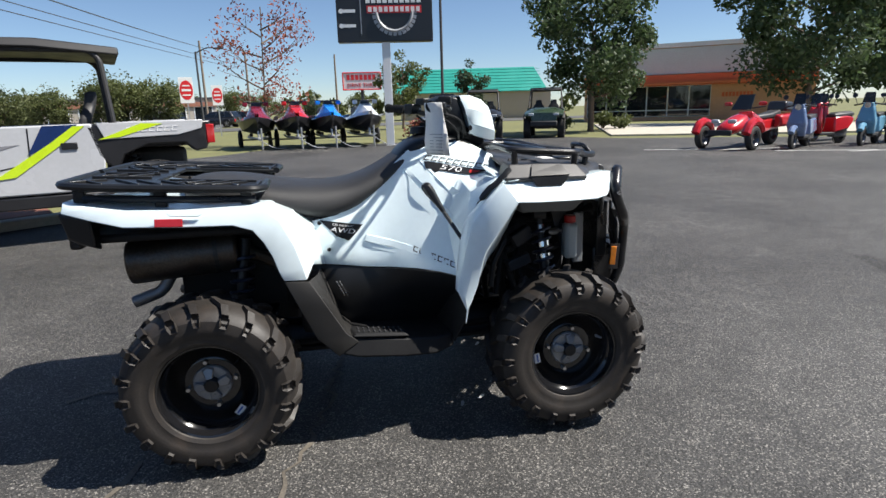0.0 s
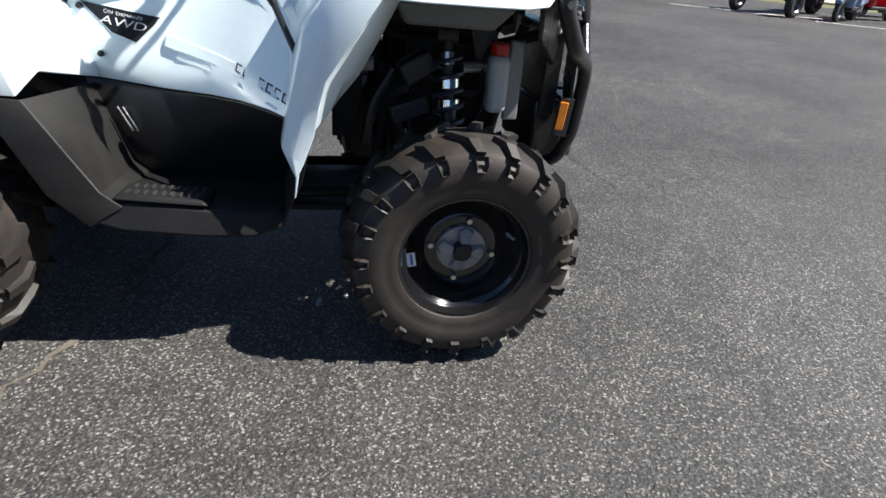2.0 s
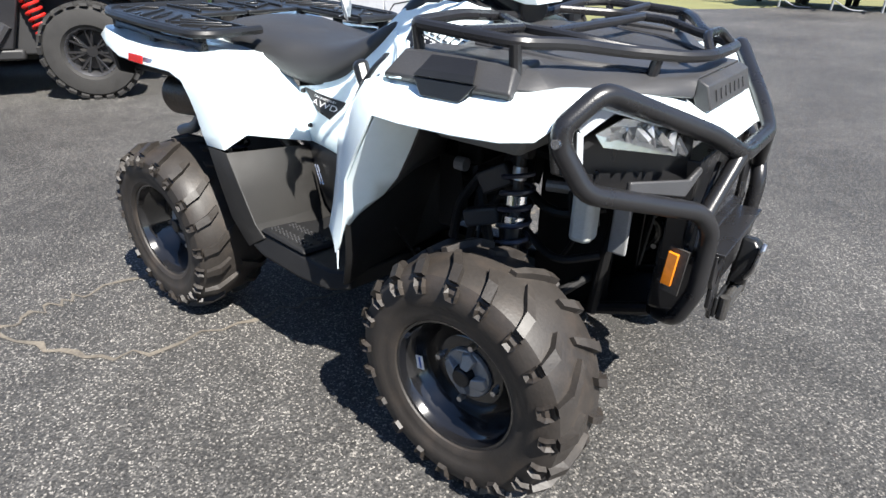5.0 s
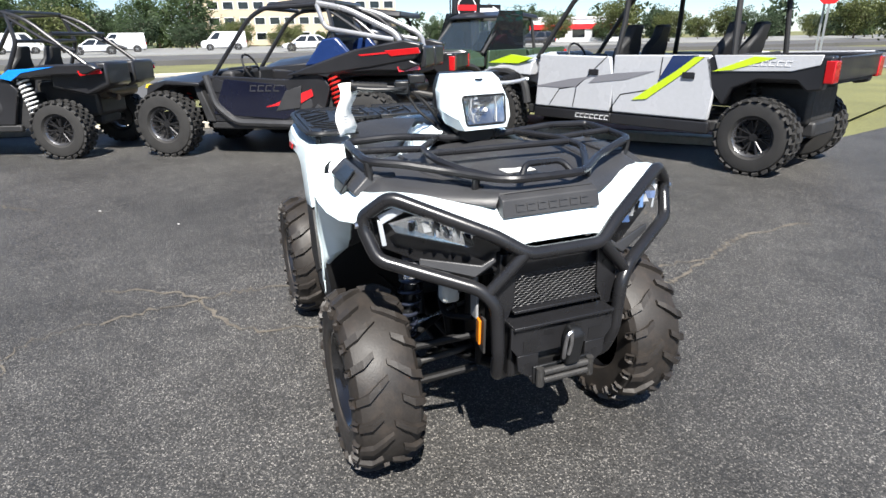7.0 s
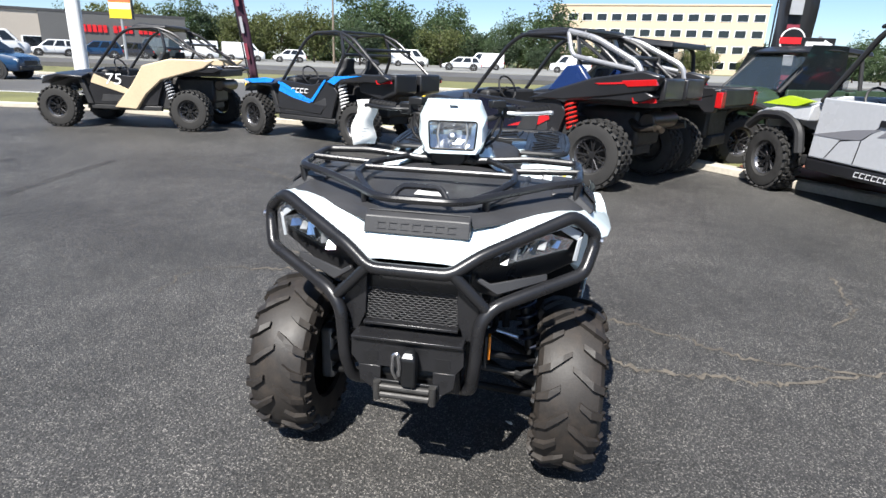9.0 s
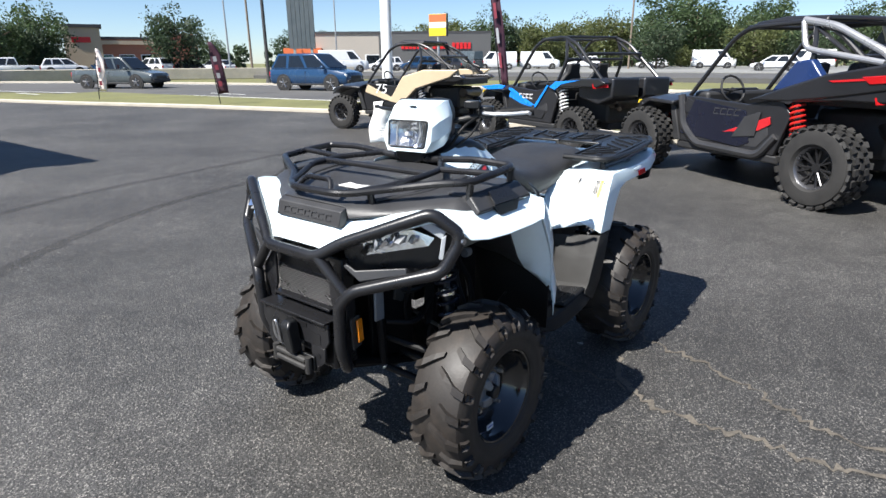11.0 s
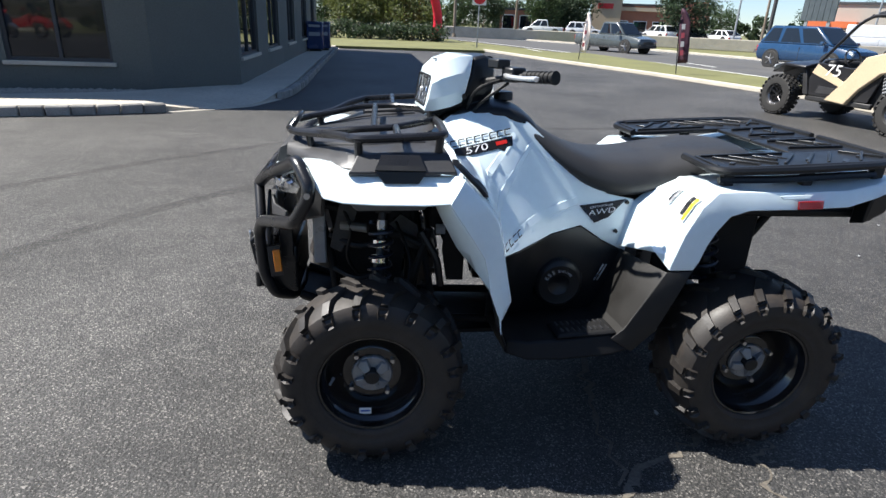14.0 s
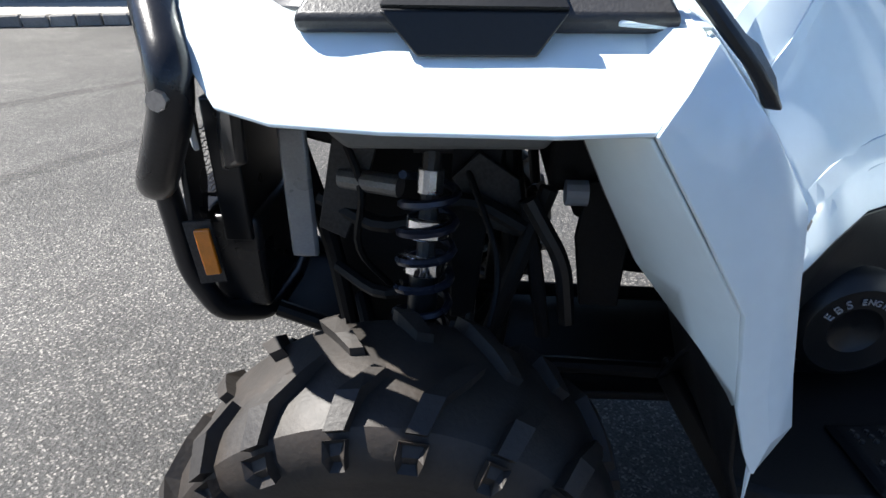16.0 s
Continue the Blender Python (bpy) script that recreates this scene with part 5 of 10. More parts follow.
part("front_box", box(B(), 1.12, 1.42, -0.16, 0.16, 0.76, 0.93), M_MATTE, bike, bevel=0.01)
part("diff", cyl(B(), (1.29, -0.09, 0.33), (1.29, 0.09, 0.33), 0.075, seg=18), M_IRON, bike, bevel=0.008)
part("rear_diff", cyl(B(), (0.0, -0.11, 0.31), (0.0, 0.11, 0.31), 0.085, seg=18), M_IRON, bike, bevel=0.008)
for s in (1, -1):
    part("frame_tube", tube(B(), [(1.56, s * 0.13, 0.40), (1.30, s * 0.13, 0.30), (0.2, s * 0.14, 0.28), (0.0, s * 0.14, 0.42), (-0.22, s * 0.15, 0.78)], 0.016, 10, 0.06), M_MATTE, bike)
    part("frame_tube", tube(B(), [(1.55, s * 0.15, 0.78), (1.40, s * 0.17, 0.74), (1.12, s * 0.18, 0.76), (0.95, s * 0.18, 0.90)], 0.016, 10, 0.06), M_MATTE, bike)
    part("frame_tube", tube(B(), [(1.50, s * 0.15, 0.80), (1.44, s * 0.15, 0.55), (1.42, s * 0.14, 0.34)], 0.016, 10, 0.05), M_MATTE, bike)
    part("frame_tube", tube(B(), [(1.16, s * 0.17, 0.78), (1.14, s * 0.16, 0.55), (1.16, s * 0.14, 0.30)], 0.016, 10, 0.05), M_MATTE, bike)
    for zi, zo in ((0.315, 0.245), (0.44, 0.385)):
        part("control_arm", tube(B(), [(1.40, s * 0.14, zi), (1.31, s * 0.40, zo), (1.16, s * 0.14, zi)], 0.014, 10, 0.05), M_MATTE, bike)
    part("knuckle", box(B(), 1.255, 1.325, s * 0.40 - 0.025, s * 0.40 + 0.025, 0.21, 0.42), M_ALU, bike, "cast steering knuckle", bevel=0.012)
    part("drive_shaft", cyl(B(), (1.29, s * 0.08, 0.33), (1.293, s * 0.42, 0.307), 0.013, seg=10), M_IRON, bike)
    part("shaft_boot", cyl(B(), (1.292, s * 0.31, 0.315), (1.293, s * 0.385, 0.309), 0.022, 0.040, 14), M_MATTE, bike)
    part("tie_rod", cyl(B(), (1.20, s * 0.06, 0.47), (1.215, s * 0.40, 0.40), 0.008, seg=8), M_STEEL, bike)
    top, low = Vector((1.260, s * 0.288, 0.785)), Vector((1.285, s * 0.372, 0.36))
    at = lambda z: low + (top - low) * ((z - 0.36) / 0.425)
    shock = part("shock", cyl(B(), low, at(0.62), 0.021, seg=14), M_BLACK, bike, "front shock absorber", smooth=True)
    part("shock_rod", cyl(B(), at(0.62), top, 0.013, seg=10), M_IRON, shock)
    part("shock_neck", cyl(B(), at(0.715), at(0.745), 0.017, seg=12), M_STEEL, shock)
    for z in (0.605, 0.655):
        part("shock_collar", cyl(B(), at(z), at(z + 0.030), 0.030, seg=18), M_CHROME, shock, "bright preload collar", bevel=0.004)
    part("spring", helix(B(), at(0.43), at(0.735), 0.037, 0.0062, 8), M_SPRING, shock, "dark coil spring", smooth=True)
    part("shock_top", cyl(B(), (1.235, s * 0.288, 0.785), (1.285, s * 0.288, 0.785), 0.020, seg=12), M_IRON, shock)
    part("bay_plate", prism(B(), [(0.975, 0.71), (1.045, 0.71), (1.055, 0.62), (1.035, 0.50), (0.975, 0.50)], "y", s * 0.225, s * 0.235), M_MATTE, bike, "black plate behind the front bay", bevel=0.003)
    part("bay_plate", prism(B(), [(1.16, 0.76), (1.24, 0.76), (1.24, 0.44), (1.20, 0.44), (1.185, 0.60)], "y", s * 0.185, s * 0.195), M_MATTE, bike, bevel=0.003)
    part("steering_link", tube(B(), [(1.13, s * 0.26, 0.69), (1.075, s * 0.275, 0.60), (1.06, s * 0.28, 0.50)], 0.013, 8, 0.03), M_BLACK, bike)
    part("bay_wall", box(B(), 1.22, 1.44, s * 0.10 - 0.008, s * 0.10 + 0.008, 0.33, 0.77), M_MATTE, bike, bevel=0.004)
    part("hose", tube(B(), [(1.44, s * 0.20, 0.66), (1.33, s * 0.24, 0.62), (1.22, s * 0.22, 0.68), (1.13, s * 0.25, 0.64)], 0.013, 8, 0.06), M_MATTE, bike)
    part("hose", tube(B(), [(1.43, s * 0.17, 0.52), (1.34, s * 0.24, 0.50), (1.24, s * 0.21, 0.55)], 0.011, 8, 0.05), M_MATTE, bike)
    part("mount_plate", prism(B(), [(1.33, 0.80), (1.40, 0.80), (1.44, 0.62), (1.40, 0.60), (1.36, 0.70)], "y", s * 0.215, s * 0.225), M_IRON, bike, bevel=0.002)
    part("bay_pipe", cyl(B(), (1.40, s * 0.22, 0.70), (1.31, s * 0.25, 0.70), 0.016, seg=12), M_ALU, bike, "pale metal pipe")
    part("brace_rod", cyl(B(), (1.13, s * 0.24, 0.68), (1.09, s * 0.26, 0.46), 0.012, seg=8), M_MATTE, bike)
    part("brace_rod", cyl(B(), (1.10, s * 0.24, 0.70), (1.18, s * 0.26, 0.44), 0.014, seg=8), M_MATTE, bike)
    part("bolt_end", cyl(B(), (1.05, s * 0.255, 0.70), (1.08, s * 0.255, 0.70), 0.018, seg=12), M_DECALG, bike)
    part("grey_strap", box(B(), 1.455, 1.500, s * 0.185 - 0.006, s * 0.185 + 0.006, 0.545, 0.765), M_HUB, bike, "grey plastic duct", bevel=0.008)
    part("inner_liner", loft(B(), [[(1.135, s * 0.24, 0.822), (1.34, s * 0.24, 0.818), (1.34, s * 0.44, 0.818), (1.135, s * 0.44, 0.822)], [(1.10, s * 0.20, 0.872), (1.40, s * 0.20, 0.872), (1.38, s * 0.475, 0.872), (1.11, s * 0.475, 0.872)]]), M_LINER, bike, "grey inner fender tray", bevel=0.01)
    part("brake_hose", tube(B(), [(1.22, s * 0.20, 0.72), (1.16, s * 0.30, 0.60), (1.20, s * 0.38, 0.46), (1.26, s * 0.41, 0.40)], 0.005, 7, 0.06), M_MATTE, bike)
    part("wiring", tube(B(), [(1.42, s * 0.19, 0.80), (1.36, s * 0.25, 0.70), (1.39, s * 0.22, 0.58), (1.33, s * 0.18, 0.48)], 0.006, 7, 0.05), M_MATTE, bike)
    part("bracket", prism(B(), [(1.14, 0.70), (1.20, 0.74), (1.24, 0.70), (1.18, 0.62), (1.12, 0.60)], "y", s * 0.20, s * 0.212), M_IRON, bike, bevel=0.002)
    part("rear_arm", tube(B(), [(0.16, s * 0.14, 0.33), (0.01, s * 0.36, 0.24), (-0.12, s * 0.14, 0.30)], 0.015, 10, 0.05), M_MATTE, bike)
    part("rear_arm", tube(B(), [(0.14, s * 0.15, 0.47), (0.02, s * 0.35, 0.40), (-0.10, s * 0.15, 0.46)], 0.014, 10, 0.05), M_MATTE, bike)
    part("rear_knuckle", box(B(), -0.03, 0.04, s * 0.36 - 0.02, s * 0.36 + 0.02, 0.22, 0.42), M_ALU, bike, bevel=0.01)
    part("rear_shaft", cyl(B(), (0.0, s * 0.1, 0.31), (0.005, s * 0.4, 0.309), 0.014, seg=10), M_IRON, bike)
    shock = part("rear_shock", cyl(B(), (0.08, s * 0.32, 0.38), (0.13, s * 0.26, 0.76), 0.020, seg=14), M_BLACK, bike, smooth=True)
    part("spring", helix(B(), (0.085, s * 0.315, 0.42), (0.12, s * 0.27, 0.70), 0.038, 0.007, 7), M_SPRING, shock, smooth=True)
    part("wheel_arch", box(B(), -0.12, 0.26, s * 0.19 - 0.008, s * 0.19 + 0.008, 0.48, 0.86), M_MATTE, bike, bevel=0.004)
# right-hand coolant bottle and connectors
bottle = part("coolant_bottle", box(B(), 1.385, 1.44, -0.275, -0.215, 0.585, 0.735), surface("milky_plastic", (0.50, 0.52, 0.50), 0.4, scale=12, vary=0.08), bike, "milky coolant bottle", bevel=0.015)
part("bottle_cap", cyl(B(), (1.412, -0.245, 0.735), (1.412, -0.245, 0.765), 0.024, seg=16), M_DECALR, bottle, "red cap", bevel=0.003)
part("connector", box(B(), -0.05, 0.05, -0.02, 0.02, -0.022, 0.022, pose(1.17, -0.30, 0.60, 0, -18, 8)), M_GREYPL, bike, "grey plug connector", bevel=0.006)
part("connector", box(B(), -0.045, 0.045, -0.02, 0.02, -0.028, 0.028, pose(1.19, -0.28, 0.70, 0, -28, 8)), M_GREYPL, bike, bevel=0.006)
# muffler
muf = part("muffler", cyl(B(), (-0.27, -0.27, 0.70), (0.10, -0.24, 0.72), 0.078, seg=28), M_EXH, bike, "brown steel muffler", bevel=0.012)
part("tail_pipe", tube(B(), [(-0.14, -0.27, 0.64), (-0.17, -0.28, 0.59), (-0.25, -0.29, 0.565), (-0.265, -0.29, 0.56)], 0.022, 12, 0.05), M_ALU, muf, "bent tail pipe", smooth=True)
part("exhaust_pipe", tube(B(), [(0.10, -0.24, 0.72), (0.22, -0.22, 0.66), (0.34, -0.19, 0.55)], 0.024, 12, 0.06), M_EXH, muf)
part("muffler_band", cyl(B(), (0.02, -0.246, 0.717), (0.035, -0.245, 0.718), 0.0815, seg=28), M_IRON, muf)
part("tow_hitch", box(B(), -0.30, -0.12, -0.04, 0.04, 0.40, 0.44), M_MATTE, bike, bevel=0.006)

# writing and decals
def prism_on(f, w, h, lean):
    """A letter-sized plain mark, hollow in the middle, in the plane of f."""
    bm = B()
    t = h * 0.17
    for x0, x1, y0, y1 in ((-w / 2, w / 2, h / 2 - t, h / 2), (-w / 2, w / 2, -h / 2, -h / 2 + t), (-w / 2, -w / 2 + t, -h / 2 + t, h / 2 - t)):
        vs = [bm.verts.new(f @ Vector((x + lean * y / h, y, z))) for z in (0, 0.0016) for x, y in ((x0, y0), (x1, y0), (x1, y1), (x0, y1))]
        bm.faces.new(vs[4:]), bridge(bm, vs[:4], vs[4:])
    return bm


for s in (1, -1):
    way = Vector((0, -s, -0.35))
    # drive decal
    a = [(0.402, s * 0.21, 0.800), (0.568, s * 0.21, 0.768), (0.508, s * 0.21, 0.712), (0.462, s * 0.21, 0.734)]
    drape(part("drive_decal", sheet(B(), a), M_DECALK, bike, "black drive decal"), SKIN[s], (0, -s, 0), 0.0055)
    f = facing(Vector((0.486, s * 0.24, 0.7530)), (-s * 1.0, 0, s * 0.21), (0, s, 0))
    drape(lettering("AWD", 0.026, f, M_DECALW, bike, "drive_lettering", 0, stretch=1.5, shear=0.15), SKIN[s], (0, -s, 0), 0.0070)
    drape(lettering("ON DEMAND", 0.0105, f @ Matrix.Translation((0.002 * s, 0.019, 0)), M_DECALW, bike, "drive_lettering", 0, stretch=1.25), SKIN[s], (0, -s, 0), 0.0070)
    # model decal
    f = facing(Vector((0.945, s * 0.202, 0.984)), (-s * 0.250, -0.080, s * 0.045), (-0.12, s * 0.746, 0.655))
    way = -f.col[2].to_3d()
    band = ((-0.128, -0.003), (0.126, -0.003), (0.112, -0.038), (0.092, -0.038), (0.076, -0.052), (0.058, -0.038), (-0.100, -0.038))
    q = [f @ Vector((x * s, y, 0)) for x, y in (band if s < 0 else [(x, y) for x, y in band])]
    if s < 0:
        q = [f @ Vector((-x, y, 0)) for x, y in band]
    drape(part("model_decal", sheet(B(), q), M_DECALK, bike, "black model number decal"), SKIN[s], way, 0.0060)
    for k in range(9):
        m = part("name_mark", prism_on(f @ Matrix.Translation((-0.116 + 0.029 * k, 0.015, 0.0)), 0.023, 0.024, 0.008), M_DECALK, bike)
        drape(m, SKIN[s], way, 0.0060)
    drape(lettering("570", 0.034, f @ Matrix.Translation((-0.018, -0.021, 0)), M_DECALW, bike, "model_lettering", 0, stretch=1.7, shear=0.15), SKIN[s], way, 0.0075)
    drape(part("model_accent", sheet(B(), [f @ Vector(p) for p in ((0.056, -0.026, 0), (0.098, -0.026, 0), (0.100, -0.012, 0), (0.058, -0.012, 0))]), M_DECALR, bike, "red accent"), SKIN[s], way, 0.0075)
    # maker's mark on the side: plain marks in a row
    f = facing(Vector((0.878 if s > 0 else 0.818, s * 0.40, 0.706 if s > 0 else 0.662)), (-s * 1.0, 0, s * 0.30), (0, s, 0))
    for k in range(7):
        m = part("maker_mark", prism_on(f @ Matrix.Translation((-0.060 + 0.020 * k, 0, 0)), 0.0145, 0.019, 0.0), M_DECALK, bike)
        drape(m, SKIN[s], (0, -s, 0), 0.0055)
# words round the engine cover
for word, a0, step in (("EBS", 152, 17), ("ENGINE", 96, 11)):
    for k, ch in enumerate(word):
        a = radians(a0 - k * step)
        f = facing(Vector((0.632 - 0.053 * math.cos(a), 0.275, 0.497 + 0.053 * math.sin(a))), (-math.sin(a), 0, -math.cos(a)), (0, 1, 0))
        lettering(ch, 0.020 if word == "EBS" else 0.014, f, M_DECALG, bike, "engine_lettering", 0.001)
f = facing(Vector((1.606, 0, 0.926)), (0, 1, 0), (1, 0, 0.27))
for k in range(7):
    part("maker_mark", prism_on(f @ Matrix.Translation((-0.105 + 0.035 * k, 0, 0.0005)), 0.026, 0.022, 0.0), M_GREYPL, bike)
# warning labels on the left rear fender
WL = Vector((0.298, 0.435, 0.838))
for dx, dy, w, h, mat in ((0.0, 0.0, 0.085, 0.042, M_YELLOW), (-0.005, 0.088, 0.060, 0.024, M_DECALG)):
    f = facing(WL, (0.40, -0.05, -0.80), (0.80, 0.05, 0.45)) @ Matrix.Translation((dx, -dy, 0))
    way = -f.col[2].to_3d()
    drape(part("warning_label", sheet(B(), [f @ Vector(p) for p in ((-w / 2, -h / 2, 0), (w / 2, -h / 2, 0), (w / 2, h / 2, 0), (-w / 2, h / 2, 0))]), M_PAPER, bike, "small printed warning label"), TAIL[1], way, 0.0090)
    drape(part("warning_band", sheet(B(), [f @ Vector(p) for p in ((-w * 0.46, h * 0.12, 0), (w * 0.46, h * 0.12, 0), (w * 0.46, h * 0.44, 0), (-w * 0.46, h * 0.44, 0))]), mat, bike), TAIL[1], way, 0.0106)
    for k in range(3):
        y = -h * 0.38 + k * h * 0.16
        drape(part("warning_print", sheet(B(), [f @ Vector(p) for p in ((-w * 0.44, y, 0), (w * (0.3 + 0.05 * (k % 2)), y, 0), (w * (0.3 + 0.05 * (k % 2)), y + h * 0.11, 0), (-w * 0.44, y + h * 0.11, 0))]), M_DECALK, bike), TAIL[1], way, 0.0106)

# ---- side-by-side vehicles ----
M_UBLACK = surface("vehicle_black", (0.016, 0.016, 0.018), 0.35, scale=3, vary=0.12, coat=0.3)
M_UMATTE = surface("vehicle_matte_black", (0.022, 0.022, 0.023), 0.6, scale=4, fine=120, vary=0.15, bump=0.15)
M_BLUE = surface("bright_blue_paint", (0.012, 0.22, 0.75), 0.25, scale=3, vary=0.06, coat=0.6)
M_NAVY = surface("navy_paint", (0.012, 0.03, 0.11), 0.25, scale=3, vary=0.08, coat=0.6)
M_NAVYD = surface("dark_navy_paint", (0.005, 0.006, 0.016), 0.25, scale=3, vary=0.08, coat=0.6)
M_TAN = surface("desert_tan_paint", (0.56, 0.45, 0.30), 0.4, scale=3, vary=0.07, coat=0.2)
M_SILVER = surface("ghost_grey_paint", (0.50, 0.51, 0.53), 0.28, scale=2, vary=0.04, coat=0.6)
M_GREY2 = surface("mid_grey_paint", (0.22, 0.22, 0.24), 0.35, scale=3, vary=0.05, coat=0.4)
M_LIME = surface("lime_decal", (0.55, 0.75, 0.02), 0.3, scale=4, vary=0.05, coat=0.4)
M_REDP = surface("red_paint", (0.48, 0.015, 0.02), 0.25, scale=3, vary=0.06, coat=0.6)
M_REDLENS = surface("red_lens", (0.42, 0.01, 0.012), 0.12, scale=30, vary=0.1, coat=0.9)
M_OLIVE = surface("olive_green_paint", (0.035, 0.06, 0.035), 0.3, scale=3, vary=0.07, coat=0.5)
M_CAGE = surface("silver_cage", (0.45, 0.45, 0.46), 0.3, 0.6, scale=6, vary=0.06)
M_UTYRE = surface("off_road_tyre", (0.024, 0.023, 0.022), 0.75, scale=9, vary=0.2, bump=0.2)
M_URIM = surface("machined_black_rim", (0.03, 0.03, 0.032), 0.25, 0.5, scale=9, vary=0.1)
M_URIMB = surface("machined_rim_edge", (0.16, 0.16, 0.17), 0.3, 0.8, scale=9, vary=0.1)
WHEELS = {}


def finish(bm, mat, smooth=True, angle=35):
    bmesh.ops.recalc_face_normals(bm, faces=bm.faces)
    me = bpy.data.meshes.new("piece")
    bm.to_mesh(me)
    bm.free()
    me.materials.append(mat)
    if smooth:
        me.polygons.foreach_set("use_smooth", [True] * len(me.polygons))
        me.set_sharp_from_angle(angle=radians(angle))
    return me


def wheel_set(R, w, rim):
    """Meshes of an off-road wheel: tyre, tread, rim, spokes, hub."""
    key = (R, w, rim)
    if key in WHEELS:
        return WHEELS[key]
    k = rim / 0.18
    t = revolve(B(), [(-w * 0.75, rim), (-w, rim + 0.03), (-w * 1.03, (rim + R) / 2), (-w * 0.95, R - 0.045), (-w * 0.75, R - 0.022), (0, R - 0.015), (w * 0.75, R - 0.022), (w * 0.95, R - 0.045),
                      (w * 1.03, (rim + R) / 2), (w, rim + 0.03), (w * 0.75, rim)], (0, 0, 0), 44, False)
    tr = B()
    n = 24
    for i in range(n):
        for row, (y, dy) in enumerate(((-0.82, 0.2), (-0.36, 0.17), (0.08, 0.17), (0.5, 0.17), (0.88, 0.2))):
            a = 2 * math.pi * (i + 0.5 * (row % 2)) / n
            r0 = R - (0.032 if row in (0, 4) else 0.018)
            m = Matrix.Rotation(-a, 4, "Y") @ Matrix.Translation((r0, y * w, 0)) @ pose(0, 0, 0, 12 if row % 2 else -12, 0, (0.35 if row == 0 else -0.35 if row == 4 else 0) * 57)
            box(tr, 0, 0.026, -dy * w, dy * w, -R * 0.075, R * 0.075, m)
    ri = revolve(B(), [(w * 0.70, rim + 0.012), (w * 0.82, rim + 0.004), (w * 0.70, rim - 0.012), (w * 0.35, rim - 0.022), (-w * 0.5, rim - 0.026), (-w * 0.75, rim)], (0, 0, 0), 36, False)
    sp = B()
    for i in range(7):
        a = 2 * math.pi * i / 7
        for da in (-0.16, 0.16):
            m = Matrix.Rotation(-a, 4, "Y")
            p0, p1 = m @ Vector((0.045, w * 0.42, 0)), m @ Vector(((rim - 0.012) * math.cos(da), w * 0.58, (rim - 0.012) * math.sin(da)))
            tube(sp, [p0, p1], 0.011 * k, 6, 0)
    hub = cyl(B(), (0, -w * 0.2, 0), (0, w * 0.52, 0), 0.052 * k, 0.040 * k, 16)
    disc = cyl(B(), (0, -w * 0.15, 0), (0, -w * 0.05, 0), rim * 0.78, seg=24)
    WHEELS[key] = (finish(t, M_UTYRE), finish(tr, M_UTYRE, False), finish(ri, M_URIMB), finish(sp, M_URIM), finish(hub, M_URIM), finish(disc, M_IRON))
    return WHEELS[key]


def put_wheel(parent, x, y, R, w, rim, s, spin=0):
    t, tr, ri, sp, hub, disc = wheel_set(R, w, rim)
    wh = new("wheel", ri)
    wh.parent = parent
    wh.matrix_local = Matrix.Translation((x, y, R)) @ Matrix.Rotation(0 if s > 0 else math.pi, 4, "Z") @ pose(0, 0, 0, 0, spin, 0)
    for n, me in (("tyre", t), ("tread", tr), ("spokes", sp), ("hub", hub), ("brake_disc", disc)):
        o = new(n, me)
        o.parent = wh
    return wh


def coil(parent, p0, p1, mat, R=0.06, r=0.011):
    sh = part("shock", cyl(B(), p0, p1, R * 0.5, seg=12), M_UMATTE, parent, smooth=True)
    part("spring", helix(B(), Vector(p0).lerp(Vector(p1), 0.1), Vector(p0).lerp(Vector(p1), 0.85), R, r, 8), mat, sh, "coil spring", smooth=True)


def car_seat(parent, x, y, z, mat=None):
    mat = mat or M_UMATTE
    st = part("seat", loft(B(), [[(x - 0.22, y - 0.22, z), (x - 0.22, y + 0.22, z), (x - 0.22, y + 0.22, z + 0.14), (x - 0.22, y - 0.22, z + 0.14)], [(x + 0.28, y - 0.24, z + 0.04), (x + 0.28, y + 0.24, z + 0.04), (x + 0.28, y + 0.24, z + 0.18), (x + 0.28, y - 0.24, z + 0.18)]]), mat, parent, bevel=0.04)
    rows = []
    for k, (dx, w, zz) in enumerate(((-0.15, 0.22, 0.12), (-0.20, 0.25, 0.35), (-0.27, 0.23, 0.60), (-0.32, 0.13, 0.72), (-0.35, 0.12, 0.86))):
        rows.append([(x + dx, y - w, z + zz), (x + dx, y + w, z + zz), (x + dx - 0.11, y + w * 0.9, z + zz), (x + dx - 0.11, y - w * 0.9, z + zz)])
    part("backrest", loft(B(), rows), mat, st, "bucket seat back", bevel=0.03)


def steering(parent, x, y, z):
    pts = [(x + 0.07 * math.cos(a), y + 0.17 * math.sin(a), z + 0.155 * math.cos(a)) for a in (2 * math.pi * i / 14 for i in range(14))]
    sw = part("steering_wheel", tube(B(), pts, 0.014, 7, 0, True), M_UMATTE, parent, smooth=True)
    part("spoke", tube(B(), [(x, y - 0.16, z), (x + 0.02, y, z - 0.02), (x, y + 0.16, z)], 0.012, 6, 0.05), M_UMATTE, sw)
    part("column", cyl(B(), (x, y, z), (x + 0.35, y, z - 0.22), 0.025, seg=10), M_UMATTE, sw)


def marks(parent, p, along, out, n, w, h, mat, gap=1.3):
    f = facing(Vector(p), along, out)
    for k in range(n):
        part("name_mark", prism_on(f @ Matrix.Translation(((k - (n - 1) / 2) * w * gap, 0, 0)), w, h, h * 0.25), mat, parent)


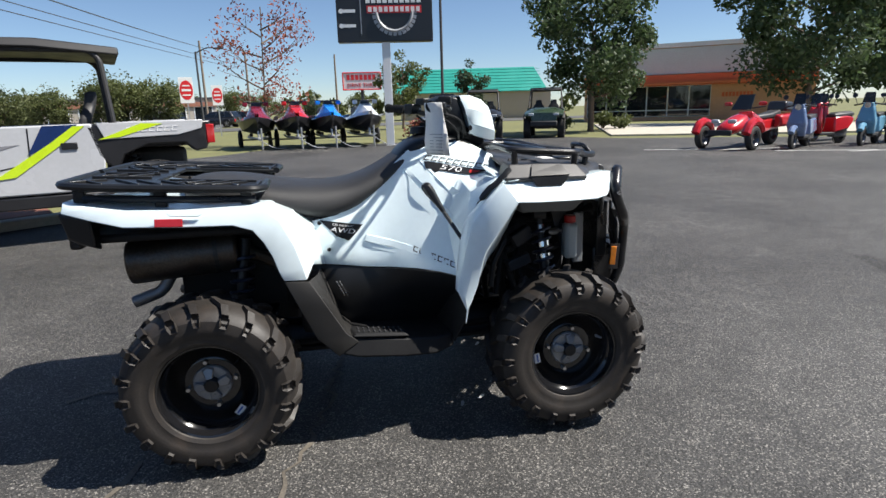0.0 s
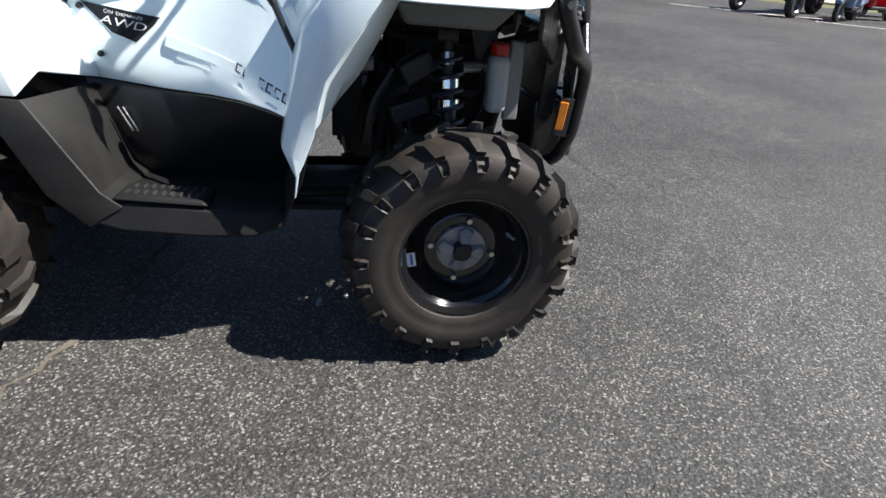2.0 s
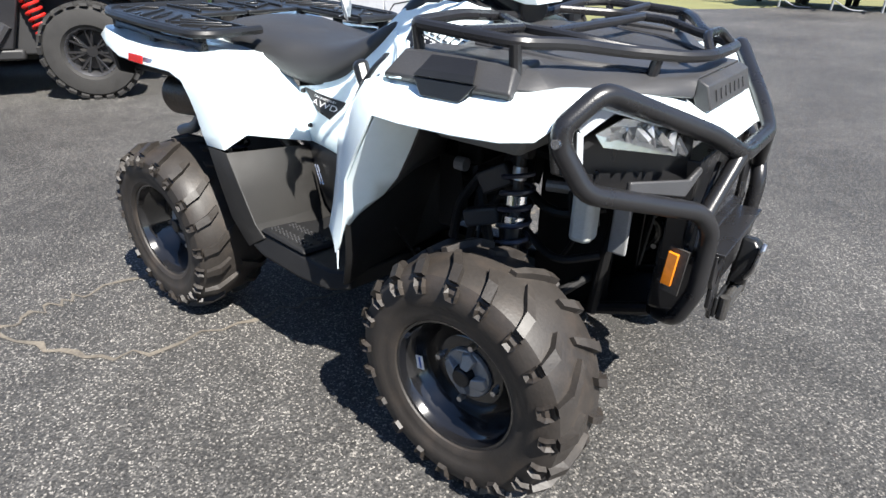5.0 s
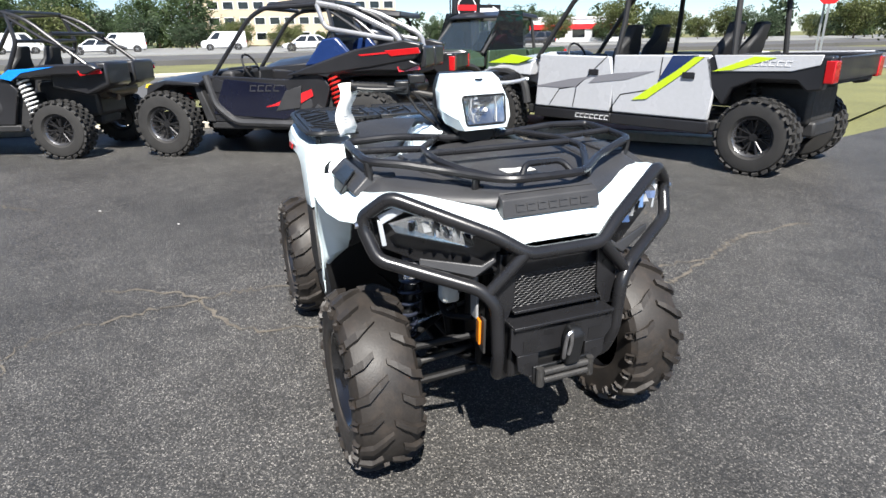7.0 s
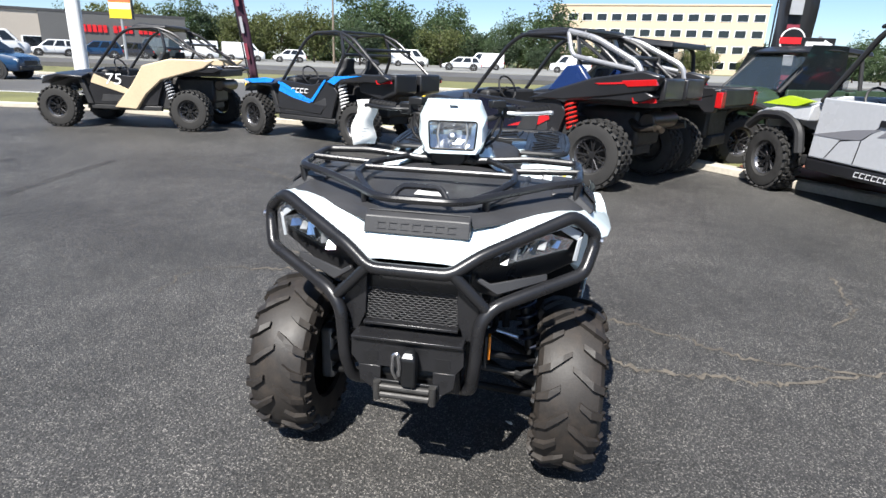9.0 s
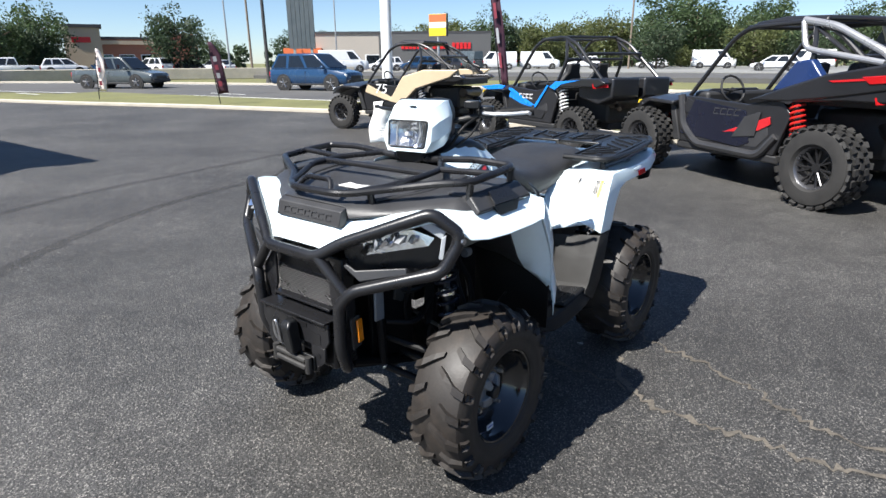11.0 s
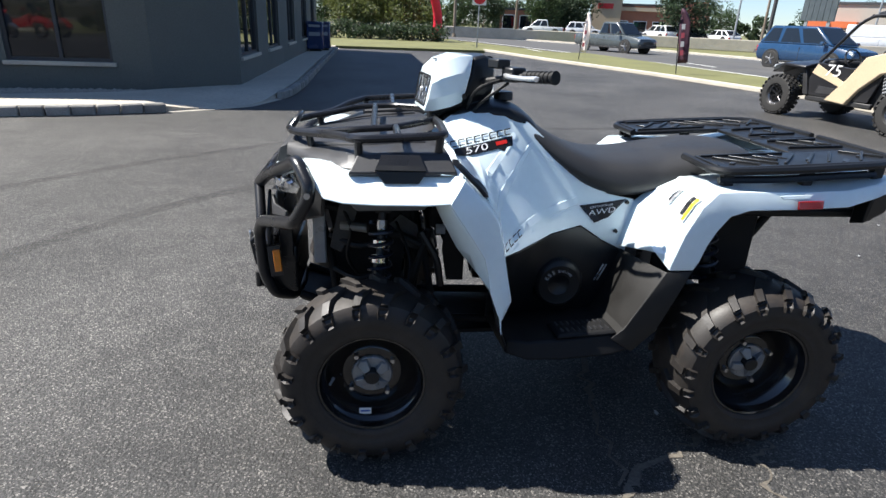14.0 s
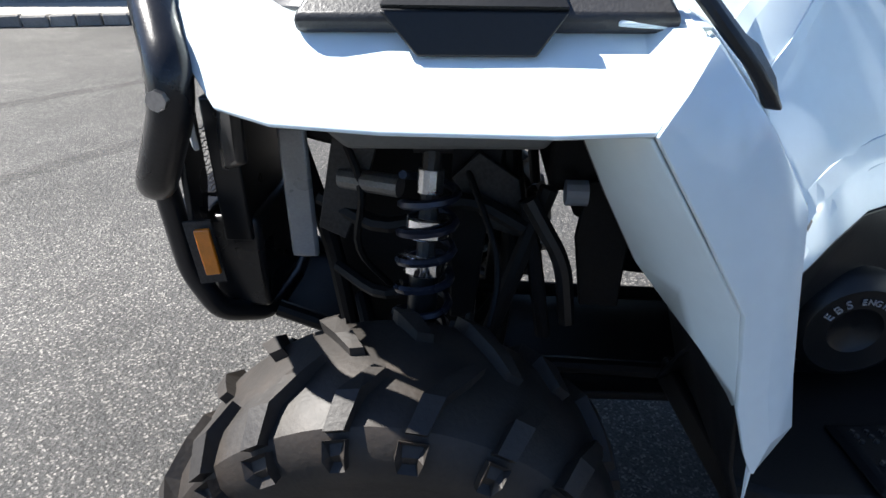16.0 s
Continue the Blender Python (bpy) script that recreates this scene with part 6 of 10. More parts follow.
def sport_utv(label, m, wb, body, accent, cage, spring, R=0.38, track=0.68, roof=None, rear_lamp=True, rim=0.19, tw=0.13, panel=None, extra=None, group=""):
    """A two-seat sport side-by-side; x forward from the rear axle."""
    v = thing("side_by_side", label, "off-road vehicle", m, group)
    F = wb
    for s in (1, -1):
        put_wheel(v, 0, s * track, R, tw, rim, s, 10 * s)
        put_wheel(v, F, s * track, R, tw * 0.95, rim, s, 25)
    # tub and frame
    part("tub", loft(B(), [[(0.35, y0, 0.36), (F - 0.5, y0, 0.36), (F - 0.42, y0, 0.75), (0.40, y0, 0.80)] for y0 in (-0.60, 0.60)]), M_UMATTE, v, "black floor tub", bevel=0.02)
    part("skid_frame", box(B(), -0.25, F + 0.25, -0.22, 0.22, 0.36, 0.50), M_UMATTE, v, bevel=0.03)
    # hood
    hood = loft(B(), [[(F - 0.72, -0.55, 0.98), (F - 0.72, -0.35, 1.06), (F - 0.72, 0.35, 1.06), (F - 0.72, 0.55, 0.98), (F - 0.72, 0.55, 0.70), (F - 0.72, -0.55, 0.70)],
                      [(F - 0.15, -0.50, 0.92), (F - 0.15, -0.30, 0.99), (F - 0.15, 0.30, 0.99), (F - 0.15, 0.50, 0.92), (F - 0.15, 0.45, 0.66), (F - 0.15, -0.45, 0.66)],
                      [(F + 0.30, -0.44, 0.88), (F + 0.32, -0.25, 0.93), (F + 0.32, 0.25, 0.93), (F + 0.30, 0.44, 0.88), (F + 0.40, 0.34, 0.55), (F + 0.40, -0.34, 0.55)],
                      [(F + 0.40, -0.36, 0.80), (F + 0.43, -0.2, 0.82), (F + 0.43, 0.2, 0.82), (F + 0.40, 0.36, 0.80), (F + 0.44, 0.28, 0.50), (F + 0.44, -0.28, 0.50)]])
    part("hood", hood, body, v, "sloping front hood", bevel=0.02)
    part("front_bumper", tube(B(), [(F + 0.2, -0.3, 0.45), (F + 0.46, -0.26, 0.45), (F + 0.50, -0.2, 0.60), (F + 0.50, 0.2, 0.60), (F + 0.46, 0.26, 0.45), (F + 0.2, 0.3, 0.45)], 0.022, 8, 0.08), M_TUBE, v)
    for s in (1, -1):
        part("headlight", loft(B(), [[(F + 0.39, s * 0.26, 0.86), (F + 0.27, s * 0.70, 0.885), (F + 0.30, s * 0.70, 0.835), (F + 0.43, s * 0.26, 0.79)], [(F + 0.34, s * 0.26, 0.86), (F + 0.18, s * 0.712, 0.885), (F + 0.18, s * 0.712, 0.835), (F + 0.36, s * 0.26, 0.79)]]), M_YELLOW if s > 0 and accent is not M_TAN else M_DRL, v, "headlight", bevel=0.005)
        part("front_fender", loft(B(), [[(F - 0.50, s * 0.52, 0.96), (F - 0.50, s * 0.76, 0.90), (F - 0.50, s * 0.76, 0.86), (F - 0.50, s * 0.50, 0.86)], [(F - 0.05, s * 0.48, 0.97), (F - 0.05, s * 0.79, 0.93), (F - 0.05, s * 0.79, 0.88), (F - 0.05, s * 0.45, 0.84)],
                                        [(F + 0.30, s * 0.42, 0.90), (F + 0.26, s * 0.70, 0.87), (F + 0.30, s * 0.70, 0.74), (F + 0.32, s * 0.40, 0.74)]]), body, v, "front fender", bevel=0.012)
        # door
        d = [(F - 0.62, 0.42), (F - 0.55, 0.70), (F - 0.66, 0.98), (1.05, 0.93), (0.62, 1.02), (0.48, 0.85), (0.62, 0.42)]
        door = part("door", prism(B(), d if s > 0 else d[::-1], "y", s * 0.64, s * 0.685), panel or body, v, "half door", bevel=0.012)
        part("door_accent", prism(B(), [(F - 0.60, 0.80), (F - 0.68, 0.95), (1.02, 0.66), (1.20, 0.62)], "y", s * 0.683, s * 0.695), accent, door, "coloured door stripe", bevel=0.004)
        part("door_shadow", prism(B(), [(F - 0.80, 0.60), (1.15, 0.58), (0.75, 0.74), (0.72, 0.62), (0.85, 0.48), (F - 0.75, 0.47)], "y", s * 0.682, s * 0.690), M_GREYPL, door, "recessed grey panel", bevel=0.004)
        if accent is not M_TAN:
            marks(door, (1.32, s * 0.700, 0.83), (-s, 0, 0.0 if s > 0 else 0.0), (0, s, 0), 4, 0.080, 0.075, M_GREYPL if accent is not M_BLUE else M_DECALW)
        marks(v, (1.1, s * 0.655, 0.44), (-s, 0, 0), (0, s, 0), 7, 0.035, 0.035, M_DECALW)
        part("rocker", box(B(), 0.55, F - 0.55, s * 0.66 - 0.05, s * 0.66 + 0.02, 0.33, 0.42), M_UMATTE, v, "rock slider", bevel=0.02)
        # rear quarter
        q = [(0.66, 1.02), (0.55, 0.97), (0.30, 1.00), (-0.10, 1.02), (-0.45, 1.02), (-0.62, 1.09), (-0.50, 1.15), (0.1, 1.14)]
        qt = part("rear_quarter", prism(B(), q if s > 0 else q[::-1], "y", s * 0.55, s * 0.72), body, v, "rear bodywork over the wheel", bevel=0.02)
        part("quarter_accent", prism(B(), [(0.66, 1.00), (0.50, 1.09), (-0.10, 1.12), (0.35, 1.05), (0.50, 0.96)], "y", s * 0.715, s * 0.727), accent, qt, "coloured rear stripe", bevel=0.003)
        if rear_lamp:
            part("tail_lamp", loft(B(), [[(-0.36, s * 0.724, 1.07), (-0.60, s * 0.66, 1.085), (-0.62, s * 0.66, 1.03), (-0.38, s * 0.724, 1.01)], [(-0.36, s * 0.70, 1.07), (-0.60, s * 0.64, 1.085), (-0.62, s * 0.64, 1.03), (-0.38, s * 0.70, 1.01)]]), M_REDLENS, v, "red tail lamp")
        part("front_strut", prism(B(), [(F - 0.44, 0.92), (F - 0.36, 0.92), (F - 0.50, 0.42), (F - 0.62, 0.42)], "y", s * 0.60, s * 0.70), M_UMATTE, v, "black pillar behind the front wheel", bevel=0.015)
        # suspension
        coil(v, (0.34, s * (track - 0.06), 0.50), (0.47, s * (track - 0.09), 1.06), spring, 0.065, 0.013)
        part("reservoir", cyl(B(), (0.40, s * 0.60, 0.62), (0.48, s * 0.58, 0.90), 0.03, seg=10), M_ALU, v, "shock reservoir")
        coil(v, (F - 0.05, s * 0.48, 0.46), (F - 0.22, s * 0.36, 0.92), spring)
        for z0, z1 in ((0.40, 0.34), (0.54, 0.46)):
            part("control_arm", tube(B(), [(F + 0.16, s * 0.2, z0), (F, s * (track - 0.1), z1), (F - 0.22, s * 0.2, z0)], 0.022, 8, 0.06), M_UMATTE, v)
        part("trailing_arm", tube(B(), [(0.72, s * 0.46, 0.48), (0.30, s * 0.50, 0.44), (0.0, s * (track - 0.12), R)], 0.04, 8, 0.1), M_UMATTE, v)
        for z in (0.30, 0.42):
            part("radius_rod", cyl(B(), (-0.05, s * 0.12, z + 0.1), (-0.05, s * (track - 0.1), z), 0.016, seg=8), M_ALU, v)
        part("drive_shaft", cyl(B(), (0, s * 0.1, 0.44), (0, s * track, R), 0.022, seg=8), M_IRON, v)
    # bed, engine, exhaust
    part("bed", box(B(), -0.52, 0.42, -0.56, 0.56, 0.96, 1.08), M_UMATTE, v, "rear bed", bevel=0.02)
    part("engine", box(B(), -0.30, 0.50, -0.32, 0.32, 0.48, 0.92), M_IRON, v, "engine block", bevel=0.05)
    part("muffler", cyl(B(), (-0.40, -0.34, 0.80), (-0.40, 0.34, 0.80), 0.10, seg=18), M_EXH, v, "muffler", bevel=0.02)
    part("tail_pipe", tube(B(), [(-0.40, 0.30, 0.78), (-0.52, 0.33, 0.74), (-0.62, 0.40, 0.72)], 0.035, 10, 0.06), M_EXH, v, smooth=True)
    for y in (-0.30, 0.30):
        car_seat(v, 0.98, y, 0.50)
    part("dash", box(B(), F - 0.86, F - 0.62, -0.55, 0.55, 0.82, 1.03), M_UMATTE, v, bevel=0.04)
    steering(v, F - 0.98, 0.30, 1.06)
    # cage
    T = 1.74
    rear_x = 0.30
    for s in (1, -1):
        part("cage_rail", tube(B(), [(F - 0.62, s * 0.60, 0.98), (F - 1.15, s * 0.55, 1.62), (F - 1.35, s * 0.53, T), (rear_x + 0.25, s * 0.52, T + 0.02), (rear_x - 0.05, s * 0.54, T - 0.08), (-0.42, s * 0.58, 1.12)], 0.026, 10, 0.12), cage, v, "roll cage tube", smooth=True)
        part("cage_post", tube(B(), [(0.62, s * 0.62, 1.0), (0.42, s * 0.58, 1.40), (rear_x + 0.20, s * 0.53, T)], 0.026, 10, 0.08), cage, v, smooth=True)
        part("cage_brace", tube(B(), [(rear_x + 0.22, s * 0.53, T - 0.02), (0.05, s * 0.56, 1.42), (-0.30, s * 0.57, 1.30)], 0.022, 8, 0.06), cage, v, smooth=True)
    for x, z, y in ((F - 1.32, T, 0.53), (rear_x + 0.22, T + 0.02, 0.52), (0.42, 1.42, 0.57), (-0.02, 1.50, 0.55)):
        part("cage_bar", cyl(B(), (x, -y, z), (x, y, z), 0.023, seg=10), cage, v, smooth=True)
    if roof:
        part("roof", loft(B(), [[(F - 1.38, -0.50, T + 0.015), (F - 1.38, 0.50, T + 0.015), (F - 1.38, 0.50, T + 0.05), (F - 1.38, -0.50, T + 0.05)], [(0.9, -0.52, T + 0.03), (0.9, 0.52, T + 0.03), (0.9, 0.48, T + 0.09), (0.9, -0.48, T + 0.09)],
                                [(rear_x + 0.12, -0.5, T + 0.02), (rear_x + 0.12, 0.5, T + 0.02), (rear_x + 0.12, 0.46, T + 0.07), (rear_x + 0.12, -0.46, T + 0.07)]]), roof, v, "hard roof panel", bevel=0.02)
    return v


def ground_pose(rear, front):
    """Pose of a vehicle whose rear and front axle stand over these places."""
    a = math.atan2(front[1] - rear[1], front[0] - rear[0])
    return pose(rear[0], rear[1], 0, 0, 0, math.degrees(a))


def inward(rear, front, off):
    """The same axle line, moved to the vehicle's right by off (wheels seen stand on its left side)."""
    d = Vector((front[0] - rear[0], front[1] - rear[1])).normalized()
    n = Vector((d.y, -d.x)) * off
    return (rear[0] + n.x, rear[1] + n.y), (front[0] + n.x, front[1] + n.y)


navy_rzr = sport_utv("navy and black sport side-by-side with red springs and silver roll cage", ground_pose(*inward((-3.86, 0.90), (-5.30, -1.34), 0.74)), 2.66, M_UBLACK, M_UBLACK, M_UBLACK, M_DECALR, 0.40, 0.74, M_UBLACK, rim=0.20, tw=0.145)
blue_rzr = sport_utv("black and bright blue sport side-by-side with open roll cage", ground_pose(*inward((-5.70, -2.59), (-6.70, -4.85), 0.68)), 2.45, M_UBLACK, M_BLUE, M_UBLACK, M_DECALW, 0.36, 0.68, None, rim=0.18, tw=0.13)
tan_utv = sport_utv("desert tan and black sport side-by-side with a racing number", ground_pose(*inward((-6.55, -6.05), (-6.20, -8.42), 0.70)), 2.40, M_UBLACK, M_TAN, M_UBLACK, M_DECALG, 0.36, 0.70, M_UBLACK, rim=0.17, tw=0.13, rear_lamp=False)
# silver upper cage on the navy one, tan bodywork and number on the tan one
for s in (1, -1):
    part("cage_cap", tube(B(), [(0.62, s * 0.55, 1.775), (0.25, s * 0.56, 1.70), (-0.35, s * 0.60, 1.42), (-0.42, s * 0.60, 1.16)], 0.034, 10, 0.10), M_CAGE, navy_rzr, "silver cage tube", smooth=True)
    part("cage_cap", tube(B(), [(0.62, s * 0.56, 1.76), (0.52, s * 0.60, 1.50), (-0.30, s * 0.60, 1.36)], 0.028, 10, 0.08), M_CAGE, navy_rzr, smooth=True)
    part("door_flash", prism(B(), [(1.35, 0.60), (0.72, 0.82), (0.70, 0.74), (0.85, 0.66)], "y", s * 0.69, s * 0.70), M_REDP, navy_rzr, "red door flash", bevel=0.003)
    part("side_pod", prism(B(), [(0.80, 1.08), (0.55, 1.38), (0.38, 1.40), (0.15, 1.14)], "y", s * 0.56, s * 0.66), M_NAVY, navy_rzr, "navy rear side pod", bevel=0.02)
    part("upper_flank", prism(B(), [(1.02, 0.98), (0.60, 1.12), (0.15, 1.26), (-0.45, 1.36), (-0.66, 1.31), (-0.58, 1.15), (-0.05, 1.06), (0.50, 0.99)], "y", s * 0.58, s * 0.735), M_UBLACK, navy_rzr, "black upper flank", bevel=0.02)
    part("tail_lamp", prism(B(), [(-0.22, 1.245), (-0.62, 1.275), (-0.64, 1.21), (-0.30, 1.18)], "y", s * 0.70, s * 0.745), M_REDLENS, navy_rzr, "long red tail lamp", bevel=0.006)
    part("tail_block", loft(B(), [[(x, s * y, z) for y, z in ((0.05, z0), (0.56, z0), (0.56, z1), (0.05, z1))] for x, z0, z1 in ((0.20, 1.02, 1.16), (-0.35, 0.98, 1.28), (-0.66, 1.05, 1.28))]), M_UBLACK, navy_rzr, "black tail bodywork", bevel=0.02)
    part("tail_block", loft(B(), [[(x, s * y, z) for y, z in ((0.05, z0), (0.58, z0), (0.58, z1), (0.05, z1))] for x, z0, z1 in ((0.10, 0.86, 1.10), (-0.35, 0.76, 1.16), (-0.64, 0.88, 1.16))]), M_UBLACK, blue_rzr, "black tail bodywork", bevel=0.03)
    part("hood_stripe", prism(B(), [(2.66, 0.955), (2.05, 1.005), (1.84, 0.985), (1.90, 0.93), (2.40, 0.90)], "y", s * 0.760, s * 0.800), M_BLUE, blue_rzr, "bright blue hood side", bevel=0.006)
    part("flank_line", prism(B(), [(0.10, 1.205), (-0.30, 1.235), (-0.34, 1.218), (0.05, 1.19)], "y", s * 0.734, s * 0.742), M_REDP, navy_rzr, "red pin line")
    part("rear_flank", prism(B(), [(-0.50, 1.25), (0.30, 1.25), (0.80, 1.12), (1.05, 0.76), (1.39, 0.38), (0.98, 0.35), (0.78, 0.62), (0.48, 0.88), (-0.30, 1.10)], "y", s * 0.66, s * 0.745), M_TAN, tan_utv, "tan side bodywork", bevel=0.02)
    f = facing(Vector((1.38, s * 0.700, 0.86)), (-s, 0, 0), (0, s, 0))
    lettering("75", 0.27, f, M_DECALW, tan_utv, "racing_number", shear=0.15, stretch=1.2)


def crew_utv(label, m, wb, seats, body, hardtop=False, dark=None):
    """A tall four-door side-by-side with roof, bed and doors."""
    v = thing("side_by_side", label, "off-road vehicle", m)
    F = wb
    R = 0.38
    for s in (1, -1):
        put_wheel(v, 0, s * 0.66, R, 0.14, 0.19, s, 15)
        put_wheel(v, F, s * 0.66, R, 0.13, 0.19, s, 40)
    part("frame", box(B(), -0.4, F + 0.3, -0.30, 0.30, 0.36, 0.52), M_UMATTE, v, bevel=0.03)
    part("floor", box(B(), 0.42, F - 0.45, -0.66, 0.66, 0.38, 0.50), M_UMATTE, v, "black sill and floor", bevel=0.02)
    hood = loft(B(), [[(F - 0.62, -0.64, 1.10), (F - 0.62, -0.40, 1.17), (F - 0.62, 0.40, 1.17), (F - 0.62, 0.64, 1.10), (F - 0.62, 0.60, 0.75), (F - 0.62, -0.60, 0.75)],
                      [(F + 0.05, -0.62, 1.02), (F + 0.05, -0.36, 1.09), (F + 0.05, 0.36, 1.09), (F + 0.05, 0.62, 1.02), (F + 0.05, 0.50, 0.85), (F + 0.05, -0.50, 0.85)],
                      [(F + 0.40, -0.55, 0.92), (F + 0.42, -0.30, 0.98), (F + 0.42, 0.30, 0.98), (F + 0.40, 0.55, 0.92), (F + 0.46, 0.45, 0.60), (F + 0.46, -0.45, 0.60)]])
    part("hood", hood, body, v, "short front hood", bevel=0.02)
    part("front_bumper", box(B(), F + 0.36, F + 0.56, -0.52, 0.52, 0.45, 0.66), M_UMATTE, v, bevel=0.04)
    n = 2 if seats > 2 else 1
    x_front, x_rear = F - 0.62, 0.62 if seats < 4 else 0.48
    span = (x_front - x_rear) / n
    T = 1.74 if hardtop else 1.90
    for s in (1, -1):
        part("headlight", box(B(), F + 0.34, F + 0.44, s * 0.48 - 0.12, s * 0.48 + 0.09, 0.86, 0.96), M_DRL, v, bevel=0.02)
        part("front_fender", loft(B(), [[(F - 0.58, s * 0.55, 1.12), (F - 0.58, s * 0.74, 1.05), (F - 0.55, s * 0.76, 0.88), (F - 0.55, s * 0.55, 0.88)], [(F, s * 0.52, 1.06), (F, s * 0.77, 1.0), (F, s * 0.78, 0.90), (F, s * 0.52, 0.90)], [(F + 0.40, s * 0.48, 0.96), (F + 0.36, s * 0.72, 0.92), (F + 0.38, s * 0.72, 0.84), (F + 0.40, s * 0.48, 0.84)]]), body, v, "front wing", bevel=0.015)
        part("wheel_flare", tube(B(), [(F - 0.50, s * 0.74, 0.52), (F - 0.45, s * 0.75, 0.80), (F - 0.20, s * 0.76, 0.92), (F + 0.20, s * 0.76, 0.90), (F + 0.44, s * 0.74, 0.74)], 0.055, 8, 0.12), M_UMATTE, v, "black wheel flare", smooth=True)
        for k in range(n):
            a, b = x_rear + span * k, x_rear + span * (k + 1)
            lean = 0.10
            d = [(a + 0.02, 0.50), (b - 0.02 + (0.0), 0.50), (b - 0.01 + (0.02 if k < n - 1 else -0.03), 0.78), (b - (lean if k == n - 1 else 0.02) + 0.02, 1.15), (a + 0.06, 1.13 + 0.03 * (k == 0)), (a - 0.02, 0.80)]
            door = part("door", prism(B(), d if s > 0 else d[::-1], "y", s * 0.68, s * 0.735), body, v, "full-height lower door", bevel=0.015)
            part("door_handle", box(B(), a + 0.20, a + 0.34, s * 0.735, s * 0.752, 0.92, 0.985), M_UBLACK, door, "black door pull", bevel=0.01)
            if hardtop:
                part("door_crease", prism(B(), [(a + 0.03, 0.86), (b - 0.10, 0.74), (b - 0.10, 0.70), (a + 0.03, 0.76)], "y", s * 0.733, s * 0.742), M_GREY2 if not hardtop else body, door, "grey flash", bevel=0.004)
            part("sill_panel", box(B(), a, b, s * 0.70 - 0.05, s * 0.70 + 0.025, 0.36, 0.485), M_UBLACK, v, "black rocker panel", bevel=0.015)
            if hardtop:
                part("side_glass", prism(B(), [(a + 0.05, 1.15), (b - 0.12, 1.15), (b - 0.42 if k == n - 1 else b - 0.06, 1.80), (a + 0.10, 1.80)], "y", s * 0.655, s * 0.662), M_TINT, v, "tinted side window")
            car_seat(v, a + 0.42, s * 0.31, 0.62)
        # bed side
        q = [(0.60, 1.14), (0.52, 0.84), (0.36, 0.66), (0.28, 0.84), (0.05, 0.93), (-0.30, 0.93), (-0.40, 0.84), (-0.52, 0.86), (-0.58, 1.16)]
        part("bed_side", prism(B(), q if s > 0 else q[::-1], "y", s * 0.60, s * 0.735), body if hardtop else M_UBLACK, v, "cargo bed side", bevel=0.02)
        part("bed_stripe", prism(B(), [(0.50, 1.16), (0.44, 1.00), (-0.25, 1.02), (-0.48, 1.08), (-0.50, 1.17)], "y", s * 0.732, s * 0.745), body, v, "body-coloured bed panel", bevel=0.006)
        part("tail_lamp", box(B(), -0.605, -0.52, s * 0.66 - 0.06, s * 0.66 + 0.082, 0.92, 1.12), M_REDLENS, v, "red tail lamp", bevel=0.01)
        coil(v, (0.12, s * 0.46, 0.46), (0.22, s * 0.40, 0.92), M_UMATTE)
        coil(v, (F - 0.02, s * 0.46, 0.46), (F - 0.12, s * 0.38, 0.95), M_UMATTE)
        part("control_arm", tube(B(), [(F + 0.15, s * 0.25, 0.42), (F, s * 0.58, 0.36), (F - 0.2, s * 0.25, 0.42)], 0.022, 8, 0.06), M_UMATTE, v)
        part("control_arm", tube(B(), [(0.18, s * 0.25, 0.42), (0, s * 0.58, 0.36), (-0.2, s * 0.25, 0.42)], 0.022, 8, 0.06), M_UMATTE, v)
        part("cage_rail", tube(B(), [(F - 0.60, s * 0.66, 1.10), (F - 1.12, s * 0.62, T - 0.12), (F - 1.25, s * 0.60, T - 0.03), (0.46, s * 0.60, T - 0.03), (0.38, s * 0.61, T - 0.12), (0.34, s * 0.66, 1.12)], 0.030, 10, 0.10), M_UMATTE, v, "roll cage tube", smooth=True)
        if n > 1:
            part("cage_post", tube(B(), [(x_rear + span + 0.02, s * 0.67, 1.12), (x_rear + span - 0.03, s * 0.62, 1.5), (x_rear + span - 0.05, s * 0.60, T - 0.03)], 0.030, 10, 0.08), M_UMATTE, v, smooth=True)
    part("cargo_bed", box(B(), -0.56, 0.42, -0.60, 0.60, 0.90, 0.96), M_UMATTE, v, "cargo bed floor", bevel=0.01)
    part("tailgate", box(B(), -0.595, -0.55, -0.60, 0.60, 0.94, 1.15), body if hardtop else M_UBLACK, v, bevel=0.01)
    part("bed_wall", box(B(), 0.37, 0.42, -0.60, 0.60, 0.94, 1.16), M_UMATTE, v, bevel=0.01)
    part("dash", box(B(), F - 0.85, F - 0.60, -0.60, 0.60, 0.85, 1.12), M_UMATTE, v, bevel=0.05)
    steering(v, F - 0.98, 0.32, 1.12)
    part("engine", box(B(), -0.35, 0.45, -0.36, 0.36, 0.48, 0.88), M_IRON, v, bevel=0.05)
    roof = [[(F - 1.05, -0.60, T - 0.06), (F - 1.05, 0.60, T - 0.06), (F - 1.05, 0.60, T - 0.02), (F - 1.05, -0.60, T - 0.02)], [(F - 1.35, -0.68, T - 0.02), (F - 1.35, 0.68, T - 0.02), (F - 1.35, 0.62, T + 0.06), (F - 1.35, -0.62, T + 0.06)],
            [(0.9, -0.68, T - 0.02), (0.9, 0.68, T - 0.02), (0.9, 0.62, T + 0.07), (0.9, -0.62, T + 0.07)], [(0.20, -0.64, T - 0.08), (0.20, 0.64, T - 0.08), (0.20, 0.60, T + 0.00), (0.20, -0.60, T + 0.00)]]
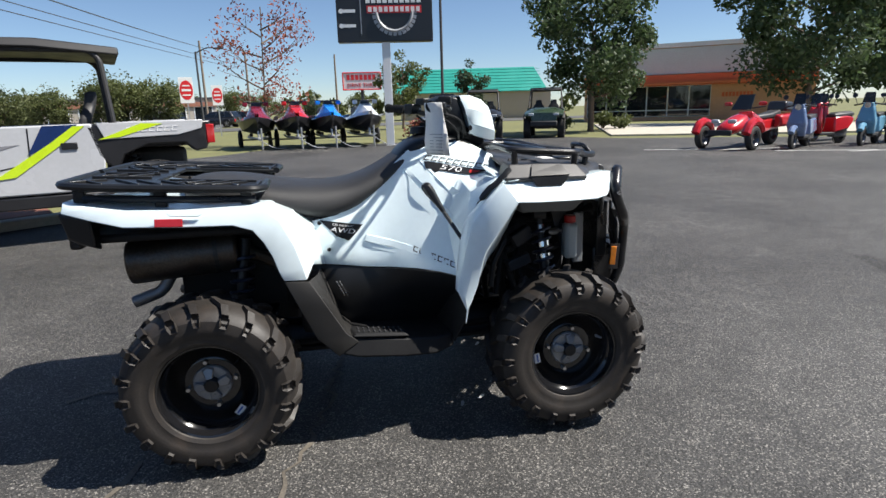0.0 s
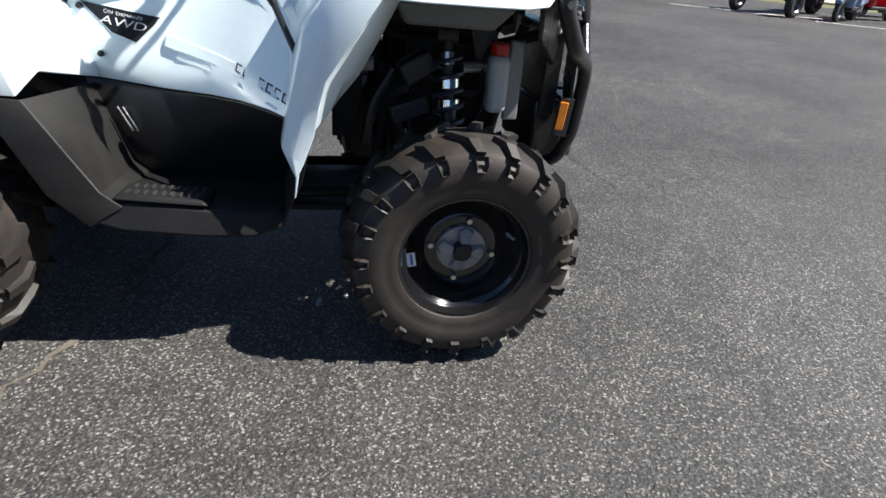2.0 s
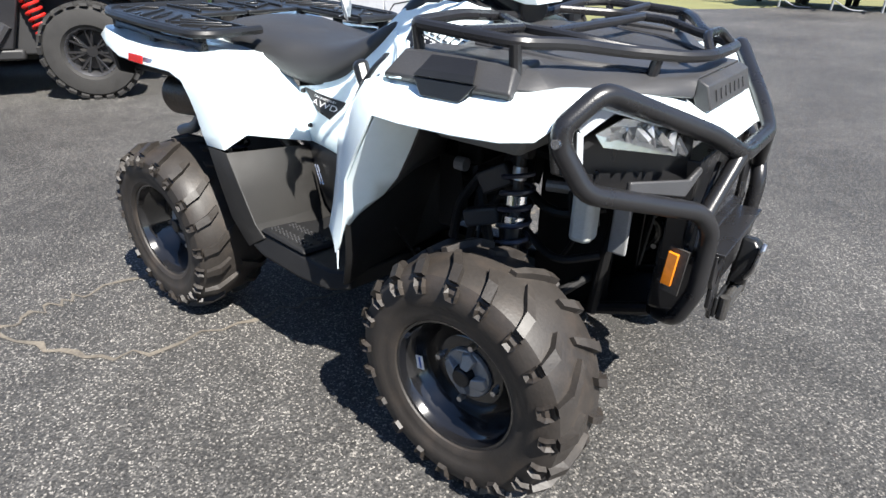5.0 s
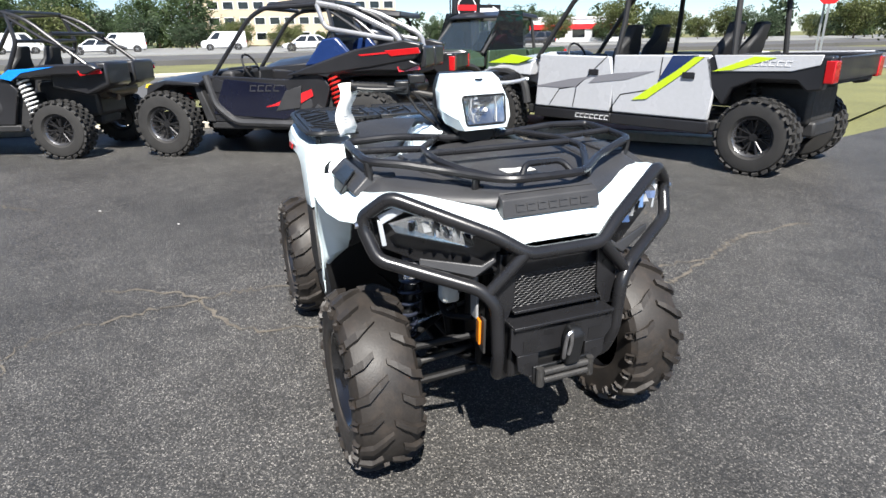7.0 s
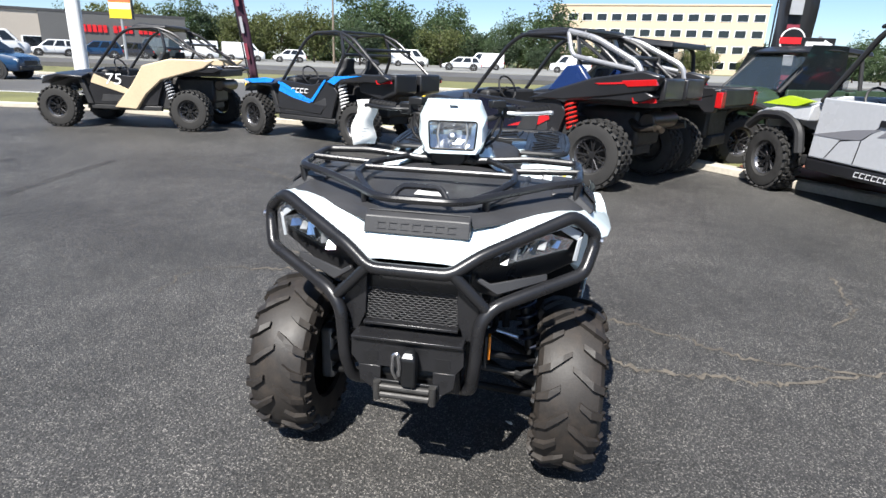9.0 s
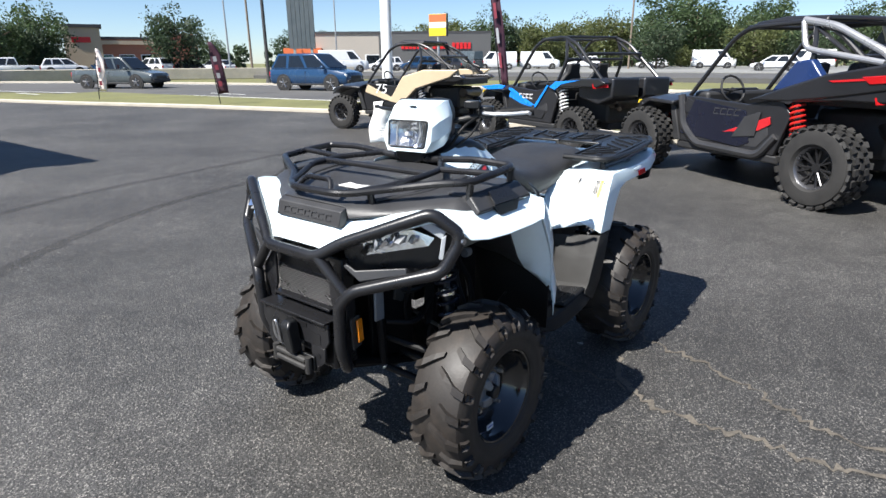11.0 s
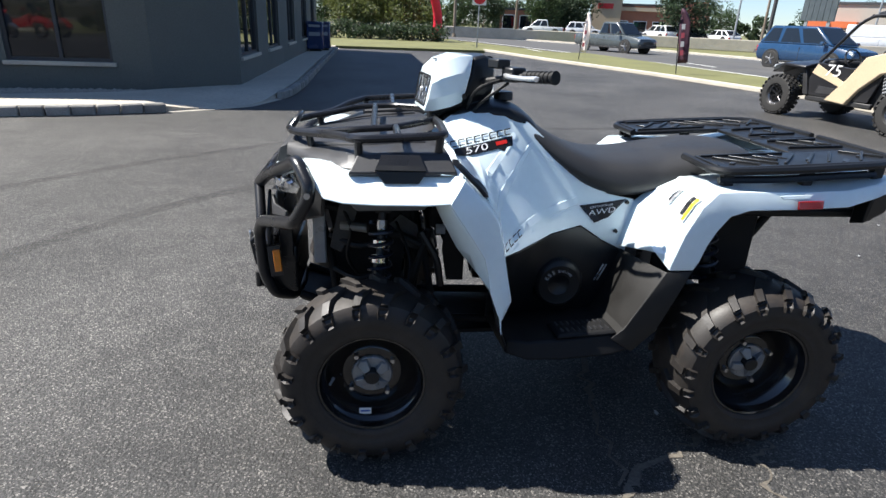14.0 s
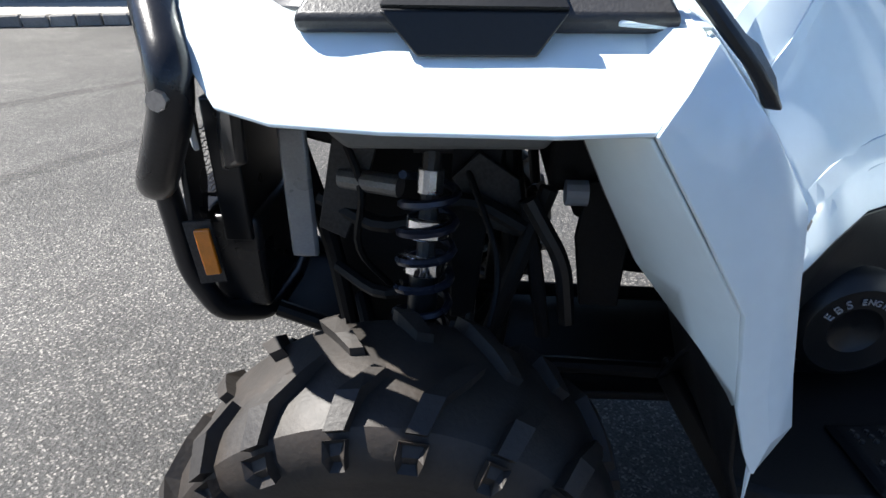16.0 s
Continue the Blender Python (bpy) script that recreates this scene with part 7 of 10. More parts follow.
    part("roof", loft(B(), roof), M_UMATTE if not hardtop else M_UBLACK, v, "hard black roof", bevel=0.03)
    if hardtop:
        part("windscreen", plate(B(), [(F - 0.62, -0.60, 1.14), (F - 0.62, 0.60, 1.14), (F - 1.10, 0.56, T - 0.10), (F - 1.10, -0.56, T - 0.10)], 0.008), M_PALEGLASS, v, "pale windscreen")
        part("rear_glass", box(B(), 0.50, 0.51, -0.58, 0.58, 1.16, T - 0.10), M_PALEGLASS, v, "pale rear window")
    return v


gen = crew_utv("light grey four-door side-by-side with black roof, lime and blue stripes", ground_pose(*inward((-1.31, 4.18), (-4.70, 3.02), 0.72)), 3.50, 4, M_SILVER)
for s in (1, -1):
    part("lime_stripe", prism(B(), [(1.40, 0.66), (1.22, 0.68), (0.80, 0.98), (0.60, 1.14), (0.70, 1.14), (0.90, 0.99)], "y", s * 0.735, s * 0.744), M_LIME, gen, "lime green stripe")
    part("blue_stripe", prism(B(), [(1.10, 0.88), (0.90, 0.96), (0.66, 1.155), (0.95, 1.15)], "y", s * 0.735, s * 0.742), M_NAVY, gen, "navy stripe")
    part("lime_stripe", prism(B(), [(3.15, 1.03), (2.92, 1.10), (3.30, 1.14), (3.72, 1.03)], "y", s * 0.70, s * 0.772), M_LIME, gen, "lime front flash")
    marks(gen, (1.95, s * 0.728, 0.425), (-s, 0, 0), (0, s, 0), 7, 0.055, 0.055, M_DECALW)
    marks(gen, (0.0, s * 0.748, 1.09), (-s, 0, 0), (0, s, 0), 7, 0.055, 0.05, M_DECALW)
# seams, swooshes and sill lines on the grey one, panels on the navy one
for s in (1, -1):
    def seam(pts, t=0.013):
        for (x0, z0), (x1, z1) in zip(pts, pts[1:]):
            d = Vector((x1 - x0, 0, z1 - z0)).normalized()
            n = Vector((-d.z, 0, d.x)) * t / 2
            a, b = Vector((x0, s * 0.7365, z0)), Vector((x1, s * 0.7365, z1))
            part("panel_seam", plate(B(), [a - n, b - n, b + n, a + n], 0.002 * s), M_UBLACK, gen, "dark panel seam")
    seam([(1.78, 1.13), (2.18, 0.78), (2.46, 0.73), (2.62, 0.52)])
    seam([(2.20, 0.77), (2.24, 0.52)])
    seam([(1.07, 1.13), (1.09, 0.80), (1.56, 0.71), (1.69, 0.53)])
    part("swoosh", prism(B(), [(2.86, 0.75), (2.30, 0.86), (1.98, 0.90), (2.10, 0.85), (2.20, 0.77), (2.45, 0.745)], "y", s * 0.735, s * 0.7390), M_GREY2, gen, "grey swoosh")
    part("swoosh", prism(B(), [(1.90, 0.91), (1.62, 0.95), (1.15, 0.985), (1.50, 0.88), (2.02, 0.82)], "y", s * 0.735, s * 0.7390), M_GREY2, gen)
    part("bed_lime", prism(B(), [(0.50, 1.00), (0.30, 1.02), (-0.10, 1.14), (0.10, 1.15)], "y", s * 0.745, s * 0.750), M_LIME, gen, "lime bed stripe")
    part("lower_panel", prism(B(), [(2.05, 0.52), (1.10, 0.46), (0.95, 0.52), (1.05, 0.86), (1.85, 0.94)], "y", s * 0.686, s * 0.698), M_NAVYD, navy_rzr, "dark navy lower door panel", bevel=0.004)
    part("grey_insert", prism(B(), [(1.20, 0.56), (0.88, 0.60), (0.84, 0.86), (1.05, 0.80)], "y", s * 0.699, s * 0.706), M_GREYPL, navy_rzr, "grey door insert", bevel=0.003)
    part("nose_strut", tube(B(), [(2.10, s * 0.68, 0.98), (2.00, s * 0.70, 0.62), (1.75, s * 0.70, 0.42), (0.80, s * 0.70, 0.40), (0.62, s * 0.69, 0.62)], 0.045, 8, 0.1), M_GREYPL, navy_rzr, "grey sill strut", smooth=True)
    part("exhaust_elbow", tube(B(), [(-0.20, s * 0.30, 0.78), (-0.35, s * 0.42, 0.70), (-0.55, s * 0.44, 0.74)], 0.045, 10, 0.06), M_EXH, navy_rzr, "brown exhaust elbow", smooth=True)
    part("edge_stripe", prism(B(), [(1.86, 0.92), (1.30, 0.70), (1.02, 0.66), (0.70, 1.02), (0.74, 1.03), (1.06, 0.70), (1.28, 0.745), (1.84, 0.96)], "y", s * 0.697, s * 0.703), M_BLUE, blue_rzr, "bright blue chevron", bevel=0.003)
    part("lower_black", prism(B(), [(1.95, 0.52), (0.85, 0.48), (0.75, 0.62), (1.10, 0.64), (1.60, 0.72)], "y", s * 0.692, s * 0.700), M_UBLACK, blue_rzr, "gloss black lower panel", bevel=0.004)
    part("bumper_lamp", box(B(), 2.62, 2.72, s * 0.40 - 0.08, s * 0.40 + 0.08, 0.83, 0.90), M_DRL, blue_rzr, "pale front lamp", bevel=0.02)
crew_utv("dark olive green hard-top side-by-side parked beyond the kerb", ground_pose((-7.9, 5.1), (-7.0, 2.9)), 2.4, 2, M_OLIVE, True)
crew_utv("black hard-top side-by-side with a short cargo bed", ground_pose(*inward((-5.42, 2.03), (-6.62, 0.18), 0.68)), 2.2, 2, M_UBLACK, True)

# ---- surroundings ----
M_WALL = surface("grey_green_block_wall", (0.112, 0.118, 0.106), 0.8, scale=1.2, fine=60, vary=0.18, bump=0.4)
M_WALL2 = surface("tan_stucco", (0.52, 0.42, 0.30), 0.9, scale=0.3, fine=14, vary=0.08, bump=0.2)
M_WALL3 = surface("pale_grey_block", (0.40, 0.36, 0.31), 0.85, scale=0.2, fine=10, vary=0.1)
M_BRICK = surface("red_brown_brick", (0.30, 0.13, 0.085), 0.85, scale=0.5, fine=20, vary=0.15)
M_DARKROOF = surface("dark_trim", (0.05, 0.05, 0.052), 0.6, scale=1, vary=0.1)
M_GREENROOF = surface("green_metal_roof", (0.03, 0.30, 0.24), 0.4, scale=0.5, vary=0.1, coat=0.2)
M_ORANGE = surface("orange_band", (0.62, 0.15, 0.05), 0.5, scale=0.6, vary=0.08)
M_SALMON = surface("salmon_siding", (0.60, 0.36, 0.22), 0.7, scale=0.6, vary=0.08)
M_WHITEP = surface("white_painted_metal", (0.74, 0.75, 0.75), 0.45, scale=2, vary=0.06)
M_PALE = surface("pale_blue_cladding", (0.55, 0.60, 0.62), 0.6, scale=0.7, vary=0.06)
M_SIGNK = surface("sign_black", (0.012, 0.012, 0.014), 0.35, scale=2, vary=0.08, coat=0.2)
M_SIGNR = surface("sign_red", (0.62, 0.02, 0.025), 0.4, scale=2, vary=0.06)
M_SIGNP = surface("sign_pink_white", (0.80, 0.72, 0.70), 0.4, scale=2, vary=0.05)
M_SLATE = surface("slate_grey_metal", (0.10, 0.12, 0.13), 0.5, 0.3, scale=4, vary=0.12)
M_GALV = surface("galvanised_steel", (0.38, 0.39, 0.40), 0.45, 0.5, scale=4, vary=0.12)
M_WOODP = surface("weathered_pole", (0.20, 0.16, 0.12), 0.9, scale=5, vary=0.25, bump=0.4)
M_BARK = surface("bark", (0.13, 0.095, 0.07), 0.95, scale=9, vary=0.3, bump=0.8)
M_TUBEMAN = surface("red_nylon", (0.72, 0.02, 0.05), 0.55, scale=2, vary=0.08)
M_MAROON = surface("maroon_print", (0.22, 0.03, 0.05), 0.6, scale=3, vary=0.1)
M_PURPLE = surface("purple_flag", (0.055, 0.018, 0.035), 0.7, scale=3, vary=0.15)
M_ROCK = surface("river_stone", (0.30, 0.27, 0.23), 0.8, scale=8, vary=0.3, spread=0.2)
M_MULCH = surface("red_mulch", (0.20, 0.08, 0.05), 0.95, scale=3, fine=50, vary=0.3, bump=0.7)


def leafy(name, color, spread=0.35):
    m = bpy.data.materials.new(name)
    m.use_nodes = True
    t = m.node_tree
    b = t.nodes["Principled BSDF"]
    g = t.nodes.new("ShaderNodeNewGeometry")
    r = t.nodes.new("ShaderNodeMapRange")
    r.inputs["To Min"].default_value, r.inputs["To Max"].default_value = 1 - spread, 1 + spread
    sc = t.nodes.new("ShaderNodeVectorMath")
    sc.operation = "SCALE"
    sc.inputs[0].default_value = color
    t.links.new(g.outputs["Random Per Island"], r.inputs["Value"])
    t.links.new(r.outputs[0], sc.inputs["Scale"])
    t.links.new(sc.outputs[0], b.inputs["Base Color"])
    b.inputs["Roughness"].default_value = 0.6
    tr = t.nodes.new("ShaderNodeBsdfTranslucent")
    mix = t.nodes.new("ShaderNodeMixShader")
    mix.inputs[0].default_value = 0.38
    t.links.new(sc.outputs[0], tr.inputs[0])
    t.links.new(b.outputs[0], mix.inputs[1])
    t.links.new(tr.outputs[0], mix.inputs[2])
    t.links.new(mix.outputs[0], t.nodes["Material Output"].inputs[0])
    return m


M_LEAF = leafy("green_leaves", (0.060, 0.095, 0.036))
M_LEAFD = leafy("dark_green_leaves", (0.046, 0.072, 0.034))
M_LEAFY = leafy("yellow_green_leaves", (0.095, 0.112, 0.034))
M_LEAFR = leafy("rusty_leaves", (0.26, 0.075, 0.045), 0.5)


def leaf_cloud(centres, radii, count, size, seed):
    """Many small leaf quads scattered round clump centres, as one mesh."""
    rng = np.random.RandomState(seed)
    C = np.array(centres, float)
    Rr = np.array(radii, float)
    idx = rng.randint(0, len(C), count)
    d = rng.normal(size=(count, 3))
    d /= np.linalg.norm(d, axis=1)[:, None]
    rad = Rr[idx] * (0.35 + 0.75 * rng.rand(count) ** 0.6)
    P = C[idx] + d * rad[:, None] * np.array([1, 1, 0.8])
    u = rng.normal(size=(count, 3))
    u /= np.linalg.norm(u, axis=1)[:, None]
    w = np.cross(u, rng.normal(size=(count, 3)))
    w /= np.linalg.norm(w, axis=1)[:, None]
    s = size * (0.6 + 0.8 * rng.rand(count))[:, None]
    V = np.stack([P - u * s, P + w * s * 0.55, P + u * s, P - w * s * 0.55], 1).reshape(-1, 3)
    me = bpy.data.meshes.new("leaves")
    me.from_pydata(V.tolist(), [], (np.arange(count * 4).reshape(-1, 4)).tolist())
    return me


def tree(name, label, at, height, spread, base, mat, count, size, seed, limbs=8, trunk=0.14, group="", fill=1.0):
    rnd = random.Random(seed)
    t = thing(name, label, "tree", pose(*at), group)
    bm = B()
    tips = []
    top = height * 0.8
    tube(bm, [(0, 0, -0.05), (rnd.uniform(-0.1, 0.1), rnd.uniform(-0.1, 0.1), base), (rnd.uniform(-0.2, 0.2), rnd.uniform(-0.2, 0.2), top)], trunk, 9, 0.3, r_end=trunk * 0.22)
    for k in range(limbs):
        z0 = base * 0.85 + (top - base * 0.85) * (k / limbs) * 0.85
        a = k * 2.4 + rnd.uniform(-0.4, 0.4)
        f = 1 - abs((z0 - base) / max(0.1, height - base) - 0.35) * 0.8
        r = spread * rnd.uniform(0.6, 1.0) * max(0.35, f)
        tip = Vector((math.cos(a) * r, math.sin(a) * r, min(height * 0.96, z0 + r * rnd.uniform(0.3, 0.9))))
        mid = Vector((math.cos(a) * r * 0.45, math.sin(a) * r * 0.45, z0 + (tip.z - z0) * 0.35))
        tube(bm, [(0, 0, z0), mid, tip], trunk * 0.38, 6, 0.2, r_end=trunk * 0.08)
        tips += [tip, mid.lerp(tip, 0.5), mid]
        for j in range(2):
            b2 = a + rnd.uniform(-0.9, 0.9)
            q = mid + Vector((math.cos(b2) * r * 0.5, math.sin(b2) * r * 0.5, r * rnd.uniform(0.1, 0.5)))
            tube(bm, [mid, q], trunk * 0.16, 5, 0, r_end=trunk * 0.05)
            tips.append(q)
    tips.append(Vector((0, 0, height * 0.94)))
    part("trunk", bm, M_BARK, t, "brown bark trunk and limbs", smooth=True)
    cs, rs = [], []
    for p in tips:
        cs.append(p + Vector((rnd.uniform(-0.2, 0.2), rnd.uniform(-0.2, 0.2), rnd.uniform(-0.1, 0.2))))
        rs.append(spread * rnd.uniform(0.16, 0.34) * fill)
    me = leaf_cloud(cs, rs, count, size, seed)
    me.materials.append(mat)
    c = new("crown", me)
    c.parent = t
    return t


def P0(az, d, z=0.0):
    return (0.45 + d * math.cos(radians(az)), -2.45 + d * math.sin(radians(az)), z)


def P1(az, d, z=0.0):
    return (2.06 + d * math.cos(radians(az)), 2.15 + d * math.sin(radians(az)), z)


def P2(az, d, z=0.0):
    return (3.12 + d * math.cos(radians(az)), -0.6 + d * math.sin(radians(az)), z)


# --- the dark dealership building
CORNER1, CORNER2, FAR = Vector((5.0, -8.3, 0)), Vector((3.82, -9.3, 0)), Vector((4.1, -26.0, 0))
build = thing("dealership_building", "dark grey-green block building with a cut corner and shop windows", "building", Matrix.Translation(CORNER1))


def wall_with(openings, length, m, H, label=""):
    """A thick wall along x with rectangular openings, built of butted blocks."""
    x = 0.0
    for a, b, z0, z1 in openings + [(length, length, 0, 0)]:
        part("wall", box(B(), x, a, -0.3, 0, 0, H, m), M_WALL, build, label)
        if b > a:
            part("wall", box(B(), a, b, -0.3, 0, 0, z0, m), M_WALL, build)
            part("wall", box(B(), a, b, -0.3, 0, z1, H, m), M_WALL, build)
        x = b
    part("parapet", box(B(), -0.02, length + 0.02, -0.40, 0.06, H, H + 0.16, m), M_DARKROOF, build, "dark roof edge")
    # block courses
    for k in range(1, 9):
        x = 0.0
        z = 0.2 + k * 0.62
        for a, b, z0, z1 in openings + [(length, length, 0, 0)]:
            if z < H - 0.2:
                part("block_course", box(B(), x, a, 0.0005, 0.006, z, z + 0.600, m), M_WALL, build)
            x = b


def window_in(parent, a, b, z0, z1, m):
    bm = B()
    for x0, x1, y0, y1 in ((a, b, z0, z0 + 0.05), (a, b, z1 - 0.05, z1), (a, a + 0.05, z0 + 0.05, z1 - 0.05), (b - 0.05, b, z0 + 0.05, z1 - 0.05), ((a + b) / 2 - 0.025, (a + b) / 2 + 0.025, z0 + 0.05, z1 - 0.05)):
        box(bm, x0, x1, -0.12, -0.04, y0, y1, m)
    w = part("window", bm, M_DARKROOF, parent, "dark-framed shop window")
    part("pane", box(B(), a + 0.05, b - 0.05, -0.085, -0.075, z0 + 0.05, z1 - 0.05, m), M_TINT, w, "dark window glass")
    part("sill", box(B(), a - 0.05, b + 0.05, -0.1, 0.05, z0 - 0.07, z0 - 0.003, m), M_CONCRETE, w, "pale window sill", bevel=0.01)


def run_of(p, q):
    """A wall's frame: x from p to q, its outer face along y = 0."""
    return Matrix.Translation(p - CORNER1) @ Matrix.Rotation(math.atan2(q.y - p.y, q.x - p.x), 4, "Z")


MID = FAR.lerp(CORNER2, 0.42)
front_end = CORNER1 + Vector((14 * math.cos(radians(7)), 14 * math.sin(radians(7)), 0))
for p, q, wins, H in ((CORNER1, front_end, [(0.58, 2.10, 0.52, 2.5), (2.26, 3.8, 0.52, 2.5), (5.2, 6.8, 0.52, 2.5), (7.0, 8.6, 0.52, 2.5)], 4.9), (CORNER2, CORNER1, [], 4.9),
                      (MID, CORNER2, [(1.2, 2.9, 0.60, 2.9), (4.6, 6.4, 0.60, 2.9), (7.7, 9.5, 0.60, 2.9)], 6.05), (FAR, MID, [(1.2, 2.8, 0.60, 2.9), (4.4, 6.2, 0.60, 2.9)], 5.35)):
    m = run_of(p, q)
    wall_with(wins, (q - p).length, m, H, "painted block wall")
    for a in wins:
        window_in(build, *a, m)
rel = [(p - CORNER1) for p in (CORNER1 + Vector((0.1, -0.3, 0)), front_end + Vector((0, -0.3, 0)), Vector((19, -26, 0)), FAR + Vector((0.3, 0, 0)), CORNER2 + Vector((0.3, -0.2, 0)))]
part("roof", prism(B(), [(p.x, p.y) for p in rel], "z", 4.72, 4.84), M_DARKROOF, build, "flat dark roof")
part("back_wall", box(B(), rel[1].x, rel[1].x + 0.3, -17.8, rel[1].y, 0, 4.9), M_WALL, build)
# stone bed at the foot of the wall
def pebbles(name, label, poly, n, size, z, seed, mat):
    rng = np.random.RandomState(seed)
    V, Fc = [], []
    (ax, ay), (bx, by), (cx, cy), (dx, dy) = poly
    base = np.array([[0, 0, 0.75], [1, 0, 0.1], [0.3, 0.95, 0.1], [-0.8, 0.6, 0.1], [-0.8, -0.6, 0.1], [0.3, -0.95, 0.1]])
    for i in range(n):
        u, v = rng.rand(2)
        x = (ax + (bx - ax) * u) * (1 - v) + (dx + (cx - dx) * u) * v
        y = (ay + (by - ay) * u) * (1 - v) + (dy + (cy - dy) * u) * v
        a = rng.rand() * 6.28
        s = size * rng.uniform(0.5, 1.3)
        R = np.array([[math.cos(a), -math.sin(a), 0], [math.sin(a), math.cos(a), 0], [0, 0, 1]])
        k = len(V)
        V += ((base * s * np.array([1, 0.8, 0.7])) @ R.T + np.array([x, y, z])).tolist()
        Fc += [(k, k + 1 + j, k + 1 + (j + 1) % 5) for j in range(5)]
    me = bpy.data.meshes.new(name)
    me.from_pydata(V, [], Fc)
    me.materials.append(mat)
    return tagged(new(name, me), label, "stones", kind="stuff")


pebbles("stone_bed", "loose river stones at the foot of the wall", ((5.15, -8.12), (18, -6.1), (18, -5.1), (5.35, -7.62)), 2200, 0.06, 0.10, 5, M_ROCK)
# blue newspaper box by the wall
for x, y, w in ((3.72, -21.6, 0.30), (3.50, -22.5, 0.27)):
    nb = thing("newspaper_box", "dark blue metal newspaper box on the pavement", "newspaper box", pose(x, y, 0.125))
    part("body", box(B(), -w, w, -w, w, 0.08, 1.05), M_NAVY, nb, bevel=0.03)
    part("foot", box(B(), -w * 0.7, w * 0.7, -w * 0.7, w * 0.7, 0.0, 0.085), M_UMATTE, nb)
    part("panel", box(B(), -w * 0.7, w * 0.7, w + 0.002, w + 0.010, 0.55, 0.68), M_DECALG, nb, "pale printed panel")
    part("panel", box(B(), -w * 0.7, w * 0.7, w + 0.002, w + 0.010, 0.86, 0.94), M_DECALG, nb)
# planted bed and hedge at the end of the lot
bm = B()
prism(bm, [(-3.9, -28.0), (3.25, -27.0), (40, -34), (40, -60), (-2, -60), (-4.5, -44)], "z", 0, 0.12)
lone("lawn", bm, M_GRASS, "lawn at the end of the lot", "lawn", kind="structure")


def bush(label, at, r, h, mat, n, size, seed, cat="bush"):
    rnd = random.Random(seed)
    b = thing("bush", label, cat, pose(*at))
    bm = B()
    cs, rs = [], []
    for k in range(9):
        a = k * 2.4
        q = Vector((math.cos(a) * r * rnd.uniform(0.2, 0.8), math.sin(a) * r * rnd.uniform(0.2, 0.8), h * rnd.uniform(0.35, 0.85)))
        tube(bm, [(0, 0, 0), q * 0.5, q], 0.025, 5, 0.1, r_end=0.008)
        cs.append(q)
        rs.append(r * rnd.uniform(0.35, 0.6))
    part("stems", bm, M_BARK, b)
    me = leaf_cloud(cs, rs, n, size, seed)
    me.materials.append(mat)
    c = new("foliage", me)
    c.parent = b
    return b


for k in range(6):
    bush("low clipped green hedge bush", P1(-92 + 1.9 * (k - 2), 41, 0.12), 1.1, 1.0, M_LEAFD, 900, 0.09, 40 + k)
for k, (az, d, h) in enumerate(((-93.5, 44, 3.6), (-91, 46, 4.2), (-89, 43, 3.2), (-88, 48, 4.5), (-95.5, 50, 2.6))):
    bush("tall yellow-green flowering shrub", P1(az, d, 0.12), 1.7, h, M_LEAFY, 1800, 0.13, 60 + k)
# red inflatable tube
tm = thing("inflatable_tube", "tall red inflatable dancing tube leaning over", "inflatable", pose(*P1(-96.2, 42, 0.12)))
part("tube", tube(B(), [(0, 0, 0), (-0.1, 0.25, 1.6), (0.5, 0.8, 3.4), (0.75, 1.0, 4.3)], 0.30, 16, 0.8, r_end=0.26), M_TUBEMAN, tm, smooth=True)
part("arm", tube(B(), [(0.75, 1.0, 4.2), (0.2, 0.7, 4.5), (-0.3, 0.6, 5.0)], 0.13, 10, 0.3, r_end=0.08), M_TUBEMAN, tm, smooth=True)
part("arm", tube(B(), [(0.75, 1.0, 4.2), (1.2, 1.2, 4.6), (1.1, 1.3, 5.2)], 0.13, 10, 0.3, r_end=0.08), M_TUBEMAN, tm, smooth=True)
part("blower", cyl(B(), (0, 0, -0.02), (0, 0, 0.4), 0.36, seg=16), M_UMATTE, tm, bevel=0.03)


def feather_flag(label, at, h, w, mat, lean, az):
    f = thing("feather_flag", label, "flag", pose(*at) @ pose(0, 0, 0, 0, 0, az) @ pose(0, 0, 0, 0, lean, 0))
    part("pole", tube(B(), [(0, 0, 0), (0, 0, h * 0.8), (w * 0.35, 0, h)], 0.018, 7, 0.5, r_end=0.008), M_TUBE, f)
    bm = B()
    rows = []
    for k in range(13):
        z = h * (0.16 + 0.82 * k / 12)
        ww = w * min(1, 1.9 * math.sqrt(max(0.0, 1 - k / 12.3)))
        rows.append([(0.02 + ww * j / 4, 0.05 * math.sin(j * 1.3 + k * 0.7), z) for j in range(5)])
    patch(bm, rows)
    c = part("cloth", bm, mat, f, "printed banner cloth", solid=0.003, smooth=True)
    for k in range(4):
        part("print", box(B(), w * 0.3, w * 0.62, -0.09, -0.083, h * (0.28 + 0.13 * k), h * (0.36 + 0.13 * k)), M_DECALG if k % 2 else M_MAROON, f, "plain printed block")
    return f


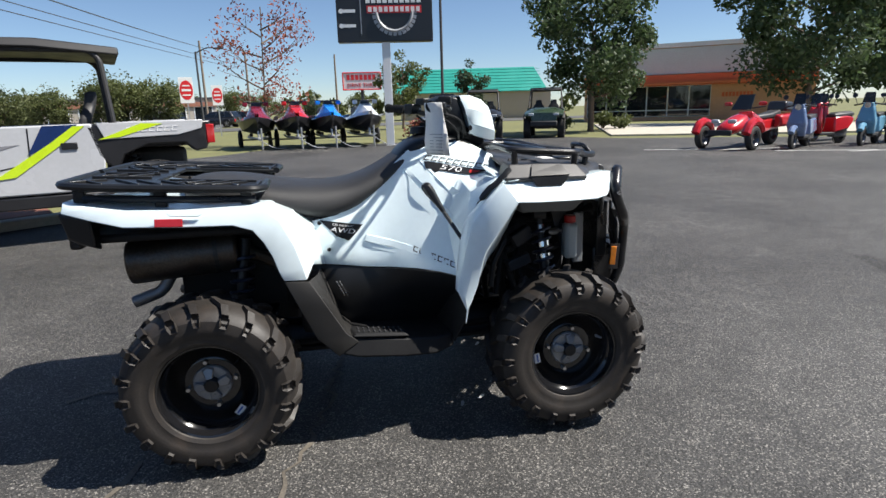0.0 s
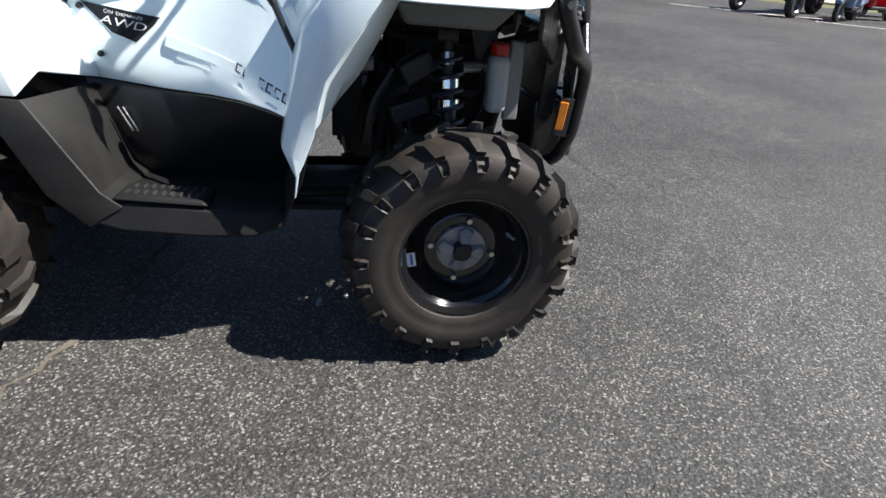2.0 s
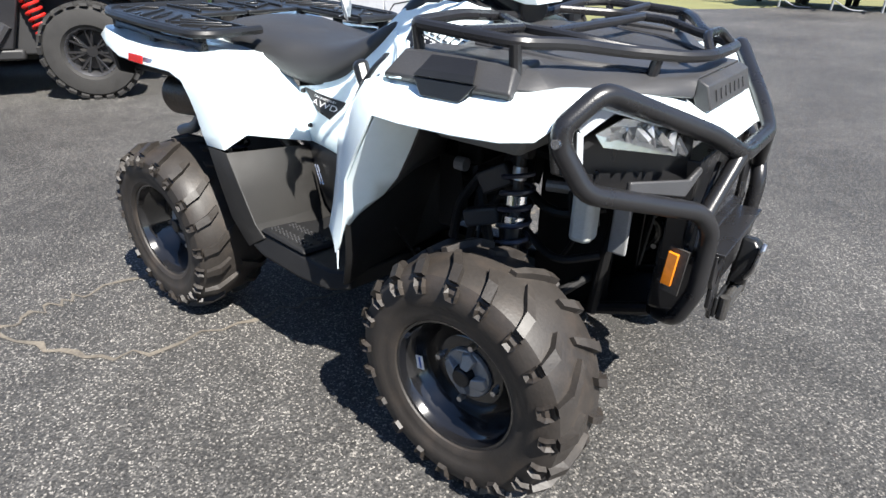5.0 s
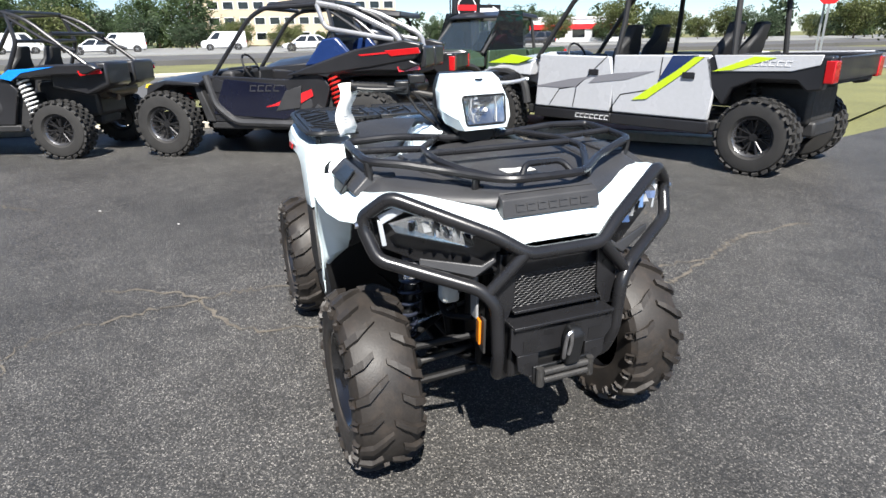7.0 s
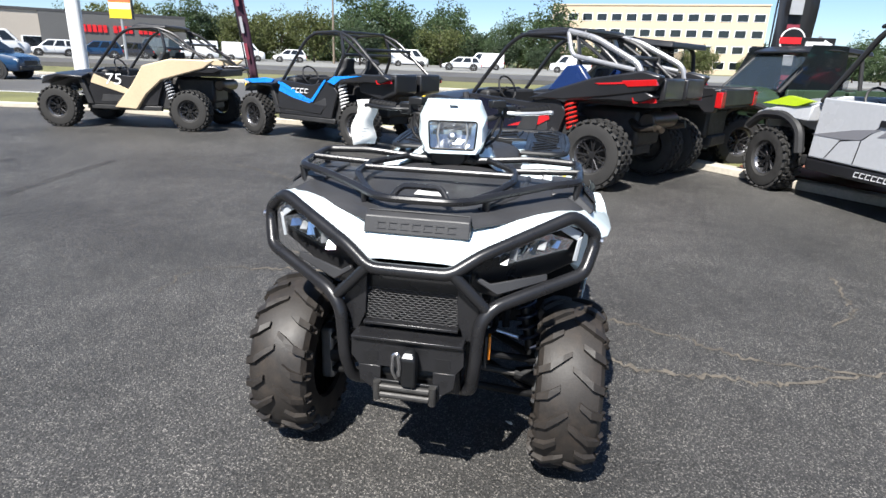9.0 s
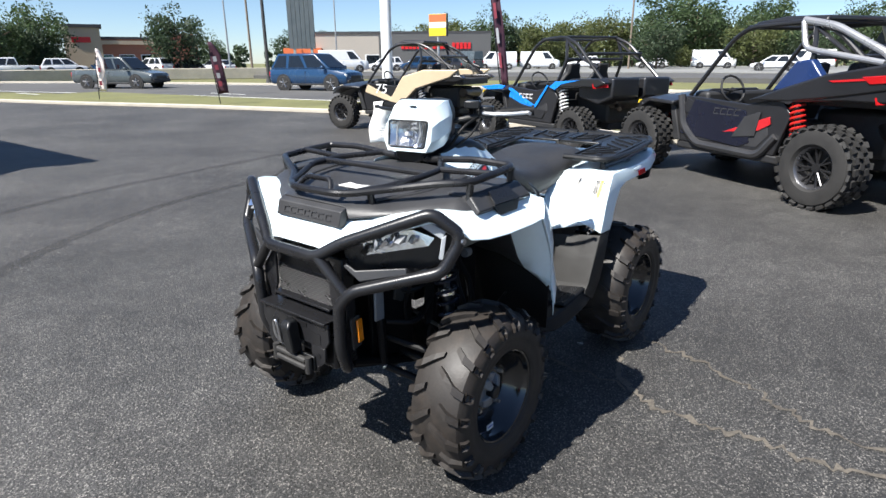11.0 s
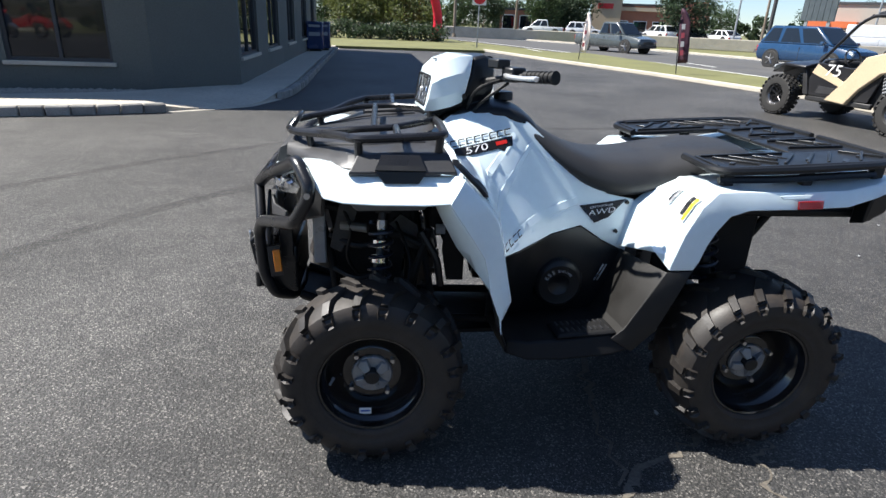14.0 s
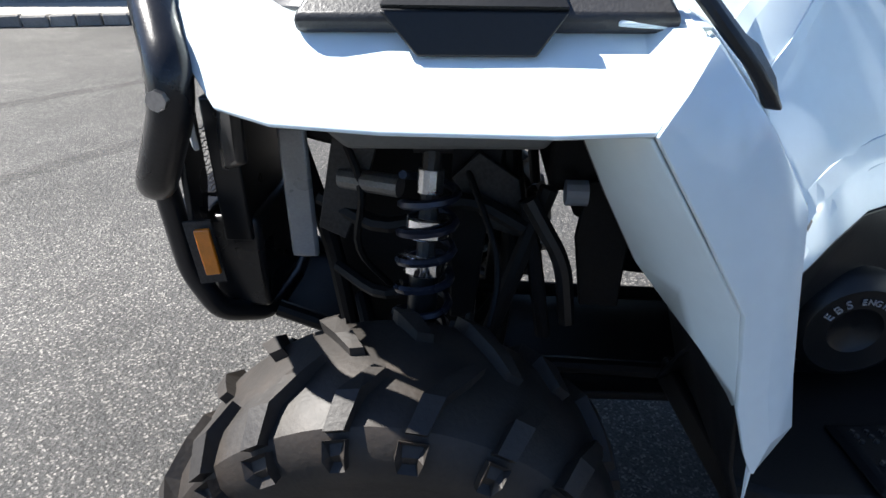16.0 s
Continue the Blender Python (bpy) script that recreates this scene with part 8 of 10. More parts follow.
feather_flag("short purple and red feather flag by the kerb", (-8.75, -17.6, 0.05), 2.1, 0.34, M_PURPLE, -6, 140)
feather_flag("white and red feather flag by the kerb", (-7.6, -24.6, 0.05), 2.0, 0.3, M_SIGNP, 4, 140)
feather_flag("tall dark red feather flag behind the parked vehicles", (-9.6, -6.4, 0.05), 4.3, 0.20, M_PURPLE, -8, 105)
flag = feather_flag("black feather flag with a round red badge", (-9.9, 4.46, 0.05), 3.6, 0.74, M_SIGNK, 0, 95)
part("badge", cyl(B(), (0.37, -0.082, 1.94), (0.37, -0.098, 1.94), 0.24, seg=28), M_DECALW, flag, "round red and white badge")
part("badge_face", cyl(B(), (0.37, -0.096, 1.94), (0.37, -0.101, 1.94), 0.215, seg=28), M_SIGNK, flag)
part("badge_band", box(B(), 0.13, 0.61, -0.106, -0.100, 1.88, 2.00), M_SIGNR, flag)
arrow = thing("one_way_sign", "black sign with a white arrow on a post", "sign", pose(-9.2, 5.10, 0) @ pose(0, 0, 0, 0, 0, 95))
part("post", cyl(B(), (0, 0.03, -0.05), (0, 0.03, 2.05), 0.03, seg=10), M_GALV, arrow)
part("board", box(B(), -0.34, 0.26, -0.012, 0.0, 1.80, 2.02), M_SIGNK, arrow, bevel=0.004)
part("arrow", prism(B(), [(-0.26, 1.87), (0.06, 1.87), (0.06, 1.83), (0.22, 1.91), (0.06, 1.99), (0.06, 1.95), (-0.26, 1.95)], "y", -0.018, -0.0125), M_DECALW, arrow, "white arrow")

# --- signs and poles
def pole(name, label, at, h, r, mat, cat="pole", arm=None):
    p = thing(name, label, cat, pose(*at))
    part("post", cyl(B(), (0, 0, -0.05), (0, 0, h), r, r * 0.7, 12), mat, p, smooth=True)
    part("base", cyl(B(), (0, 0, -0.02), (0, 0, 0.35), r * 1.9, r * 1.3, 12), mat, p)
    if arm:
        part("arm", tube(B(), [(0, 0, h - 0.1), (arm[0] * 0.5, arm[1] * 0.5, h + 0.25), (arm[0], arm[1], h + 0.2)], r * 0.45, 7, 0.2), mat, p)
        part("lamp_head", box(B(), -0.32, 0.32, -0.12, 0.12, -0.08, 0.05, pose(arm[0], arm[1], h + 0.2, 0, 0, math.degrees(math.atan2(arm[1], arm[0])))), mat, p, bevel=0.03)
    return p


big = thing("pylon_sign", "tall black dealership sign on a white post", "sign", pose(2.75, 18.6, 0) @ pose(0, 0, 0, 0, 0, -7))
part("post", box(B(), -0.14, 0.14, -0.14, 0.14, -0.05, 3.6), M_WHITEP, big, bevel=0.01)
board = part("board", box(B(), -1.62, 1.62, -0.2, 0.2, 3.5, 7.2), M_SIGNK, big, "black sign board", bevel=0.03)
part("red_band", box(B(), -0.60, 1.25, -0.212, -0.204, 4.42, 4.66), M_SIGNR, board, "red name band")
for k in range(10):
    part("name_mark", box(B(), -0.55 + 0.18 * k, -0.43 + 0.18 * k, -0.22, -0.213, 4.46, 4.62), M_SIGNP, board)
    part("name_mark", box(B(), -0.62 + 0.19 * k, -0.48 + 0.19 * k, -0.214, -0.204, 4.74, 5.05), M_DECALW, board)
bm = B()
for k in range(15):
    a = math.pi + math.pi * k / 14
    m = Matrix.Translation((0.33, -0.208, 4.45)) @ Matrix.Rotation(-a, 4, "Y")
    box(bm, 0.60, 0.76, -0.004, 0.004, -0.06, 0.06, m)
tube(bm, [(0.33 + 0.6 * math.cos(math.pi + math.pi * k / 16), -0.208, 4.45 + 0.6 * math.sin(math.pi + math.pi * k / 16)) for k in range(17)], 0.05, 4, 0)
part("gear_mark", bm, M_DECALG, board, "grey gear emblem")
part("divider", box(B(), -0.82, -0.79, -0.212, -0.204, 3.75, 7.0), M_DECALG, board)
for z in (3.98, 4.45, 4.95):
    part("partner_mark", box(B(), -1.40, -0.98, -0.212, -0.204, z, z + 0.10), M_DECALW, board)
    part("partner_mark", cyl(B(), (-1.46, -0.212, z + 0.05), (-1.46, -0.204, z + 0.05), 0.08, seg=12), M_DECALW, board)
pole("lamp_post", "thin dark lamp post", P0(78.6, 26), 8.0, 0.07, M_DARKROOF, "lamp post", (0.0, 0.6))
dk = thing("drive_thru_sign", "red and white drive-through sign on a post", "sign", pose(*P0(86.2, 62)) @ pose(0, 0, 0, 0, 0, -4))
part("post", cyl(B(), (0, 0, 0), (0, 0, 3.4), 0.16, seg=10), M_DARKROOF, dk)
db = part("board", box(B(), -1.95, 1.95, -0.2, 0.2, 3.35, 5.1), M_SIGNP, dk, "pale sign face", bevel=0.03)
part("red_frame", tube(B(), [(-1.9, -0.21, 3.4), (1.9, -0.21, 3.4), (1.9, -0.21, 5.05), (-1.9, -0.21, 5.05)], 0.06, 6, 0.05, True), M_SIGNR, db)
for k in range(7):
    part("name_mark", box(B(), -1.5 + 0.43 * k, -1.2 + 0.43 * k, -0.23, -0.205, 4.35, 4.85), M_SIGNR, db)
lettering("DRIVE THRU", 0.52, facing(Vector((0, -0.215, 3.82)), (1, 0, 0), (0, -1, 0)), M_SIGNR, db, "drive_thru_lettering", depth=0.01)


def entry_sign(at, az, h, octagon=False, label="red and white do-not-enter sign on a post", tall=False):
    s = thing("road_sign", label, "road sign", pose(*at) @ pose(0, 0, 0, 0, 0, az))
    part("post", box(B(), -0.03, 0.03, -0.02, 0.02, -0.05, h), M_GALV, s)
    if octagon:
        bm = prism(B(), [(0.42 * math.cos(radians(22.5 + 45 * k)), h - 0.42 + 0.42 * math.sin(radians(22.5 + 45 * k))) for k in range(8)], "y", -0.03, -0.022)
        part("face", bm, M_SIGNR, s, "red octagon")
        lettering("STOP", 0.28, facing(Vector((0, -0.034, h - 0.42)), (1, 0, 0), (0, -1, 0)), M_DECALW, s, "stop_lettering")
    else:
        k = 1.0 if tall else 0.0
        part("face", box(B(), -0.38 + 0.08 * k, 0.38 - 0.08 * k, -0.03, -0.022, h - 0.8 - 0.35 * k, h), M_DECALW, s, "white sign face", bevel=0.004)
        bm = cyl(B(), (0, -0.036, 0), (0, -0.0305, 0), 0.36, seg=28)
        bm.transform(Matrix.Translation((0, 0, h - 0.4 - 0.17 * k)) @ Matrix.Diagonal((1 - 0.22 * k, 1, 1 + 0.2 * k, 1)))
        part("disc", bm, M_SIGNR, s, "red disc")
        part("bar", box(B(), -0.24 + 0.04 * k, 0.24 - 0.04 * k, -0.042, -0.0365, h - 0.45 - 0.17 * k, h - 0.35 - 0.17 * k), M_DECALW, s)
        if tall:
            part("bar", box(B(), -0.15, 0.15, -0.042, -0.0365, h - 0.40, h - 0.34), M_DECALW, s)
            part("bar", box(B(), -0.17, 0.17, -0.042, -0.0365, h - 0.82, h - 0.76), M_DECALW, s)
    return s


entry_sign(P0(101.7, 30), 12, 2.95, tall=True)
entry_sign(P0(99.2, 38), 9, 2.95, tall=True)
entry_sign(P0(119.5, 24), 25, 3.0, True, "red stop sign on a post")
ow = thing("road_sign", "black one-way arrow sign on a post", "road sign", pose(*P0(119.9, 24.3)) @ pose(0, 0, 0, 0, 0, 25))
part("face", box(B(), -0.45, 0.45, -0.03, -0.02, 3.05, 3.4), M_SIGNK, ow, bevel=0.005)
part("arrow", prism(B(), [(-0.36, 3.17), (0.1, 3.17), (0.1, 3.09), (0.38, 3.225), (0.1, 3.36), (0.1, 3.28), (-0.36, 3.28)], "y", -0.036, -0.0305), M_DECALW, ow, "white arrow")
part("post", box(B(), -0.03, 0.03, -0.02, 0.02, -0.05, 3.2), M_GALV, ow)
entry_sign((-4.1, -32.0, 0.1), 178, 3.0)
pole("lamp_post", "dark street lamp with a curved arm", P0(100.6, 46), 5.6, 0.09, M_DARKROOF, "street lamp", (1.6, -0.3))
for az, d, h in ((100.2, 70, 9), (96.5, 75, 8), (88.6, 80, 8.5)):
    pole("utility_pole", "weathered wooden utility pole", P0(az, d), h, 0.15, M_WOODP, "utility pole")
for az, d, h in ((-87.0, 60, 11), (-97.5, 62, 10.5), (-103.0, 70, 9), (-123.5, 85, 12), (-158, 90, 12)):
    u = pole("utility_pole", "weathered wooden utility pole with a crossarm", P1(az, d), h, 0.16, M_WOODP, "utility pole")
    part("crossarm", box(B(), -1.2, 1.2, -0.06, 0.06, h - 0.9, h - 0.75), M_WOODP, u)
pole("lamp_post", "tall dark street lamp across the road", P1(-124.3, 46), 12.0, 0.13, M_DARKROOF, "street lamp", (0.9, 0.6))
pole("lamp_post", "tall thin galvanised lamp post", P1(-121.5, 70), 11.0, 0.10, M_GALV, "street lamp", (1.2, 0.5))
pole("lamp_post", "tall thin galvanised lamp post", P1(-131.0, 75), 9.0, 0.10, M_GALV, "street lamp", (1.2, 0.5))
tw = thing("twin_sign_posts", "two tall white round sign posts side by side", "sign posts", pose(*P1(-134.3, 27)))
for y in (-0.28, 0.28):
    part("post", cyl(B(), (y * 0.7, y, -0.05), (y * 0.7, y, 9.0), 0.17, seg=16), M_WHITEP, tw, smooth=True)
bb = thing("back_of_sign", "grey ribbed back of a two-post roadside sign", "sign", pose(*P1(-127.5, 44)) @ pose(0, 0, 0, 0, 0, 128))
for x in (-0.6, 0.6):
    part("post", box(B(), x - 0.08, x + 0.08, -0.08, 0.08, -0.05, 2.4), M_GALV, bb)
for k in range(6):
    part("slat", box(B(), -0.92 + 0.3 * k, -0.64 + 0.3 * k, -0.12, 0.12, 2.35, 5.6), M_SLATE, bb)
yl = thing("shop_sign", "yellow and orange shop sign on a post", "sign", pose(*P1(-140.4, 72)) @ pose(0, 0, 0, 0, 0, 105))
part("post", cyl(B(), (0, 0, -0.05), (0, 0, 4.5), 0.15, seg=10), M_GALV, yl)
part("board", box(B(), -1.1, 1.1, -0.2, 0.2, 4.3, 6.7), M_YELLOW, yl, "yellow face", bevel=0.03)
part("top_panel", box(B(), -1.06, 1.06, -0.22, 0.22, 5.85, 6.66), M_ORANGE, yl, "orange panel")
part("band", box(B(), -1.06, 1.06, -0.22, 0.22, 5.2, 5.8), M_SIGNP, yl, "pale band")
part("edge", box(B(), 1.102, 1.16, -0.24, 0.24, 4.25, 6.75), M_DARKROOF, yl)


def wire(name, pts, sag=1.2, r=0.022):
    a, b = Vector(pts[0]), Vector(pts[1])
    P = [a.lerp(b, k / 16) - Vector((0, 0, sag * 4 * (k / 16) * (1 - k / 16))) for k in range(17)]
    lone("overhead_wire", tube(B(), P, r, 5, 0), M_DARKROOF, "black overhead wire between poles", "wire", kind="structure")


wire("wire", ((-22.2, 8, 7.9), (-14.7, 163, 11.7)), 0.3, 0.035)
wire("wire", ((-22.0, 8, 8.5), (-14.4, 163, 12.3)), 0.3, 0.035)
wire("wire", ((-11, 2, 5.6), (-15.6, 92.2, 10.8), (5, 149.5, 10)), 0.3, 0.035)
for dz in (0, 0.9):
    wire("wire", ((30, -49, 5.6 + dz), (-5.5, -59.4, 5.9 + dz), (-20.4, -64.1, 7.6 + dz), (-52.7, -48.9, 8.4 + dz), (-90, -12, 6.2 + dz)), 0.15, 0.03)


def shop(label, at, az, L, D, h, wall, rows=1, band=None, roof=M_DARKROOF, wins=8, win_h=(0.6, 2.6), glass=M_TINT):
    b = thing("shop_building", label, "building", pose(*at) @ pose(0, 0, 0, 0, 0, az))
    part("wall", box(B(), -L / 2, L / 2, 0, D, 0, h), wall, b)
    part("roof_edge", box(B(), -L / 2 - 0.15, L / 2 + 0.15, -0.15, D + 0.15, h, h + 0.3), roof, b)
    if band:
        part("band", box(B(), -L / 2 - 0.05, L / 2 + 0.05, -0.25, -0.003, h - band[1], h - band[0]), band[2], b, "coloured fascia band")
    st = L / wins
    for r in range(rows):
        z0, z1 = win_h[0] + r * 3.0, win_h[1] + r * 3.0
        for k in range(wins):
            x = -L / 2 + st * (k + 0.5)
            w = part("window", box(B(), x - st * 0.36, x + st * 0.36, -0.06, -0.003, z0, z1), M_WHITEP, b, "window frame")
            part("pane", box(B(), x - st * 0.32, x + st * 0.32, -0.09, -0.061, z0 + 0.1, z1 - 0.1), glass, w)
    return b


ob = shop("low salmon-sided restaurant with an orange roof band and pale upper wall", (*P0(56.0, 46)[:2], 0), -34, 15, 10, 5.0, M_SALMON, 0, (1.85, 2.6, M_ORANGE), M_WHITEP, 6, (0.5, 2.3))
for k in range(6):
    x = -7.3 + 1.42 * k
    w = part("window", box(B(), x, x + 1.42, -0.06, -0.003, 0.25, 2.42), M_WHITEP, ob, "white shop window frame")
    part("pane", box(B(), x + 0.05, x + 1.37, -0.10, -0.061, 0.75, 2.36), M_TINT, w, "large dark pane")
    part("pane", box(B(), x + 0.05, x + 1.37, -0.10, -0.061, 0.30, 0.68), M_TINT, w)
for k in range(9):
    part("siding_board", box(B(), 1.25, 7.5, -0.05, -0.003, 0.1 + 0.25 * k, 0.33 + 0.25 * k), M_SALMON, ob)
for k in range(9):
    part("name_mark", box(B(), 1.9 + 0.22 * k, 2.06 + 0.22 * k, -0.09, -0.051, 1.55, 1.85), M_ORANGE, ob)
part("upper_wall", box(B(), -7.55, 7.55, -0.08, -0.003, 3.2, 4.95), M_PALE, ob, "pale blue upper wall")
part("awning", box(B(), -7.7, 7.7, -1.3, -0.26, 2.45, 2.62), M_ORANGE, ob, "orange awning")
lone("pavement_2", prism(B(), [(11.5, 19), (24, 13), (31, 19), (17, 32)], "z", -0.01, 0.06), M_CONCRETE, "pale pavement before the restaurant", "pavement", kind="structure")
gb = thing("green_roof_building", "low building with a green metal roof", "building", pose(*P0(75.5, 72)) @ pose(0, 0, 0, 0, 0, -14))
part("wall", box(B(), -9, 9, 0, 9, 0, 3.2), M_WALL2, gb)
part("roof", loft(B(), [[(-9.6, -0.6, 3.1), (-9.6, 9.6, 3.1), (-9.6, 6.5, 6.0), (-9.6, 2.5, 6.0)], [(8.6, -0.6, 3.1), (8.6, 9.6, 3.1), (7.2, 6.5, 6.0), (7.2, 2.5, 6.0)]]), M_GREENROOF, gb, "green standing-seam roof")
for k in range(8):
    part("seam", box(B(), -9.6, 7.9, -0.02, 0.02, -0.02, 0.03, pose(0, -0.55 + 0.40 * k, 3.16 + 0.375 * k, 43, 0, 0)), M_GREENROOF, gb)
adv = shop("long grey auto-parts shop with a dark front and red letters", (*P1(-136.3, 88)[:2], 0.3), 131, 28, 12, 5.0, M_WALL3, 1, None, M_DARKROOF, 6, (0.5, 2.2))
part("dark_front", box(B(), -2.0, 14.05, -0.12, -0.003, 0.0, 5.2), surface("charcoal_panel", (0.10, 0.10, 0.10), 0.7, scale=0.6, vary=0.1), adv, "charcoal shop front")
for k in range(18):
    if k not in (7, 12):
        part("name_mark", box(B(), 1.2 + 0.56 * k, 1.62 + 0.56 * k, -0.25, -0.125, 2.9, 3.75), M_SIGNR, adv)
part("entrance_canopy", box(B(), -15.2, -10, -1.6, -0.02, 2.4, 3.1), M_ORANGE, adv, "orange entrance canopy")
rb = shop("red-brown brick restaurant with a pale tower", (*P1(-114.5, 96)[:2], 0.3), 158, 16, 10, 4.4, M_BRICK, 1, (0.2, 0.7, M_WALL2), M_DARKROOF, 6, (0.8, 2.4))
part("tower", box(B(), -8.5, -4.2, -0.6, 3, 0, 5.8), M_WALL2, rb, "pale tower")
part("tower_cap", box(B(), -8.8, -3.9, -0.9, 3.3, 5.8, 6.2), M_DARKROOF, rb)
part("name_mark", box(B(), -7.6, -5.4, -0.68, -0.602, 3.9, 4.6), M_SIGNR, rb)
part("tower", box(B(), 4.5, 7.5, -0.5, 3, 0, 5.2), M_BRICK, rb)
shop("tall tan apartment building with rows of small windows", (*P2(171.5, 135)[:2], 0.5), 80, 42, 14, 13.0, M_WALL2, 4, None, M_WALL2, 14, (1.0, 2.5))
shop("low white building beyond the street", (*P2(146, 105)[:2], 0.3), 60, 16, 10, 3.6, M_WHITEP, 1, (0.8, 1.6, M_SIGNR), M_WHITEP, 5)
shop("low dark red shop at the street corner", (*P1(-104.5, 92)[:2], 0.2), 165, 10, 8, 3.2, M_BRICK, 1, None, M_DARKROOF, 4)
shop("low grey shop down the side street", (*P0(106, 95)[:2], 0.0), 15, 22, 10, 3.6, M_WALL3, 1, (0.4, 1.0, M_BRICK), M_DARKROOF, 6)

# --- trees
tree("tree", "leafy green street tree beside the restaurant", (12.85, 23.7, 0), 7.8, 3.2, 1.7, M_LEAF, 15000, 0.105, 11, 11, 0.15)
tree("tree", "large leafy green tree before the restaurant", P0(47.2, 36), 9.5, 4.6, 1.8, M_LEAF, 17000, 0.13, 12, 12, 0.2)
tree("tree", "leafy green tree at the lot edge", P0(40.5, 40), 8.5, 3.6, 1.6, M_LEAF, 11000, 0.13, 13, 10, 0.18)
tree("tree", "thin tree with sparse rusty red leaves", P0(95.0, 24), 6.4, 2.2, 1.3, M_LEAFR, 1700, 0.060, 14, 14, 0.09, fill=0.9)
tree("tree", "young green tree behind the sign", P0(82.5, 40), 5.0, 1.8, 1.2, M_LEAFY, 3500, 0.10, 15, 9, 0.08)
tree("tree", "dark green tree by the green roof", P0(75.8, 56), 5.6, 1.9, 1.2, M_LEAFD, 3000, 0.12, 16, 8, 0.1)
far1 = tree("far_tree", "broad green tree in the distant row", P1(-117.6, 80), 8.0, 3.2, 1.5, M_LEAFD, 5200, 0.17, 21, 11, 0.18, "distant trees", 1.6)
far2 = tree("far_tree", "round yellow-green tree in the distant row", P1(-150.0, 96), 7.5, 3.6, 1.2, M_LEAFY, 5000, 0.18, 22, 11, 0.18, "distant trees", 1.6)
far3 = tree("far_tree", "dark green tree in the distant row", P1(-108.0, 90), 9.0, 3.0, 1.5, M_LEAF, 5200, 0.17, 23, 11, 0.18, "distant trees", 1.6)
rndt = random.Random(77)
def more(base, p, k):
    c = copy_thing(base, pose(p[0], p[1], 0.1, 0, 0, rndt.uniform(0, 360)))
    c.scale = (k * rndt.uniform(0.9, 1.2), k * rndt.uniform(0.9, 1.2), k)
    return c


for az, d, k in ((-105.2, 84, 0.85), (-106.8, 88, 0.8), (-102.5, 95, 0.7), (-120.2, 92, 0.6), (-100.0, 80, 0.7), (-97.8, 78, 0.65), (-94.5, 70, 0.62), (-92.0, 66, 0.60), (-90.0, 72, 0.66), (-87.5, 64, 0.60), (-85.5, 58, 0.58), (-111.0, 110, 0.7), (-130, 125, 0.9), (-137, 130, 0.9), (-127.0, 120, 0.9)):
    more(rndt.choice((far1, far3)), P1(az, d), k)
for az in range(-166, -141, 2):
    more(rndt.choice((far1, far2, far2, far3)), P1(az + rndt.uniform(-0.8, 0.8), rndt.uniform(100, 130)), rndt.uniform(0.8, 1.25))
for az in range(-178, -160, 2):
    more(rndt.choice((far1, far3, far3)), P1(az + rndt.uniform(-0.8, 0.8), rndt.uniform(110, 140)), rndt.uniform(1.0, 1.5))
for az in range(118, 200, 2):
    d = rndt.uniform(85, 125)
    if 161 < az < 181:
        d, k = rndt.uniform(88, 105), rndt.uniform(0.35, 0.6)
    else:
        k = rndt.uniform(0.45, 0.85)
    more(rndt.choice((far1, far2, far3)), P2(az + rndt.uniform(-0.8, 0.8), d), k)
for az in range(84, 124, 3):
    more(rndt.choice((far1, far2, far3)), P0(az + rndt.uniform(-1, 1), rndt.uniform(95, 130)), rndt.uniform(0.5, 0.85))
for az in (104, 106.5, 108, 112, 115, 118):
    more(far2, P0(az, rndt.uniform(48, 60)), rndt.uniform(0.45, 0.6))
for k, (az, d) in enumerate(((70.0, 30), (67.5, 29), (63.5, 31), (62.0, 30.5), (76.5, 26), (79.5, 25), (81, 25.5))):
    bush("small green ornamental grass bush", P0(az, d), 0.6, 0.8, M_LEAFY if k < 4 else M_LEAFR, 700, 0.07, 80 + k)


def woodland(label, pts, h0, n, size, seed, mat):
    """A far belt of trees, too far to count."""
    rng = np.random.RandomState(seed)
    cs, rs = [], []
    for (ax, ay), (bx, by) in zip(pts, pts[1:]):
        L = math.hypot(bx - ax, by - ay)
        for k in range(int(L / 2.6)):
            t = rng.rand()
            hh = h0 * rng.uniform(0.55, 1.15)
            for j in range(3):
                cs.append((ax + (bx - ax) * t + rng.uniform(-2, 2), ay + (by - ay) * t + rng.uniform(-2, 2), hh * (0.2 + 0.28 * j)))
                rs.append(hh * rng.uniform(0.20, 0.34))
    me = leaf_cloud(cs, rs, n, size, seed)
    me.materials.append(mat)
    tagged(new("woodland", me), label, "woods", kind="stuff")


def ring_pts(f, az, d):
    return [f(a, d)[:2] for a in az]


woodland("distant green belt of trees", ring_pts(P1, range(-172, -138, 6), 150), 9.0, 9000, 0.55, 301, M_LEAF)
woodland("distant belt of trees", ring_pts(P2, range(112, 206, 6), 160), 8.0, 15000, 0.6, 302, M_LEAFD)
woodland("distant belt of trees", ring_pts(P1, range(-142, -84, 6), 170), 7.0, 9000, 0.6, 303, M_LEAFD)
woodland("distant belt of trees", ring_pts(P0, range(60, 128, 6), 150), 6.0, 9000, 0.55, 304, M_LEAFY)

